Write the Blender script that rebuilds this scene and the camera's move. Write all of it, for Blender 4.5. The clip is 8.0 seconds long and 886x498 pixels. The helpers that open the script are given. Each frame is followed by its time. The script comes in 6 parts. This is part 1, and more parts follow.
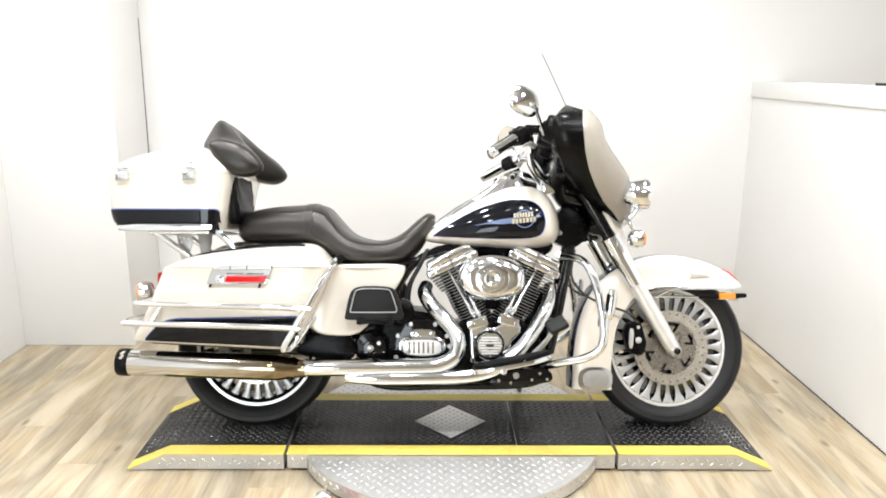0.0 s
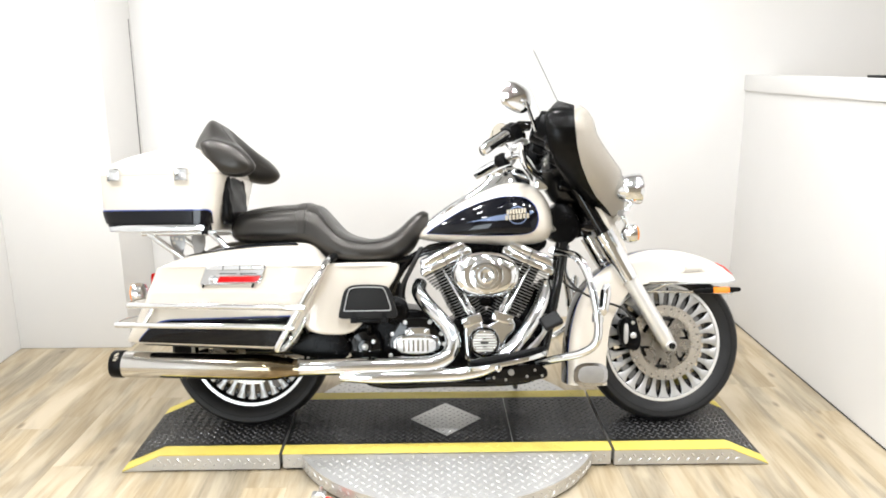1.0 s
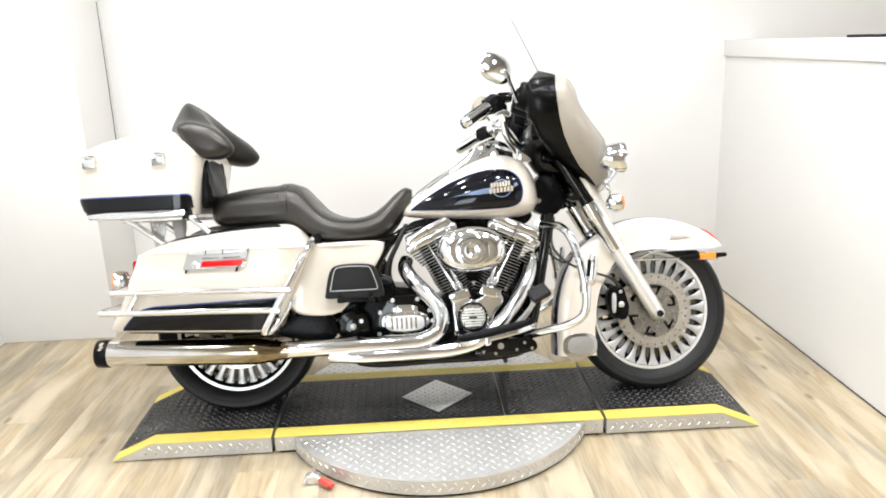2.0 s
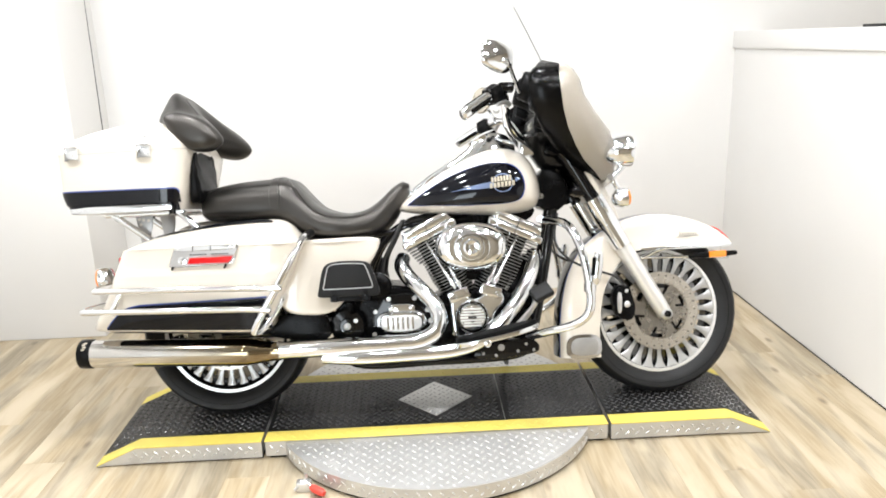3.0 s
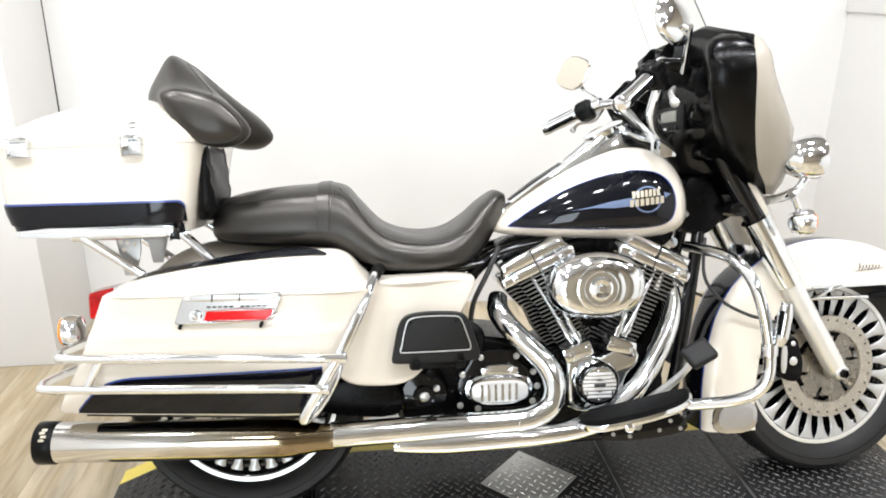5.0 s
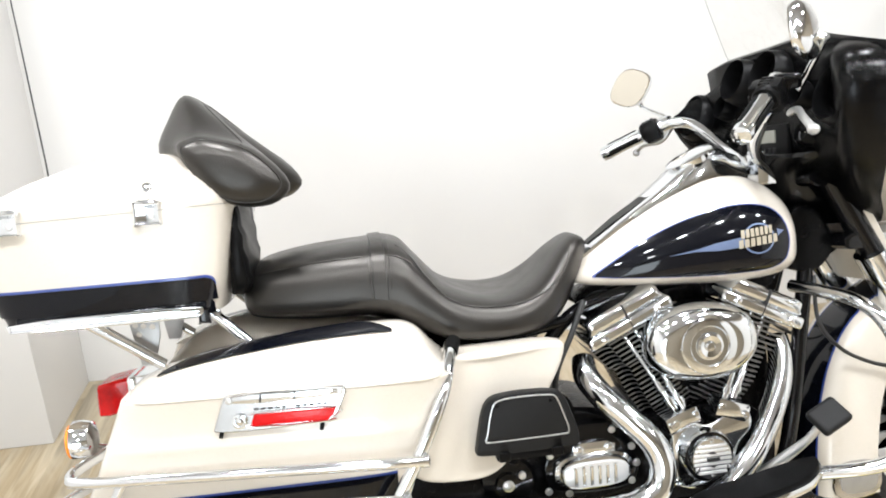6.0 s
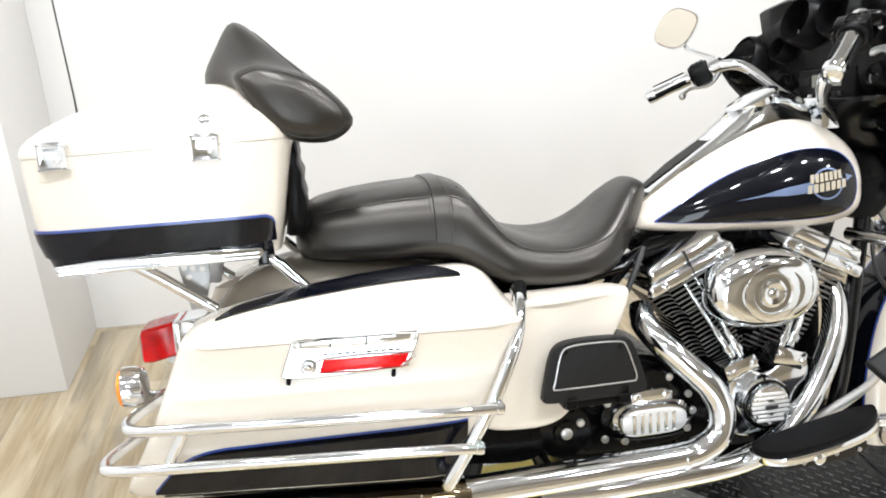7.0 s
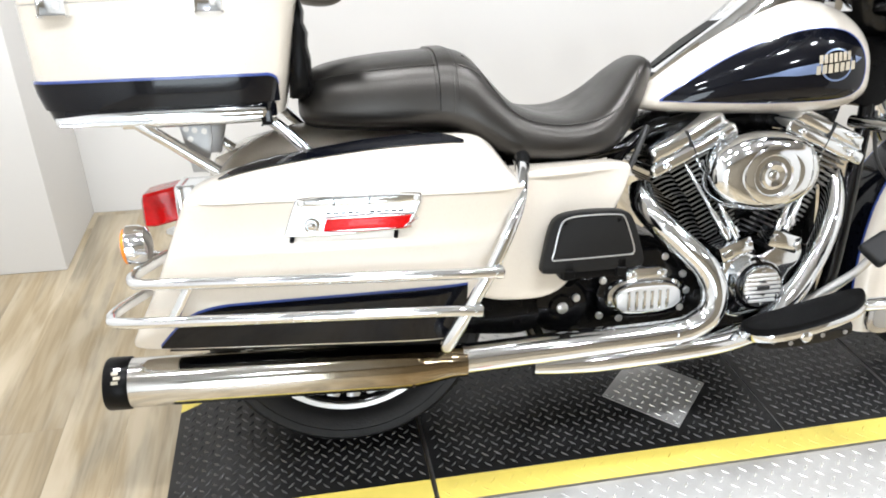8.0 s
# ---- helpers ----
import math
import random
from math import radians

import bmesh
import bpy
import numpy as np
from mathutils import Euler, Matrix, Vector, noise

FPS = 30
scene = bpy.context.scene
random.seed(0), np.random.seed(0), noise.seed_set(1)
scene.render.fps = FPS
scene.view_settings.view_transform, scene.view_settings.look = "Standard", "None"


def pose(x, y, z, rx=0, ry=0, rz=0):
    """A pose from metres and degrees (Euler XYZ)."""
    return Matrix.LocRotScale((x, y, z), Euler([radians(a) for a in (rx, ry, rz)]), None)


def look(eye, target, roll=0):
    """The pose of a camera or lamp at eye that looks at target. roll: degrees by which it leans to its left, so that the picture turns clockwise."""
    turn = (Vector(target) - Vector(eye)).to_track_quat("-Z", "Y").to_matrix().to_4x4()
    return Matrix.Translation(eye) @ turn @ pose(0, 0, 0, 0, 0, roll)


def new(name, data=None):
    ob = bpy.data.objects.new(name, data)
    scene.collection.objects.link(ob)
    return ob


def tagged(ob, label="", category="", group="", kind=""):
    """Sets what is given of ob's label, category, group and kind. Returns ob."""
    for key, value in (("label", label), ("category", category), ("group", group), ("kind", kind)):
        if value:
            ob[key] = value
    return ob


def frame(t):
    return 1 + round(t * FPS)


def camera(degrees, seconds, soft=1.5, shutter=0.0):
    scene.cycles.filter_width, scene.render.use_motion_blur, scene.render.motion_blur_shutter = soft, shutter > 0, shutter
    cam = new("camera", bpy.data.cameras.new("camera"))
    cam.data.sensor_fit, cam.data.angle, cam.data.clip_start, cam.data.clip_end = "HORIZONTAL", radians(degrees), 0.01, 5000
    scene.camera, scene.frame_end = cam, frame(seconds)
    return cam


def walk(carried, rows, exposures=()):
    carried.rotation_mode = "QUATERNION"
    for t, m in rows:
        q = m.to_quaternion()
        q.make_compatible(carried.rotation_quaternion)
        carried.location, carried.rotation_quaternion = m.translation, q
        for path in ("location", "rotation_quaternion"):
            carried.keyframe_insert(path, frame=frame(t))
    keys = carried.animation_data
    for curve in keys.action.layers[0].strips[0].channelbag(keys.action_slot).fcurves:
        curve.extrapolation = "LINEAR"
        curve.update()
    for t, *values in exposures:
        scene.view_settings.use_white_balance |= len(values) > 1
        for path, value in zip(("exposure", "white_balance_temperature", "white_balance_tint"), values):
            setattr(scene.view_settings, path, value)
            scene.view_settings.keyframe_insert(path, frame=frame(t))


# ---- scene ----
cam = camera(61.6, 8.0, 1.85)
EXPOSURES = [(0.0, -0.86, 6420, 10), (3.3, -0.86, 6420, 10), (4.3, -0.82, 6330, 10), (6.5, -0.95, 6330, 10), (8.0, -0.93, 6230, 10)]
PATH = [
    (0, (-0.076, -2.761, 1.47), (-0.047, -0.819, 0.992), 0.5),
    (0.5, (-0.068, -2.762, 1.471), (-0.037, -0.818, 0.998), 0.2),
    (1, (-0.058, -2.758, 1.464), (-0.024, -0.817, 0.983), -0.2),
    (1.5, (-0.042, -2.746, 1.465), (0.022, -0.811, 0.966), -0.6),
    (2, (-0.058, -2.74, 1.445), (0.014, -0.814, 0.91), -2.1),
    (3.3, (-0.036, -2.514, 1.409), (0.022, -0.59, 0.863), -1.8),
    (3.5, (-0.058, -2.413, 1.415), (-0.038, -0.501, 0.829), -0.9),
    (4, (-0.161, -2.192, 1.447), (-0.172, -0.289, 0.832), -0.9),
    (4.5, (-0.313, -1.982, 1.433), (-0.118, -0.092, 0.81), -1.0),
    (5, (-0.464, -1.765, 1.431), (-0.243, 0.105, 0.756), 0.3),
    (5.2, (-0.526, -1.654, 1.424), (-0.378, 0.239, 0.795), 1.0),
    (6.3, (-0.686, -1.366, 1.46), (-0.326, 0.475, 0.768), -2.6),
    (6.5, (-0.731, -1.346, 1.454), (-0.309, 0.478, 0.748), -1.2),
    (7, (-0.815, -1.317, 1.416), (-0.467, 0.487, 0.626), -0.8),
    (7.5, (-0.84, -1.331, 1.372), (-0.486, 0.421, 0.474), 1.0),
    (8, (-0.842, -1.36, 1.331), (-0.494, 0.345, 0.344), 1.0),
]
walk(cam, [(t, look(eye, target, roll)) for t, eye, target, roll in PATH], EXPOSURES)

# ---- light ----
world = bpy.data.worlds.new("world")
world.use_nodes = True
world.node_tree.nodes["Background"].inputs[0].default_value = (1.0, 0.97, 0.92, 1)
world.node_tree.nodes["Background"].inputs[1].default_value = 0.3
scene.world = world


def ceiling_lamp(x, y, z, sx, watts, colour=(0.985, 0.99, 1.0), target=None):
    data = bpy.data.lights.new("ceiling_lamp", "AREA")
    data.shape, data.size, data.energy, data.color = "DISK", sx, watts, colour
    ob = new("ceiling_lamp", data)
    ob.matrix_world = look((x, y, z), target or (x, y + 0.001, 0))
    return ob


for lx in (-1.85, -0.8, 0.2, 1.1):
    ceiling_lamp(lx, 0.10, 2.70, 0.19, 46 if lx < 1 else 36)
for lx in (-1.6, -0.95, -0.3, 0.35, 1.0):
    ceiling_lamp(lx, -1.15, 2.70, 0.17, 29)
for lx in (-1.3, 1.0):
    ceiling_lamp(lx, -3.0, 2.70, 0.24, 36 if lx < 0 else 44)
ceiling_lamp(2.7, 0.0, 2.70, 0.22, 30)
ceiling_lamp(1.65, -1.15, 2.70, 0.17, 36)
ceiling_lamp(2.4, -1.9, 2.70, 0.20, 42)
# daylight in the glazed door behind the display area
data = bpy.data.lights.new("daylight", "AREA")
data.shape, data.size, data.size_y, data.energy, data.color = "RECTANGLE", 1.10, 2.00, 125, (0.86, 0.94, 1.0)
ob = new("daylight", data)
ob.matrix_world = look((-1.60, -4.69, 1.06), (-1.60, 0.0, 1.06))

# ---- materials ----


def rgb(c):
    return (*c, 1) if len(c) == 3 else c


def material(name, colour, rough=0.5, metal=0.0, coat=0.0, vary=0.0, scale=30.0, bump=0.0, bump_scale=200.0,
             second=None, stains=0.0, rough_vary=0.0, spec=0.5, coat_rough=0.03, grime=None):
    """A surface with grain and blotches at two scales, in metres."""
    m = bpy.data.materials.new(name)
    m.use_nodes = True
    nt = m.node_tree
    b = nt.nodes["Principled BSDF"]
    b.inputs["Base Color"].default_value = rgb(colour)
    b.inputs["Roughness"].default_value = rough
    b.inputs["Metallic"].default_value = metal
    b.inputs["Coat Weight"].default_value = coat
    b.inputs["Coat Roughness"].default_value = coat_rough
    b.inputs["Specular IOR Level"].default_value = spec
    tc = nt.nodes.new("ShaderNodeTexCoord")

    def noise_at(sc, detail=4.0):
        n = nt.nodes.new("ShaderNodeTexNoise")
        n.inputs["Scale"].default_value = sc
        n.inputs["Detail"].default_value = detail
        nt.links.new(tc.outputs["Object"], n.inputs["Vector"])
        return n

    if vary or stains:
        n1, n2 = noise_at(scale), noise_at(scale / 9, 6.0)
        mix = nt.nodes.new("ShaderNodeMix")
        mix.data_type = "RGBA"
        mix.inputs["A"].default_value = rgb(colour)
        other = second or [c * (1 - vary) for c in colour]
        mix.inputs["B"].default_value = rgb(other)
        nt.links.new(n1.outputs["Fac"], mix.inputs["Factor"])
        out = mix
        if stains:
            ramp = nt.nodes.new("ShaderNodeMapRange")
            ramp.inputs["From Min"].default_value, ramp.inputs["From Max"].default_value = 0.52, 0.75
            ramp.inputs["To Max"].default_value = stains
            nt.links.new(n2.outputs["Fac"], ramp.inputs["Value"])
            mix2 = nt.nodes.new("ShaderNodeMix")
            mix2.data_type = "RGBA"
            nt.links.new(mix.outputs["Result"], mix2.inputs["A"])
            mix2.inputs["B"].default_value = rgb(grime or [c * 0.55 for c in colour])
            nt.links.new(ramp.outputs["Result"], mix2.inputs["Factor"])
            out = mix2
        nt.links.new(out.outputs["Result"], b.inputs["Base Color"])
    if rough_vary:
        n3 = noise_at(scale * 0.6)
        r = nt.nodes.new("ShaderNodeMapRange")
        r.inputs["To Min"].default_value, r.inputs["To Max"].default_value = max(rough - rough_vary, 0.02), rough + rough_vary
        nt.links.new(n3.outputs["Fac"], r.inputs["Value"])
        nt.links.new(r.outputs["Result"], b.inputs["Roughness"])
    if bump:
        n4 = noise_at(bump_scale, 3.0)
        bp = nt.nodes.new("ShaderNodeBump")
        bp.inputs["Strength"].default_value = bump
        bp.inputs["Distance"].default_value = 0.002
        nt.links.new(n4.outputs["Fac"], bp.inputs["Height"])
        nt.links.new(bp.outputs["Normal"], b.inputs["Normal"])
    return m


M = {}
M["pearl"] = material("pearl_white_paint", (0.665, 0.612, 0.530), 0.28, 0.0, 0.9, vary=0.04, scale=900, rough_vary=0.03)
M["black_paint"] = material("black_gloss_paint", (0.003, 0.0035, 0.006), 0.2, 0.0, 0.60, vary=0.2, scale=600, spec=0.04)
M["blue_line"] = material("blue_pinstripe", (0.025, 0.055, 0.24), 0.3, 0.0, 0.5, vary=0.1, scale=300)
M["chrome"] = material("chrome", (0.83, 0.855, 0.885), 0.085, 1.0, vary=0.03, scale=60, rough_vary=0.03)
M["steel"] = material("polished_steel", (0.66, 0.645, 0.62), 0.17, 1.0, vary=0.14, scale=9, rough_vary=0.05, second=(0.56, 0.50, 0.42))
M["satin"] = material("satin_aluminium", (0.66, 0.66, 0.65), 0.35, 0.85, vary=0.08, scale=80, rough_vary=0.08, bump=0.05)
M["cast"] = material("machined_aluminium", (0.44, 0.425, 0.395), 0.3, 0.9, vary=0.15, scale=40, rough_vary=0.08)
M["gold_steel"] = material("brake_disc_steel", (0.47, 0.435, 0.38), 0.28, 0.9, vary=0.12, scale=50, rough_vary=0.08)
M["fork"] = material("clear_coated_silver", (0.74, 0.73, 0.70), 0.33, 0.55, 0.3, vary=0.05, scale=60)
M["leather"] = material("black_vinyl", (0.0095, 0.0088, 0.0080), 0.34, 0.0, 0.0, vary=0.35, scale=25, bump=0.20, bump_scale=320, rough_vary=0.14, spec=0.58)
# warm reflections on the vinyl are put in by tinting its highlights
M["leather"].node_tree.nodes["Principled BSDF"].inputs["Specular Tint"].default_value = (1.0, 0.945, 0.875, 1)
M["rubber"] = material("tyre_rubber", (0.011, 0.011, 0.0115), 0.50, vary=0.4, scale=40, bump=0.3, bump_scale=160, rough_vary=0.12, spec=0.3)
M["pad_rubber"] = material("dull_black_rubber", (0.0035, 0.0035, 0.0036), 0.6, vary=0.3, scale=60, bump=0.2, bump_scale=500, spec=0.08)
M["grey_rubber"] = material("grey_pad_rubber", (0.009, 0.009, 0.009), 0.5, vary=0.3, scale=60, bump=0.2, bump_scale=400, spec=0.22)
M["engine_black"] = material("wrinkle_black_enamel", (0.0022, 0.0022, 0.0024), 0.26, vary=0.3, scale=50, bump=0.10, bump_scale=350, rough_vary=0.08, spec=0.10)
M["gloss_black"] = material("gloss_black_enamel", (0.003, 0.003, 0.0034), 0.10, 0.0, 0.12, vary=0.2, scale=50, spec=0.30)
M["plastic"] = material("satin_black_plastic", (0.0028, 0.0028, 0.0030), 0.34, vary=0.2, scale=70, bump=0.10, bump_scale=600, spec=0.12)
M["ear_black"] = material("moulded_black_plastic", (0.004, 0.004, 0.0042), 0.24, vary=0.2, scale=70, bump=0.08, bump_scale=500, spec=0.32)
M["rim_metal"] = material("bright_rim", (0.76, 0.76, 0.75), 0.30, 0.55, vary=0.06, scale=60, rough_vary=0.06)
M["red_lens"] = material("red_lens", (0.85, 0.004, 0.006), 0.10, 0.0, 0.12, vary=0.7, scale=60, bump=0.3, bump_scale=160, spec=0.25)
M["amber_lens"] = material("amber_lens", (0.95, 0.27, 0.02), 0.15, 0.0, 0.5, vary=0.25, scale=140, bump=0.3, bump_scale=220)
M["grey_steel"] = material("grey_zinc_steel", (0.42, 0.415, 0.405), 0.42, 0.7, vary=0.15, scale=50, rough_vary=0.1)
# worn bar tops, with the glint of light on them put into the colour
M["worn_mat"] = material("worn_glinting_tread_rubber", (0.055, 0.055, 0.056), 0.25, vary=0.4, scale=18, rough_vary=0.08, spec=0.9)
M["cream"] = material("cream_badge", (0.50, 0.45, 0.35), 0.3, 0.3, 0.4, vary=0.1, scale=200)
M["grey_blue"] = material("grey_blue_badge", (0.15, 0.20, 0.33), 0.3, 0.3, 0.4, vary=0.15, scale=200)
M["black_ink"] = material("black_mark", (0.02, 0.02, 0.02), 0.4, vary=0.1)
M["dark"] = material("shadow_black", (0.006, 0.006, 0.006), 0.7, vary=0.2)
M["dial"] = material("dial_face", (0.11, 0.11, 0.105), 0.25, 0.0, 0.5, vary=0.3)
M["display"] = material("grey_display", (0.20, 0.20, 0.17), 0.25, 0.0, 0.4, vary=0.1)
M["white_wall"] = material("white_wall_paint", (0.67, 0.66, 0.64), 0.62, vary=0.03, scale=6, bump=0.06, bump_scale=240, stains=0.10, grime=(0.61, 0.58, 0.535))
M["beige_wall"] = material("beige_wall_paint", (0.46, 0.395, 0.30), 0.65, vary=0.05, scale=4, bump=0.06, bump_scale=220)
M["tan_wall"] = material("tan_wall_paint", (0.33, 0.285, 0.215), 0.6, vary=0.08, scale=4, bump=0.06, bump_scale=220)
M["ceiling"] = material("ceiling_paint", (0.42, 0.415, 0.405), 0.7, vary=0.03, scale=5, bump=0.05)
M["yellow"] = material("yellow_safety_paint", (0.74, 0.60, 0.12), 0.5, vary=0.12, scale=35, bump=0.15, bump_scale=300, stains=0.4, grime=(0.47, 0.39, 0.10))
M["mat"] = material("black_tread_mat", (0.0055, 0.0055, 0.0058), 0.40, vary=0.35, scale=22, bump=0.2, bump_scale=350, stains=0.6, grime=(0.016, 0.016, 0.016), rough_vary=0.12, spec=0.45)
M["tread"] = material("aluminium_tread_plate", (0.62, 0.615, 0.60), 0.40, 0.65, vary=0.16, scale=26, rough_vary=0.10, bump=0.08, stains=0.25, grime=(0.38, 0.36, 0.33))
# raised bars, paler and smoother than the plate
M["tread_bar"] = material("bright_tread_bars", (0.86, 0.86, 0.85), 0.24, 0.7, vary=0.06, scale=40, rough_vary=0.06)
M["red_grip"] = material("red_rubber_grip", (0.72, 0.06, 0.04), 0.45, vary=0.15, scale=80)
# chrome darkened in its colour to imitate a grey reflection on flat plates
M["plate_chrome"] = material("dimmed_chrome_plate", (0.56, 0.56, 0.565), 0.13, 1.0, vary=0.06, scale=60, rough_vary=0.04)
M["fin_edge"] = material("machined_fin_edge", (0.20, 0.198, 0.19), 0.35, 0.7, vary=0.2, scale=60)
M["wheel_face"] = material("silver_wheel_paint", (0.50, 0.50, 0.495), 0.36, 0.6, vary=0.06, scale=60, rough_vary=0.06)
M["shield_edge"] = material("sawn_acrylic_edge", (0.16, 0.165, 0.16), 0.4, 0.0, vary=0.2, scale=60)
M["wire"] = material("black_cable", (0.015, 0.015, 0.015), 0.45, vary=0.1)


def glass_material(name, tint, rough=0.02):
    m = bpy.data.materials.new(name)
    m.use_nodes = True
    nt = m.node_tree
    nt.nodes.clear()
    out = nt.nodes.new("ShaderNodeOutputMaterial")
    tr, gl, mx = (nt.nodes.new("ShaderNodeBsdfTransparent"), nt.nodes.new("ShaderNodeBsdfGlossy"), nt.nodes.new("ShaderNodeMixShader"))
    fr = nt.nodes.new("ShaderNodeFresnel")
    fr.inputs["IOR"].default_value = 1.16
    tr.inputs[0].default_value = rgb(tint)
    gl.inputs["Roughness"].default_value = rough
    weak = nt.nodes.new("ShaderNodeMath")
    weak.operation = "MULTIPLY"
    weak.inputs[1].default_value = 0.2
    nt.links.new(fr.outputs[0], weak.inputs[0])
    nt.links.new(weak.outputs[0], mx.inputs[0])
    nt.links.new(tr.outputs[0], mx.inputs[1])
    nt.links.new(gl.outputs[0], mx.inputs[2])
    nt.links.new(mx.outputs[0], out.inputs[0])
    return m




def tinted_steel():
    """Polished steel that heat has browned towards the engine end."""
    m = material("heat_tinted_steel", (0.64, 0.63, 0.61), 0.10, 1.0, rough_vary=0.04, scale=14)
    nt = m.node_tree
    b = nt.nodes["Principled BSDF"]
    tc, sep, n = nt.nodes.new("ShaderNodeTexCoord"), nt.nodes.new("ShaderNodeSeparateXYZ"), nt.nodes.new("ShaderNodeTexNoise")
    n.inputs["Scale"].default_value, n.inputs["Detail"].default_value = 11, 6
    nt.links.new(tc.outputs["Object"], sep.inputs[0])
    nt.links.new(tc.outputs["Object"], n.inputs["Vector"])
    along = nt.nodes.new("ShaderNodeMapRange")
    along.inputs["From Min"].default_value, along.inputs["From Max"].default_value = -1.00, -0.55
    nt.links.new(sep.outputs[0], along.inputs["Value"])
    mixv = nt.nodes.new("ShaderNodeMath")
    mixv.operation = "MULTIPLY_ADD"
    mixv.inputs[1].default_value = 0.5
    nt.links.new(n.outputs["Fac"], mixv.inputs[0])
    nt.links.new(along.outputs[0], mixv.inputs[2])
    ramp = nt.nodes.new("ShaderNodeValToRGB")
    e = ramp.color_ramp.elements
    e[0].position, e[0].color = 0.30, (0.62, 0.61, 0.59, 1)
    e[1].position, e[1].color = 1.0, (0.27, 0.215, 0.14, 1)
    mid = ramp.color_ramp.elements.new(0.7)
    mid.color = (0.45, 0.41, 0.34, 1)
    nt.links.new(mixv.outputs[0], ramp.inputs[0])
    nt.links.new(ramp.outputs[0], b.inputs["Base Color"])
    return m


M["tinted"] = tinted_steel()
M["glass"] = glass_material("clear_acrylic", (0.97, 0.97, 0.96))
M["mirror"] = material("mirror_glass", (0.64, 0.60, 0.52), 0.015, 1.0, vary=0.02, scale=50)


def plank_material():
    """Pale oak vinyl: grain along the plank, each plank of its own tone."""
    m = bpy.data.materials.new("pale_oak_plank")
    m.use_nodes = True
    nt = m.node_tree
    b = nt.nodes["Principled BSDF"]
    tc, info = nt.nodes.new("ShaderNodeTexCoord"), nt.nodes.new("ShaderNodeObjectInfo")
    add = nt.nodes.new("ShaderNodeVectorMath")
    add.operation = "ADD"
    mul = nt.nodes.new("ShaderNodeVectorMath")
    mul.operation = "SCALE"
    mul.inputs["Scale"].default_value = 37.0
    comb = nt.nodes.new("ShaderNodeCombineXYZ")
    for k in range(3):
        nt.links.new(info.outputs["Random"], comb.inputs[k])
    nt.links.new(comb.outputs[0], mul.inputs[0])
    nt.links.new(tc.outputs["Object"], add.inputs[0])
    nt.links.new(mul.outputs[0], add.inputs[1])

    def stretched(sx, sy, sc, detail):
        mp = nt.nodes.new("ShaderNodeMapping")
        mp.inputs["Scale"].default_value = (sx, sy, 1)
        n = nt.nodes.new("ShaderNodeTexNoise")
        n.inputs["Scale"].default_value, n.inputs["Detail"].default_value = sc, detail
        n.inputs["Distortion"].default_value = 0.6
        nt.links.new(add.outputs[0], mp.inputs[0])
        nt.links.new(mp.outputs[0], n.inputs["Vector"])
        return n

    fine, broad, smoke = stretched(9, 0.5, 9, 8), stretched(4.5, 0.8, 2.2, 4), stretched(2.6, 0.55, 3.0, 5)

    def blend(fac, a, b_):
        mx = nt.nodes.new("ShaderNodeMix")
        mx.data_type = "RGBA"
        nt.links.new(fac, mx.inputs["Factor"])
        for sock, val in (("A", a), ("B", b_)):
            if isinstance(val, tuple):
                mx.inputs[sock].default_value = (*val, 1)
            else:
                nt.links.new(val, mx.inputs[sock])
        return mx.outputs["Result"]

    def spread(out, lo, hi, to=1.0):
        mr = nt.nodes.new("ShaderNodeMapRange")
        mr.interpolation_type = "SMOOTHSTEP"
        mr.inputs["From Min"].default_value, mr.inputs["From Max"].default_value = lo, hi
        mr.inputs["To Max"].default_value = to
        nt.links.new(out, mr.inputs["Value"])
        return mr.outputs[0]

    tan = blend(spread(fine.outputs["Fac"], 0.30, 0.68), (0.325, 0.252, 0.150), (0.420, 0.338, 0.218))
    pale = blend(spread(broad.outputs["Fac"], 0.40, 0.66), tan, (0.50, 0.425, 0.305))
    grey = blend(spread(fine.outputs["Fac"], 0.28, 0.70), (0.205, 0.175, 0.125), (0.330, 0.288, 0.215))
    toned = blend(spread(smoke.outputs["Fac"], 0.46, 0.66, 0.75), pale, grey)
    # knots: few, small, dark, drawn out along the grain
    mp = nt.nodes.new("ShaderNodeMapping")
    mp.inputs["Scale"].default_value = (7.5, 3.4, 1)
    vor = nt.nodes.new("ShaderNodeTexVoronoi")
    vor.inputs["Scale"].default_value = 1.0
    nt.links.new(add.outputs[0], mp.inputs[0])
    nt.links.new(mp.outputs[0], vor.inputs["Vector"])
    knotted = blend(spread(vor.outputs["Distance"], 0.14, 0.03, 0.70), toned, (0.13, 0.095, 0.06))
    hsv = nt.nodes.new("ShaderNodeHueSaturation")
    val = nt.nodes.new("ShaderNodeMapRange")
    val.inputs["To Min"].default_value, val.inputs["To Max"].default_value = 0.84, 1.04
    nt.links.new(info.outputs["Random"], val.inputs["Value"])
    nt.links.new(val.outputs[0], hsv.inputs["Value"])
    nt.links.new(knotted, hsv.inputs["Color"])
    nt.links.new(hsv.outputs[0], b.inputs["Base Color"])
    b.inputs["Roughness"].default_value = 0.42
    bp = nt.nodes.new("ShaderNodeBump")
    bp.inputs["Strength"].default_value, bp.inputs["Distance"].default_value = 0.12, 0.001
    nt.links.new(fine.outputs["Fac"], bp.inputs["Height"])
    nt.links.new(bp.outputs[0], b.inputs["Normal"])
    return m


M["plank"] = plank_material()

# ---- shape helpers ----


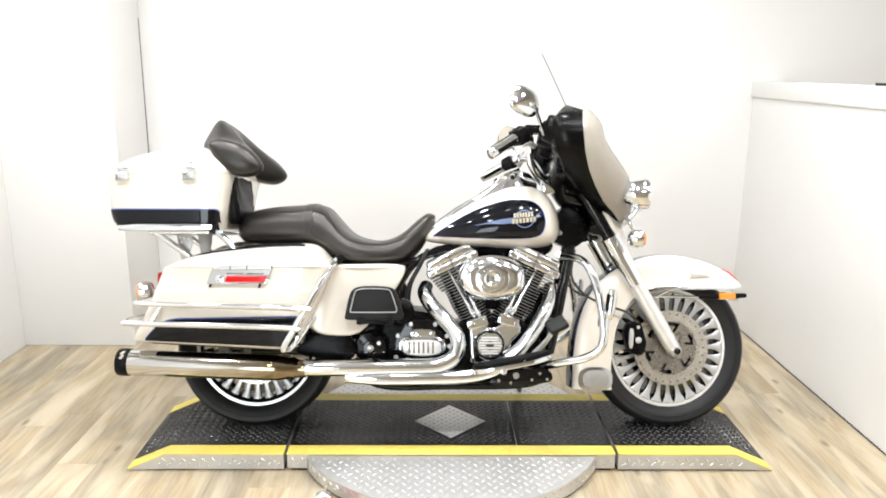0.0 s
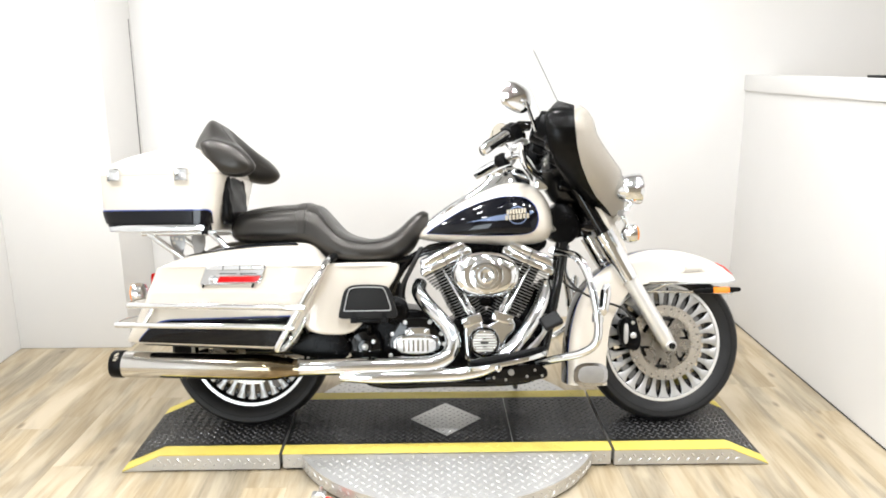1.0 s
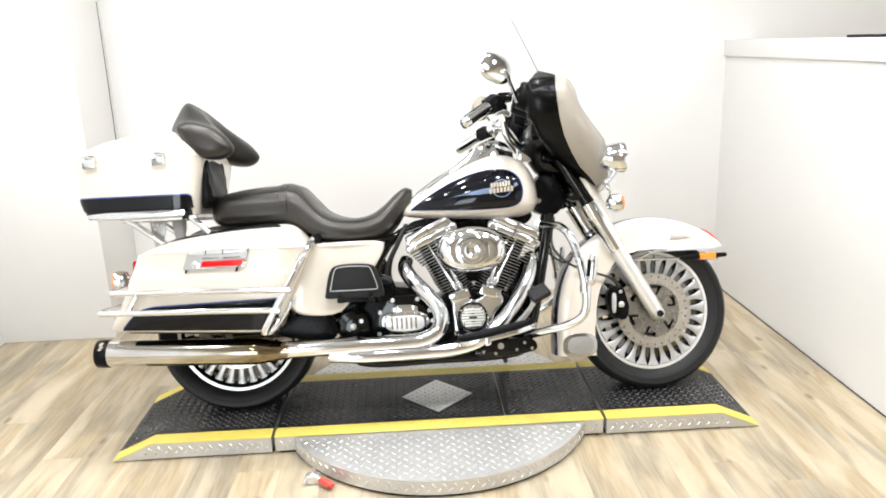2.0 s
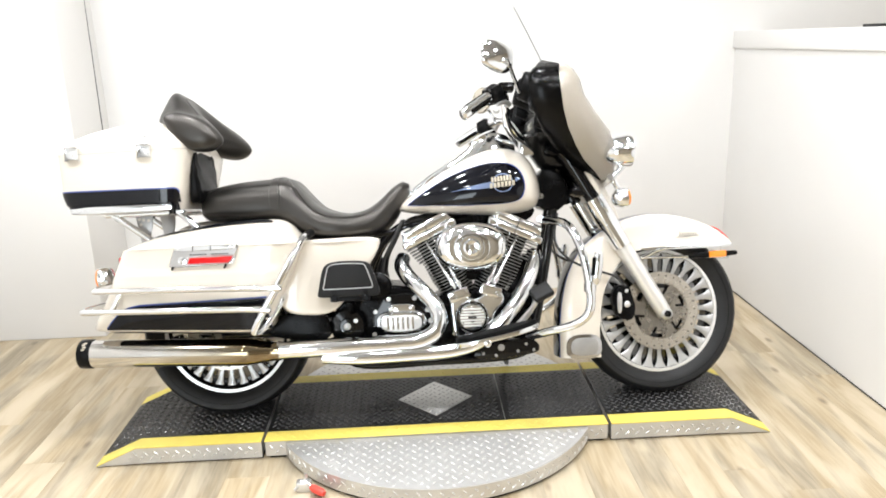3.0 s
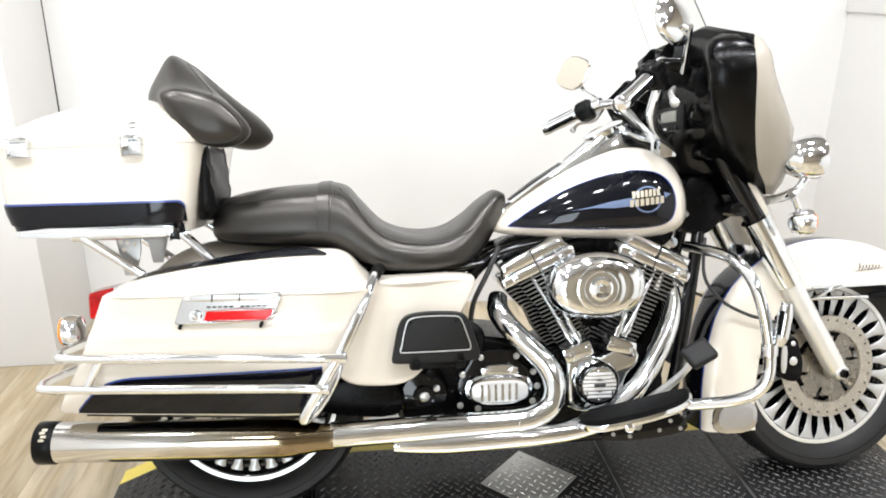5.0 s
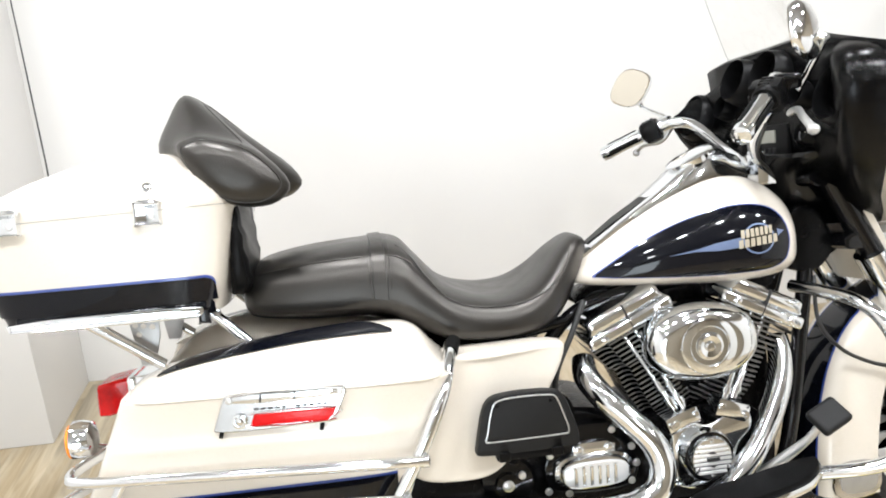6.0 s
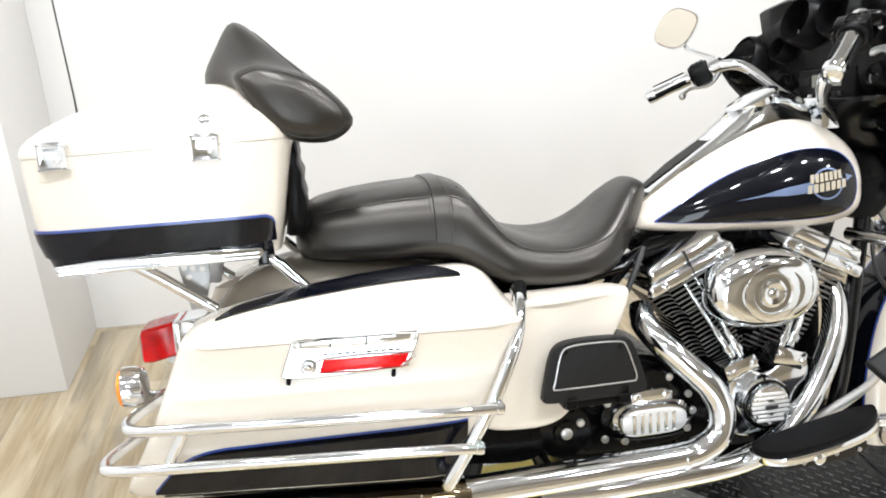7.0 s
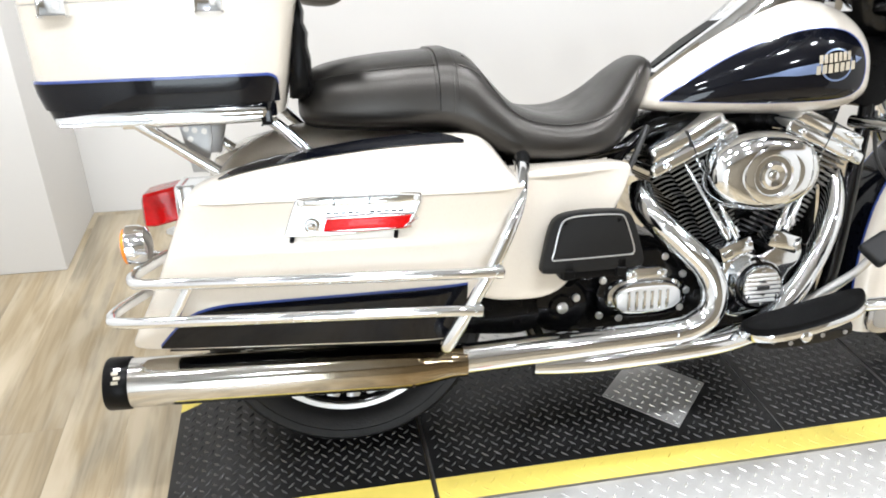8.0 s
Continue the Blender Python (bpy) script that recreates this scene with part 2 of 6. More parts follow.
def part(name, bm, mat, parent=None, label="", at=None, angle=38, kind=""):
    """One mesh object under a thing or a part; mat may be a list for several slots."""
    me = bpy.data.meshes.new(name)
    bmesh.ops.recalc_face_normals(bm, faces=bm.faces[:])
    bm.to_mesh(me)
    bm.free()
    for mm in (mat if isinstance(mat, (list, tuple)) else [mat]):
        me.materials.append(M[mm])
    me.polygons.foreach_set("use_smooth", [True] * len(me.polygons))
    me.set_sharp_from_angle(angle=radians(angle))
    ob = new(name, me)
    if parent is not None:
        ob.parent = parent
    if at is not None:
        ob.matrix_local = at
    if label or kind:
        tagged(ob, label, kind=kind)
    return ob


def shared(name, src, parent, at, label=""):
    """Another object on the same mesh."""
    ob = new(name, src.data)
    ob.parent = parent
    ob.matrix_local = at
    if label:
        tagged(ob, label)
    return ob


def smooth_line(pts, n=6, closed=False):
    """Catmull-Rom through the points."""
    p = [Vector(q) for q in pts]
    out, c = [], len(p)
    for i in range(c if closed else c - 1):
        a, b, d, e = (p[(i + k) % c] if closed else p[min(max(i + k, 0), c - 1)] for k in (-1, 0, 1, 2))
        for j in range(n):
            t = j / n
            out.append(0.5 * ((2 * b) + (d - a) * t + (2 * a - 5 * b + 4 * d - e) * t * t + (3 * b - a - 3 * d + e) * t ** 3))
    if not closed:
        out.append(p[-1])
    return out


def skin(bm, rings, closed=True, cap=True, slot=None):
    """Faces between rings of equal length."""
    vs = [[bm.verts.new(q) for q in r] for r in rings]
    n = len(vs[0])
    for a, b in zip(vs, vs[1:]):
        for i in range(n if closed else n - 1):
            j = (i + 1) % n
            f = bm.faces.new((a[i], a[j], b[j], b[i]))
            if slot:
                f.material_index = slot(i)
    if cap and closed:
        bm.faces.new(vs[0])
        bm.faces.new(vs[-1][::-1])
    return vs


def loft(rings, closed=True, cap=True, slot=None):
    bm = bmesh.new()
    skin(bm, rings, closed, cap, slot)
    return bm


def tube(pts, r, seg=10, n=6, closed=False, bm=None, flat=1.0):
    """A round bar through the points; r may be a list along them."""
    bm = bm or bmesh.new()
    line = smooth_line(pts, n, closed) if n > 1 else [Vector(q) for q in pts]
    k = len(line)
    rs = [r] * k if not isinstance(r, (list, tuple)) else [float(np.interp(i / (k - 1), np.linspace(0, 1, len(r)), r)) for i in range(k)]
    d0 = (line[1] - line[0]).normalized()
    side = d0.orthogonal().normalized()
    rings = []
    for i in range(k):
        a, b = line[(i - 1) % k if closed else max(i - 1, 0)], line[(i + 1) % k if closed else min(i + 1, k - 1)]
        d = (b - a).normalized()
        side = (side - d * side.dot(d)).normalized()
        up = d.cross(side)
        rings.append([line[i] + rs[i] * (math.cos(2 * math.pi * j / seg) * side + flat * math.sin(2 * math.pi * j / seg) * up) for j in range(seg)])
    if closed:
        rings.append(rings[0])
        skin(bm, rings, True, False)
        bmesh.ops.remove_doubles(bm, verts=bm.verts[:], dist=1e-6)
    else:
        skin(bm, rings)
    return bm


def turned(profile, origin, axis, seg=32, bm=None, closed=False):
    """A turned body: profile of (along, radius) about the axis."""
    bm = bm or bmesh.new()
    o, d = Vector(origin), Vector(axis).normalized()
    s = d.orthogonal().normalized()
    u = d.cross(s)
    rings = [[o + d * a + max(r, 1e-4) * (math.cos(2 * math.pi * j / seg) * s + math.sin(2 * math.pi * j / seg) * u) for j in range(seg)] for a, r in profile]
    if closed:
        rings.append(rings[0])
    skin(bm, rings, True, not closed)
    if closed:
        bmesh.ops.remove_doubles(bm, verts=bm.verts[:], dist=1e-6)
    return bm


def bevel_all(bm, width, segments=2, limit=30):
    edges = [e for e in bm.edges if len(e.link_faces) == 2 and e.calc_face_angle(0) > radians(limit)]
    if edges:
        bmesh.ops.bevel(bm, geom=edges, offset=width, segments=segments, profile=0.6, affect="EDGES", clamp_overlap=True)
    return bm


def box(x0, x1, y0, y1, z0, z1, bevel=0.0, segments=2, bm=None, turn=None):
    own = bmesh.new()
    bmesh.ops.create_cube(own, size=1.0)
    for v in own.verts:
        v.co = Vector(((x0 + x1) / 2 + v.co.x * (x1 - x0), (y0 + y1) / 2 + v.co.y * (y1 - y0), (z0 + z1) / 2 + v.co.z * (z1 - z0)))
    if bevel:
        bevel_all(own, bevel, segments)
    if turn is not None:
        bmesh.ops.transform(own, matrix=turn, verts=own.verts[:])
    if bm is None:
        return own
    me = bpy.data.meshes.new("tmp")
    own.to_mesh(me)
    own.free()
    bm.from_mesh(me)
    bpy.data.meshes.remove(me)
    return bm


def slab(outline, v0, v1, bevel=0.003, rounding=2, segments=2):
    """A plate cut to an outline in (x, z), from y = v0 to v1, with rounded corners and edges."""
    pts = [Vector((a, b)) for a, b in outline]
    for _ in range(rounding):
        cut = []
        for i, p in enumerate(pts):
            q = pts[(i + 1) % len(pts)]
            cut += [p.lerp(q, 0.22), p.lerp(q, 0.78)]
        pts = cut
    bm = bmesh.new()
    f = bm.faces.new([bm.verts.new((p.x, v0, p.y)) for p in pts])
    r = bmesh.ops.extrude_face_region(bm, geom=[f])
    bmesh.ops.translate(bm, verts=[g for g in r["geom"] if isinstance(g, bmesh.types.BMVert)], vec=(0, v1 - v0, 0))
    if bevel:
        bevel_all(bm, bevel, segments, 50)
    return bm


def oval(cx, cz, rx, rz, n=40, power=2.0):
    """A rounded outline in (x, z)."""
    out = []
    for i in range(n):
        a = 2 * math.pi * i / n
        c, s = math.cos(a), math.sin(a)
        out.append((cx + rx * math.copysign(abs(c) ** (2 / power), c), cz + rz * math.copysign(abs(s) ** (2 / power), s)))
    return out


def dome(outline, steps, cx, cz):
    """A raised boss over an outline: steps of (scale, y)."""
    rings = [[Vector((cx + (a - cx) * k, y, cz + (b - cz) * k)) for a, b in outline] for k, y in steps]
    return loft(rings)


def bolt(pos, axis, r, h, parent, mat="chrome", name="bolt"):
    return part(name, turned([(0, r), (h * 0.7, r), (h, r * 0.75), (h, 0)], pos, axis, 12), mat, parent)


def thing(name, label, category, at=None, group=""):
    ob = new(name)
    ob.empty_display_size = 0.1
    if at is not None:
        ob.matrix_world = at
    return tagged(ob, label, category, group)


# ---- the room ----
LEFT, RIGHT, BACK, FRONT, HIGH, FAR = -2.25, 1.711, 1.447, -4.6, 2.72, 3.9


def setting(name, bm, mat, label, angle=38):
    ob = part(name, bm, mat, None, label, angle=angle)
    return tagged(ob, kind="structure", category="wall" if "wall" in name else name)


setting("wall_north", box(LEFT - 0.12, FAR, BACK, BACK + 0.12, 0, HIGH), "white_wall", "smooth white-painted plaster back wall")
setting("wall_west", box(LEFT - 0.12, LEFT, FRONT, BACK, 0, HIGH), "white_wall", "white-painted plaster side wall")
DOOR0, DOOR1, DOORH = -2.17, -1.03, 2.08
bm = box(LEFT - 0.12, DOOR0, FRONT - 0.12, FRONT, 0, HIGH)
box(DOOR1, FAR + 0.12, FRONT - 0.12, FRONT, 0, HIGH, bm=bm)
box(DOOR0, DOOR1, FRONT - 0.12, FRONT, DOORH, HIGH, bm=bm)
# out of view; its tone is set for what chrome and mirrors reflect
setting("wall_south", bm, "tan_wall", "unseen tan wall with a glazed door")
bm = box(DOOR0, DOOR0 + 0.05, FRONT - 0.08, FRONT + 0.01, 0, DOORH, 0.004)
box(DOOR1 - 0.05, DOOR1, FRONT - 0.08, FRONT + 0.01, 0, DOORH, 0.004, bm=bm)
box(DOOR0 + 0.05, DOOR1 - 0.05, FRONT - 0.08, FRONT + 0.01, DOORH - 0.06, DOORH, 0.004, bm=bm)
box(DOOR0 + 0.05, DOOR1 - 0.05, FRONT - 0.08, FRONT + 0.01, 0, 0.08, 0.004, bm=bm)
door = setting("door_1", bm, "white_wall", "glazed door with a white frame, bright with daylight")
pane = part("pane", box(DOOR0 + 0.05, DOOR1 - 0.05, FRONT - 0.045, FRONT - 0.039, 0.08, DOORH - 0.06), "glass", door)
pane.visible_shadow = False
setting("wall_east", box(FAR, FAR + 0.12, FRONT, BACK, 0, HIGH), "beige_wall", "beige-painted wall beyond the low partition")
setting("wall_pier", box(LEFT, -1.662, 1.008, BACK, 0, HIGH, 0.006), "white_wall", "square white-painted pier in the room's corner")
setting("wall_partition", box(RIGHT, RIGHT + 0.13, -2.2, BACK, 0, 1.318), "white_wall", "low white-painted partition wall")
setting("trim", box(RIGHT - 0.014, RIGHT + 0.15, -2.216, BACK, 1.318, 1.405, 0.005), "white_wall", "flat white cap along the top of the low partition")
# no board here: a dark strip drawn for the shadow gap at the joint
setting("baseboard", box(RIGHT - 0.003, RIGHT, -2.2, BACK, -0.002, 0.005), "dark", "thin dark joint between floor and low partition")
setting("ceiling", box(LEFT, FAR, FRONT, BACK, HIGH, HIGH + 0.1), "ceiling", "plain pale grey ceiling")
floor = setting("floor", box(LEFT - 0.1, FAR, FRONT - 0.1, BACK + 0.1, -0.12, -0.006), "dark", "pale oak vinyl plank floor")

# ---- the motorcycle ----
DECK = 0.069
bike = thing("motorcycle", "pearl white and black touring motorcycle leaning on its side stand", "motorcycle",
             pose(-0.006, 0.017, DECK - 0.0055, -12.94, -0.48, -1.21))
HEAD, RAKE = Vector((0.47, 0, 0.95)), radians(27)
STEER = Matrix.Translation(HEAD) @ Matrix.Rotation(radians(6), 4, Vector((-math.sin(RAKE), 0, math.cos(RAKE)))) @ Matrix.Translation(-HEAD)
Y = Vector((0, 1, 0))


def wheel(name, cx, cz, r, half, rim, label, at, disc_side):
    """A cast wheel: tyre, rim with many short spokes, hub and brake discs."""
    root = part(name, turned([(-half * 0.35, rim - 0.030), (half * 0.35, rim - 0.030), (half * 0.35, rim - 0.040), (-half * 0.35, rim - 0.040)], (cx, 0, cz), Y, 64, closed=True), "gloss_black", bike, label, at)
    for sgn in (-1, 1):
        part("rim", turned([(sgn * half * q, rim + w) for q, w in ((0.60, 0.004), (0.64, -0.001), (0.62, -0.012), (0.55, -0.013), (0.54, 0.002))], (cx, 0, cz), Y, 64, closed=True), "rim_metal", root, "bright rim edge")
        part("rim_well", turned([(sgn * half * q, rim + w) for q, w in ((0.58, -0.010), (0.44, -0.016), (0.20, -0.024), (0.20, -0.036), (0.44, -0.028), (0.55, -0.017))], (cx, 0, cz), Y, 64, closed=True), "gloss_black", root, "black rim well")
    prof = [(-half * 0.62, rim - 0.002), (-half * 0.86, rim + 0.018), (-half * 0.98, rim + 0.040), (-half, rim + 0.055), (-half * 0.93, r - 0.016), (-half * 0.72, r - 0.006),
            (-half * 0.35, r - 0.002), (0, r), (half * 0.35, r - 0.002), (half * 0.72, r - 0.006), (half * 0.93, r - 0.016), (half, rim + 0.055), (half * 0.98, rim + 0.040),
            (half * 0.86, rim + 0.018), (half * 0.62, rim - 0.002), (0, rim - 0.01)]
    part("tyre", turned(prof, (cx, 0, cz), Y, 72, closed=True), "rubber", root)
    # tread grooves, slightly sunk arcs that fade into the shoulder
    grooves = bmesh.new()
    for i in range(36):
        for sgn in (-1, 1):
            a0 = 2 * math.pi * (i + (0.5 if sgn > 0 else 0)) / 36
            line = []
            for k in range(4):
                f = 0.45 + 0.5 * k / 3
                rr = float(np.interp(f, [0, 0.35, 0.72, 0.93, 1.0], [r, r - 0.002, r - 0.006, r - 0.016, r - 0.04])) - 0.0016
                a = a0 + 0.045 * k
                line.append((cx + rr * math.cos(a), sgn * half * f, cz + rr * math.sin(a)))
            tube(line, [0.0012, 0.0024, 0.0022, 0.001], 4, 2, bm=grooves)
    part("tread_groove", grooves, "dark", root, kind="stuff")
    for sgn in (-1, 1):
        part("sidewall_ring", turned([(-0.002, rim + 0.036), (0.0012, rim + 0.038), (-0.002, rim + 0.040)], (cx, sgn * (half * 0.955 + 0.001), cz), Y * sgn, 64, closed=True), "pad_rubber", root)
    spoke = None
    for i in range(28):
        a = 2 * math.pi * i / 28
        m = Matrix.Translation((cx, 0, cz)) @ Matrix.Rotation(-a, 4, "Y")
        if spoke is None:
            bm = bmesh.new()
            rings = []
            for rad, hw, hy in ((0.045, 0.006, 0.034), (0.12, 0.0055, 0.032), (rim - 0.078, 0.0078, 0.036), (rim - 0.058, 0.0088, 0.038), (rim - 0.038, 0.0125, 0.040), (rim - 0.026, 0.0180, 0.0405), (rim - 0.015, 0.0245, 0.041)):
                rings.append([Vector((rad, -hy, -hw * 0.7)), Vector((rad, -hy * 0.93, -hw)), Vector((rad, hy * 0.93, -hw)), Vector((rad, hy, -hw * 0.7)),
                              Vector((rad, hy, hw * 0.7)), Vector((rad, hy * 0.93, hw)), Vector((rad, -hy * 0.93, hw)), Vector((rad, -hy, hw * 0.7))])
            skin(bm, rings, True, True, lambda k: 1 if k in (1, 5) else 0)
            spoke = part("spoke", bm, ["wheel_face", "gloss_black"], root, at=m)
        else:
            shared("spoke", spoke, root, m)
    part("hub", turned([(-0.056, 0.0), (-0.056, 0.026), (-0.045, 0.040), (-0.02, 0.048), (0.02, 0.048), (0.045, 0.040), (0.056, 0.026), (0.056, 0)], (cx, 0, cz), Y, 32), "cast", root)
    for sgn in disc_side:
        y = sgn * 0.062
        part("brake_disc", turned([(-0.0025, 0.108), (0.0025, 0.108), (0.0025, 0.149), (-0.0025, 0.149)], (cx, y, cz), Y, 64, closed=True), "gold_steel", root, "drilled steel brake disc")
        # carrier plate with six hooked openings
        plate = bmesh.new()
        radii = [0.020, 0.034, 0.046, 0.056, 0.064, 0.072, 0.080, 0.088, 0.091, 0.095, 0.099, 0.103, 0.110]
        turns = 240
        grid = [[plate.verts.new((rad * math.cos(2 * math.pi * k / turns), 0, rad * math.sin(2 * math.pi * k / turns))) for k in range(turns)] for rad in radii]
        for n in range(len(radii) - 1):
            mid_r = (radii[n] + radii[n + 1]) / 2
            for k in range(turns):
                f = ((k + 0.5) / (turns / 6) + 2.4 * (mid_r - 0.08) / 0.08 * 0.12) % 1.0
                slot_outer = 0.088 < mid_r < 0.103 and 0.16 < f < 0.62
                slot_hook = 0.066 < mid_r <= 0.088 and 0.14 < f < 0.26
                if not (slot_outer or slot_hook):
                    plate.faces.new((grid[n][k], grid[n][(k + 1) % turns], grid[n + 1][(k + 1) % turns], grid[n + 1][k]))
        bmesh.ops.solidify(plate, geom=plate.faces[:], thickness=0.005)
        bmesh.ops.delete(plate, geom=[v for v in plate.verts if not v.link_faces], context="VERTS")
        part("disc_carrier", plate, "gold_steel", root, "steel disc carrier with curved openings", at=Matrix.Translation((cx, y - sgn * 0.002, cz)))
        part("disc_back", turned([(-0.001, 0.03), (0.001, 0.03), (0.001, 0.106), (-0.001, 0.106)], (cx, y - sgn * 0.022, cz), Y, 40, closed=True), "gloss_black", root, "black inner face of the hub")
        holes = bmesh.new()
        for i in range(28):
            a = 2 * math.pi * i / 28
            turned([(0, 0.0032), (0.0008, 0.0032), (0.0008, 0)], (cx + 0.136 * math.cos(a), y + sgn * 0.0024, cz + 0.136 * math.sin(a)), Y * sgn, 8, holes)
        part("drilled_hole", holes, "dark", root, kind="stuff")
    return root


rear_wheel = wheel("rear_wheel", -0.765, 0.314, 0.316, 0.086, 0.238, "cast aluminium rear wheel with black tyre", pose(0, -0.022, 0), (-1,))
front_wheel = wheel("front_wheel", 0.878, 0.307, 0.314, 0.066, 0.237, "cast aluminium front wheel with black tyre", STEER, (-1, 1))

# ---- fenders ----


def two_tone(pairs, half, name, label, at, crown=0.55, thick=0.004):
    """A deep fender: pairs of crown and skirt points in (x, z); white flanks, black crown, blue lines."""
    cols = [-1.0, -1.0, -0.99, -0.93, -0.80, -crown - 0.06, -crown, -0.3, 0, 0.3, crown, crown + 0.06, 0.80, 0.93, 0.99, 1.0, 1.0]
    drop = [1.0, 0.62, 0.34, 0.17, 0.07, 0.03, 0.022, 0.006, 0, 0.006, 0.022, 0.03, 0.07, 0.17, 0.34, 0.62, 1.0]
    rings = []
    tops = smooth_line([(a[0], 0, a[1]) for a, b in pairs], 4)
    lows = smooth_line([(b[0], 0, b[1]) for a, b in pairs], 4)
    for o, i in zip(tops, lows):
        rings.append([o.lerp(i, d) + Vector((0, c * half, 0)) for c, d in zip(cols, drop)])

    def slot(k):
        m = (cols[k] + cols[k + 1]) / 2
        return 1 if abs(m) < crown else (2 if abs(m) < crown + 0.06 else 0)

    bm = loft(rings, False, False, slot)
    bmesh.ops.recalc_face_normals(bm, faces=bm.faces[:])
    bmesh.ops.solidify(bm, geom=bm.faces[:], thickness=thick)
    return part(name, bm, ["pearl", "black_paint", "blue_line"], bike, label, at, angle=75)


front_fender = two_tone([((0.478, 0.150), (0.630, 0.147)), ((0.483, 0.27), (0.630, 0.257)), ((0.500, 0.385), (0.645, 0.36)), ((0.535, 0.49), (0.668, 0.43)),
                         ((0.60, 0.580), (0.71, 0.492)), ((0.722, 0.655), (0.755, 0.530)), ((0.846, 0.682), (0.825, 0.545)), ((0.97, 0.671), (0.95, 0.545)),
                         ((1.075, 0.636), (1.06, 0.545)), ((1.145, 0.588), (1.135, 0.545)), ((1.165, 0.56), (1.16, 0.545))],
                        0.088, "front_fender", "deep pearl white front fender with a black crown", STEER)
for sy in (-1, 1):
    part("fender_trim", slab([(0.805, 0.540), (1.155, 0.540), (1.17, 0.556), (1.15, 0.553), (0.805, 0.552)], sy * 0.086, sy * 0.0935, 0.002, 1), "chrome", front_fender, "chrome strip along the fender's edge")
    part("light_bar", slab([(0.985, 0.500), (1.178, 0.505), (1.185, 0.515), (1.178, 0.527), (0.985, 0.520)], sy * 0.075, sy * 0.097, 0.004, 1), "plastic", front_fender, "black light bar")
    part("reflector", slab([(1.068, 0.502), (1.134, 0.5035), (1.134, 0.527), (1.068, 0.526)], sy * 0.0935, sy * 0.1035, 0.002, 0), "amber_lens", front_fender, "amber side reflector")
    part("strut", tube([(0.80, sy * 0.090, 0.513), (0.99, sy * 0.090, 0.509), (1.15, sy * 0.088, 0.500)], 0.0055, 8), "chrome", front_fender)
    part("strut", tube([(0.81, sy * 0.090, 0.512), (0.86, sy * 0.091, 0.535), (0.90, sy * 0.090, 0.545)], 0.0055, 8), "chrome", front_fender)
    tip = part("tip_plate", slab([(0.492, 0.147), (0.632, 0.143), (0.634, 0.236), (0.503, 0.240)], sy * 0.085, sy * 0.0945, 0.003, 2), "plate_chrome", front_fender, "chrome plate on the fender's lower tip")
    part("inset", slab([(0.512, 0.160), (0.618, 0.157), (0.620, 0.224), (0.518, 0.227)], sy * 0.0925, sy * 0.0965, 0.001, 2), "grey_steel", tip, "grey ribbed inset")
    # script badge: thin slanted strokes
    script = bmesh.new()
    for k in range(7):
        x = 0.955 + k * 0.0105
        tube([(x, sy * 0.0895, 0.588), (x + 0.006, sy * 0.0897, 0.595), (x + 0.004, sy * 0.0895, 0.601 + (0.007 if k == 0 else 0))], 0.0011, 5, 3, bm=script)
    tube([(0.945, sy * 0.0895, 0.585), (0.99, sy * 0.0895, 0.5865), (1.036, sy * 0.089, 0.5905)], 0.0009, 5, 3, bm=script)
    part("script_badge", script, "black_ink", front_fender, "small dark script badge")
part("lamp_bezel", loft([[Vector((x, y * k, 0.555 + z)) for y, z in ((-0.030, 0.0), (-0.030, h * 0.6), (-0.018, h), (0.018, h), (0.030, h * 0.6), (0.030, 0.0))] for x, k, h in ((1.085, 0.6, 0.070), (1.115, 1.0, 0.066), (1.150, 1.0, 0.048), (1.180, 0.8, 0.020))]), "chrome", front_fender, "chrome marker lamp bezel")
part("fender_lamp", loft([[Vector((x, y * k, 0.558 + z)) for y, z in ((-0.026, 0.0), (-0.026, h * 0.6), (-0.014, h), (0.014, h), (0.026, h * 0.6), (0.026, 0.0))] for x, k, h in ((1.120, 0.9, 0.066), (1.152, 1.0, 0.052), (1.186, 0.8, 0.022))]), "red_lens", front_fender, "small red marker lamp")

tops = smooth_line([(x, 0, z) for x, z in ((-0.40, 0.63), (-0.55, 0.690), (-0.70, 0.725), (-0.83, 0.732), (-0.92, 0.712), (-0.985, 0.672), (-1.05, 0.60), (-1.10, 0.50), (-1.125, 0.42))], 4)
lows = smooth_line([(x, 0, z) for x, z in ((-0.40, 0.48), (-0.55, 0.53), (-0.70, 0.555), (-0.83, 0.55), (-0.90, 0.53), (-0.955, 0.50), (-1.00, 0.45), (-1.03, 0.39), (-1.05, 0.34))], 4)
arch = [math.pi / 2 * k / 10 for k in range(-10, 11)]
bm = loft([[o.lerp(i, (1 - math.cos(q)) ** 1.15) + Vector((0, 0.122 * math.copysign(abs(math.sin(q)) ** 0.85, q), 0)) for q in arch] for o, i in zip(tops, lows)], False, False)
bmesh.ops.solidify(bm, geom=bm.faces[:], thickness=0.003)
rear_fender = part("rear_fender", bm, "pearl", bike, "pearl white rear fender", angle=80)

